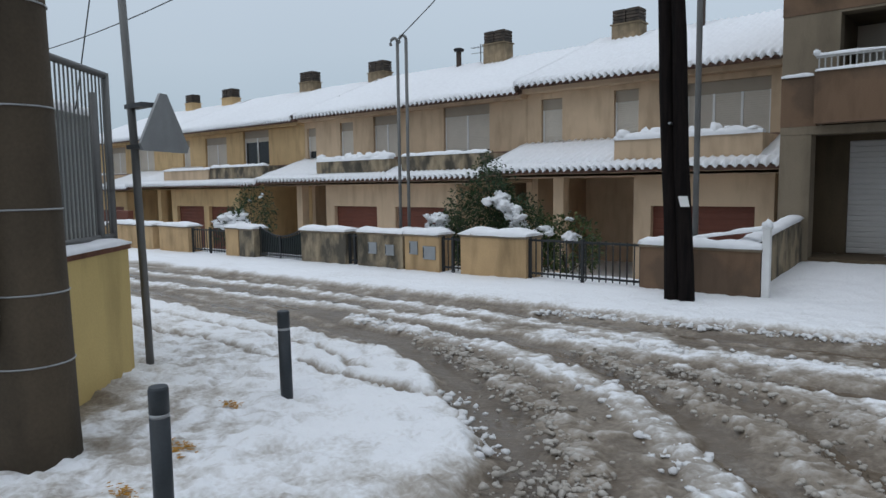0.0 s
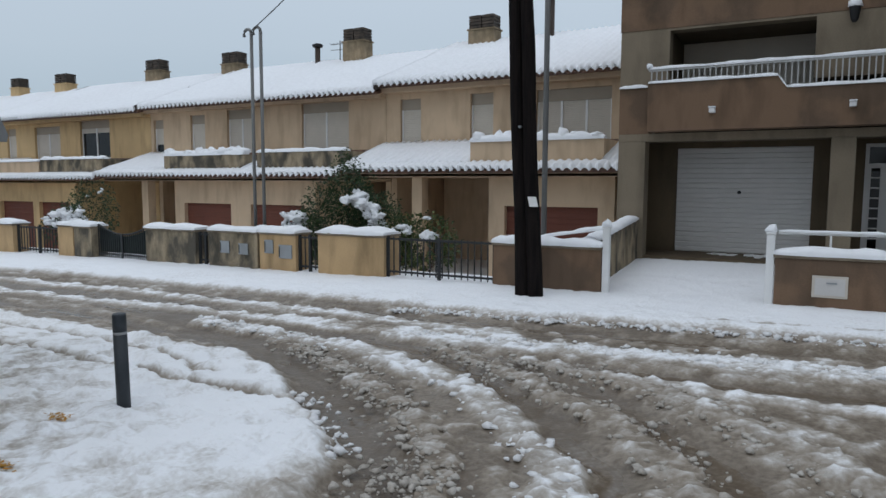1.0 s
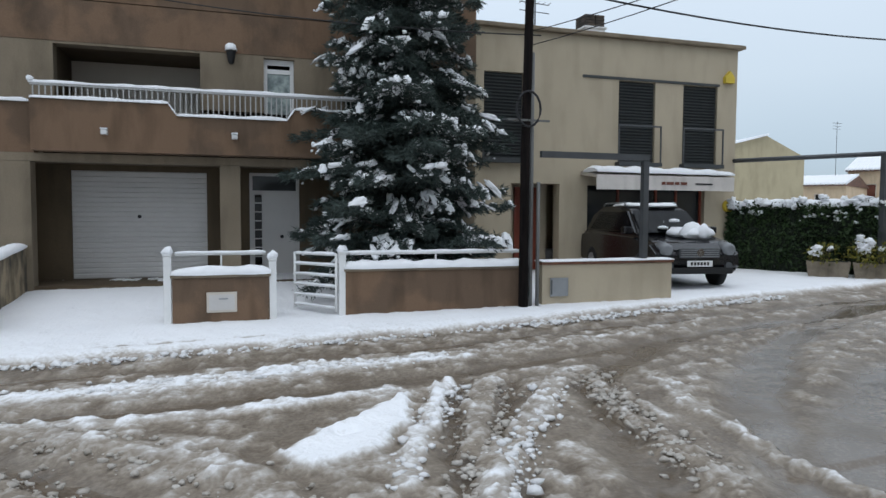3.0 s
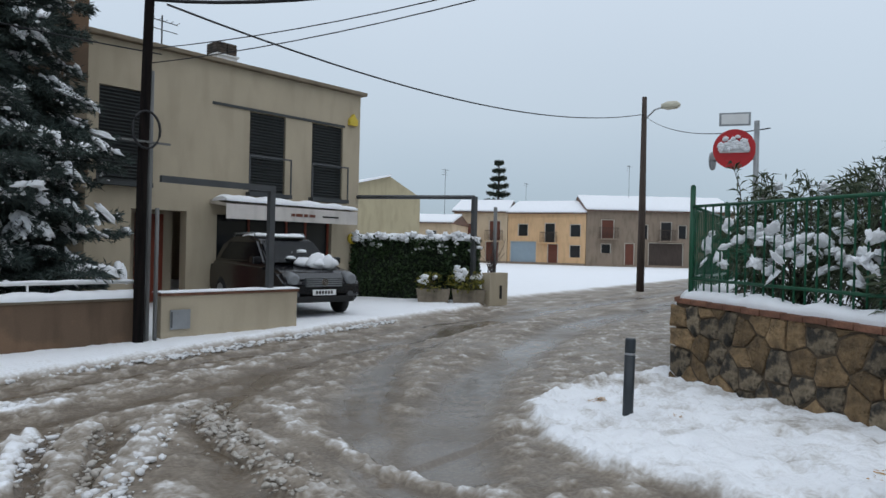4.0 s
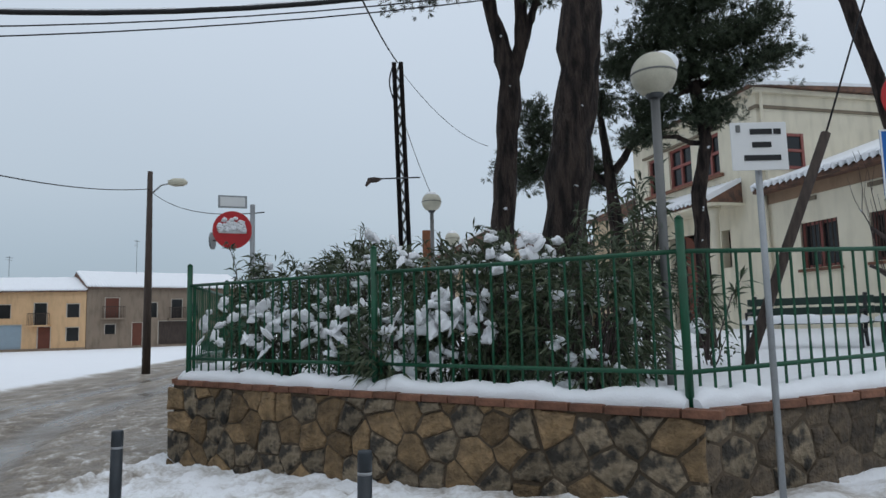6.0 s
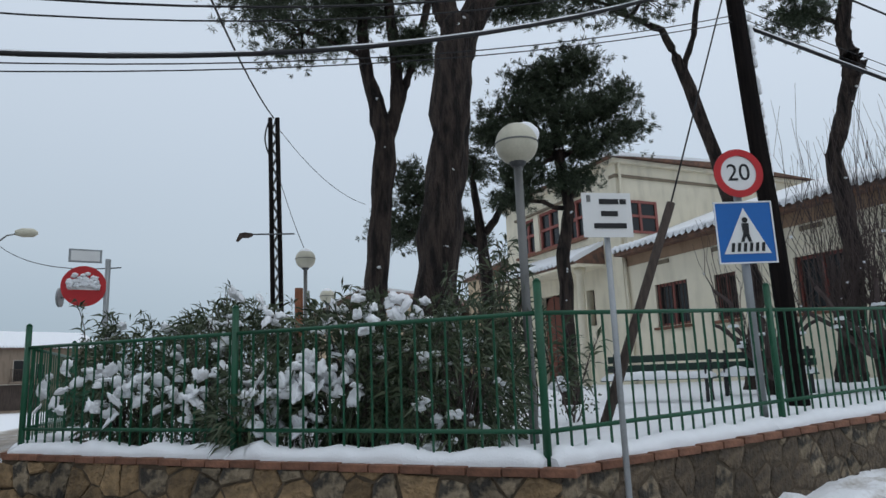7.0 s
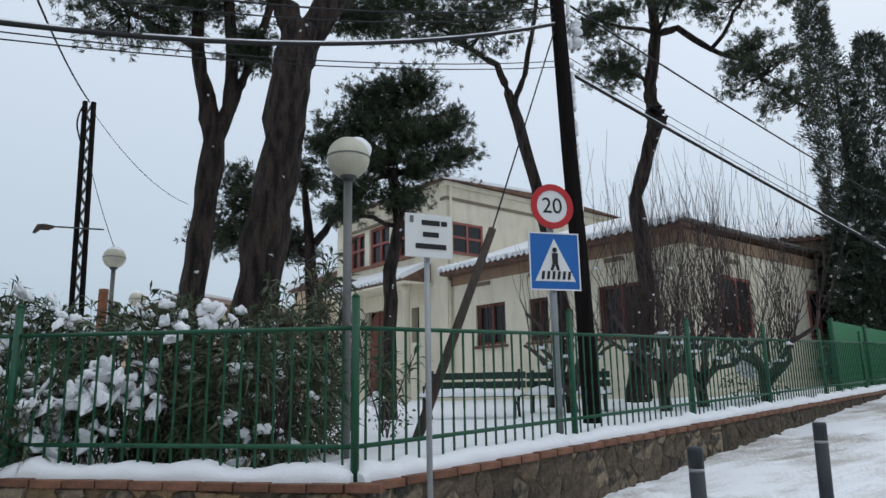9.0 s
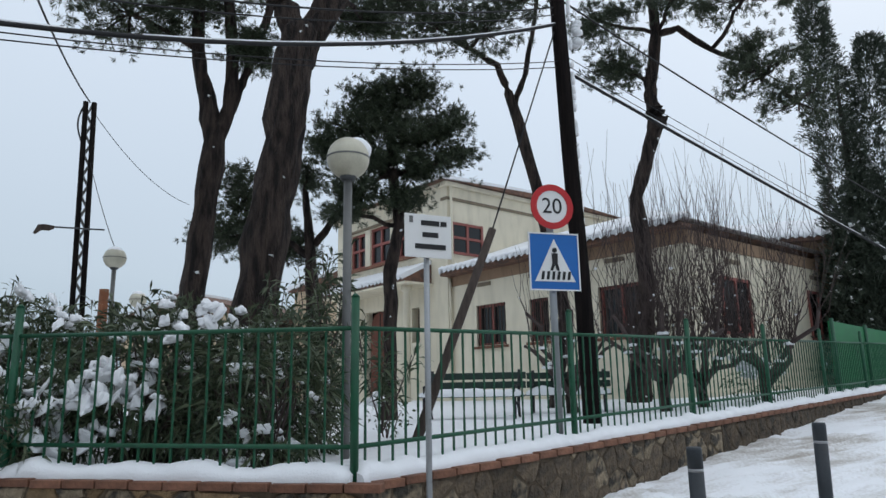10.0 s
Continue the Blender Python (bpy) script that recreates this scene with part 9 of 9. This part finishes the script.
# utility pole in the park with its guy
gp = thing("utility_pole", "tall dark timber pole streaked with snow", "utility pole", "utility poles")
part("pole", tube(bmesh.new(), [(8.66, -5.63, 0.9), (8.68, -5.60, 3.13), (8.72, -5.54, 5.21), (8.76, -5.47, 8.2), (8.78, -5.44, 10.5)], [0.13, 0.125, 0.12, 0.11, 0.10], 12, True, 0.05, rng), "timber", gp)
sn = bmesh.new()
rr = random.Random(12)
for i in range(60):
    z = rr.uniform(2.4, 8.0)
    lump(sn, (8.70 - 0.06, -5.56 - 0.075 + 0.01 * (z - 5), z), 0.035, 0.035, rr.uniform(0.05, 0.16), rr, 1)
for i in range(8):
    lump(sn, (8.66 + rr.uniform(-0.05, 0.05), -5.72 - rr.uniform(0, 0.12), 7.0 + rr.uniform(-0.15, 0.3)), 0.08, 0.08, 0.09, rr, 1)
snow_on("snow plastered down one side of a pole", sn)
guy = thing("guy_strut", "leaning grey guard tube of a pole's guy wire", "guy wire")
part("guard", tube(bmesh.new(), [(8.53, -2.97, 1.0), (8.6, -4.15, 3.81)], [0.065, 0.055], 10), "wood_weathered", guy)
part("wire", tube(bmesh.new(), [(8.6, -4.15, 3.81), (8.74, -5.47, 7.3)], 0.012, 5), "cable", guy)
gpn = thing("panel_fence", "bright green sheet fence at the park's far end", "fence")
part("panel", slab(bmesh.new(), (10.62, -12.85), (14.6, -21.5), 0.05, 1.35, 2.90), "green_panel", gpn)
for i in range(4):
    f = i / 3.5
    part("post", tube(bmesh.new(), [(10.60 + 3.95 * f, -12.86 - 8.6 * f, 1.1), (10.60 + 3.95 * f, -12.86 - 8.6 * f, 2.95)], 0.04, 8), "fence_green", gpn)


# ---- overhead cables ----
def cable(a, b, sag, r, name="overhead_cable", label="thin black overhead cable", snowy=False):
    pts = []
    for i in range(25):
        f = i / 24
        pts.append(tuple(a[k] + (b[k] - a[k]) * f for k in range(2)) + (a[2] + (b[2] - a[2]) * f - 4 * sag * f * (1 - f),))
    solo(name, tube(bmesh.new(), pts, r, 6), "cable", label, "cable", "overhead cables")
    if snowy:
        bm = bmesh.new()
        for p, q in zip(pts, pts[1:]):
            if rng.random() < 0.8:
                tube(bm, [(p[0], p[1], p[2] + r * 0.8), (q[0], q[1], q[2] + r * 0.8)], r * 0.75, 5)
        snow_on("thin rime of snow on a cable", bm, "snow on the cables")


cable((17.16, 2.03, 8.35), (-5.14, 2.02, 8.6), 1.3, 0.018)
cable((17.16, 2.0, 8.2), (21.9, -0.3, 7.3), 0.35, 0.008)
cable((17.16, 1.95, 7.0), (16.25, 1.17, 4.7), 0.1, 0.008)
cable((8.74, -5.5, 7.26), (4.66, 10.05, 5.11), 1.37, 0.026, label="thick overhead cable with a rime of snow", snowy=True)
cable((8.74, -5.5, 6.52), (4.66, 10.05, 4.19), 0.70, 0.007)
cable((8.74, -5.5, 6.62), (4.66, 10.05, 4.40), 0.78, 0.007)
cable((8.74, -5.5, 7.42), (4.66, 10.05, 5.42), 1.22, 0.009)
cable((8.74, -5.5, 7.55), (4.66, 10.05, 5.62), 1.22, 0.012)
cable((8.74, -5.5, 7.72), (4.66, 10.05, 5.85), 1.2, 0.007)
cable((8.72, -5.56, 6.45), (10.32, -18.79, 2.9), 0.05, 0.026, label="thick overhead cable with a rime of snow", snowy=True)
cable((8.74, -5.5, 7.7), (12.46, -21.11, 5.29), 0.17, 0.016)
cable((8.74, -5.5, 6.6), (10.6, -18.7, 3.3), 0.08, 0.006)
cable((8.74, -5.5, 6.75), (10.8, -18.7, 3.6), 0.08, 0.006)
cable((4.88, 10.05, 5.1), (24.4, 12.15, 6.85), 0.7, 0.016)
cable((24.4, 12.1, 6.75), (11.0, 3.5, 3.5), 0.3, 0.010)
cable((-3.92, 9.5, 7.9), (-42, 9.5, 8.0), 1.7, 0.014)
cable((-3.9, 9.5, 7.9), (-10.4, 11.0, 4.75), 0.2, 0.010)
cable((-1.6, 13.36, 5.35), (4.82, 10.05, 4.35), 0.12, 0.010)
cable((-6.5, 3.3, 4.9), (-6.9, 3.0, 2.4), 0.0, 0.006)

stones("ab", -0.14, 5.86, 1, 0.30, ("stone", "stone", "stone_grey", "stone_grey"))
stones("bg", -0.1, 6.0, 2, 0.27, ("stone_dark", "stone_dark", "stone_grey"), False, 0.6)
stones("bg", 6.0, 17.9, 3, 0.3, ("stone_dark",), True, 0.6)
coping("ab", 0.0, 5.73)
coping("bg", 0.05, 17.8)
coping("ah", 0.05, 6.0)
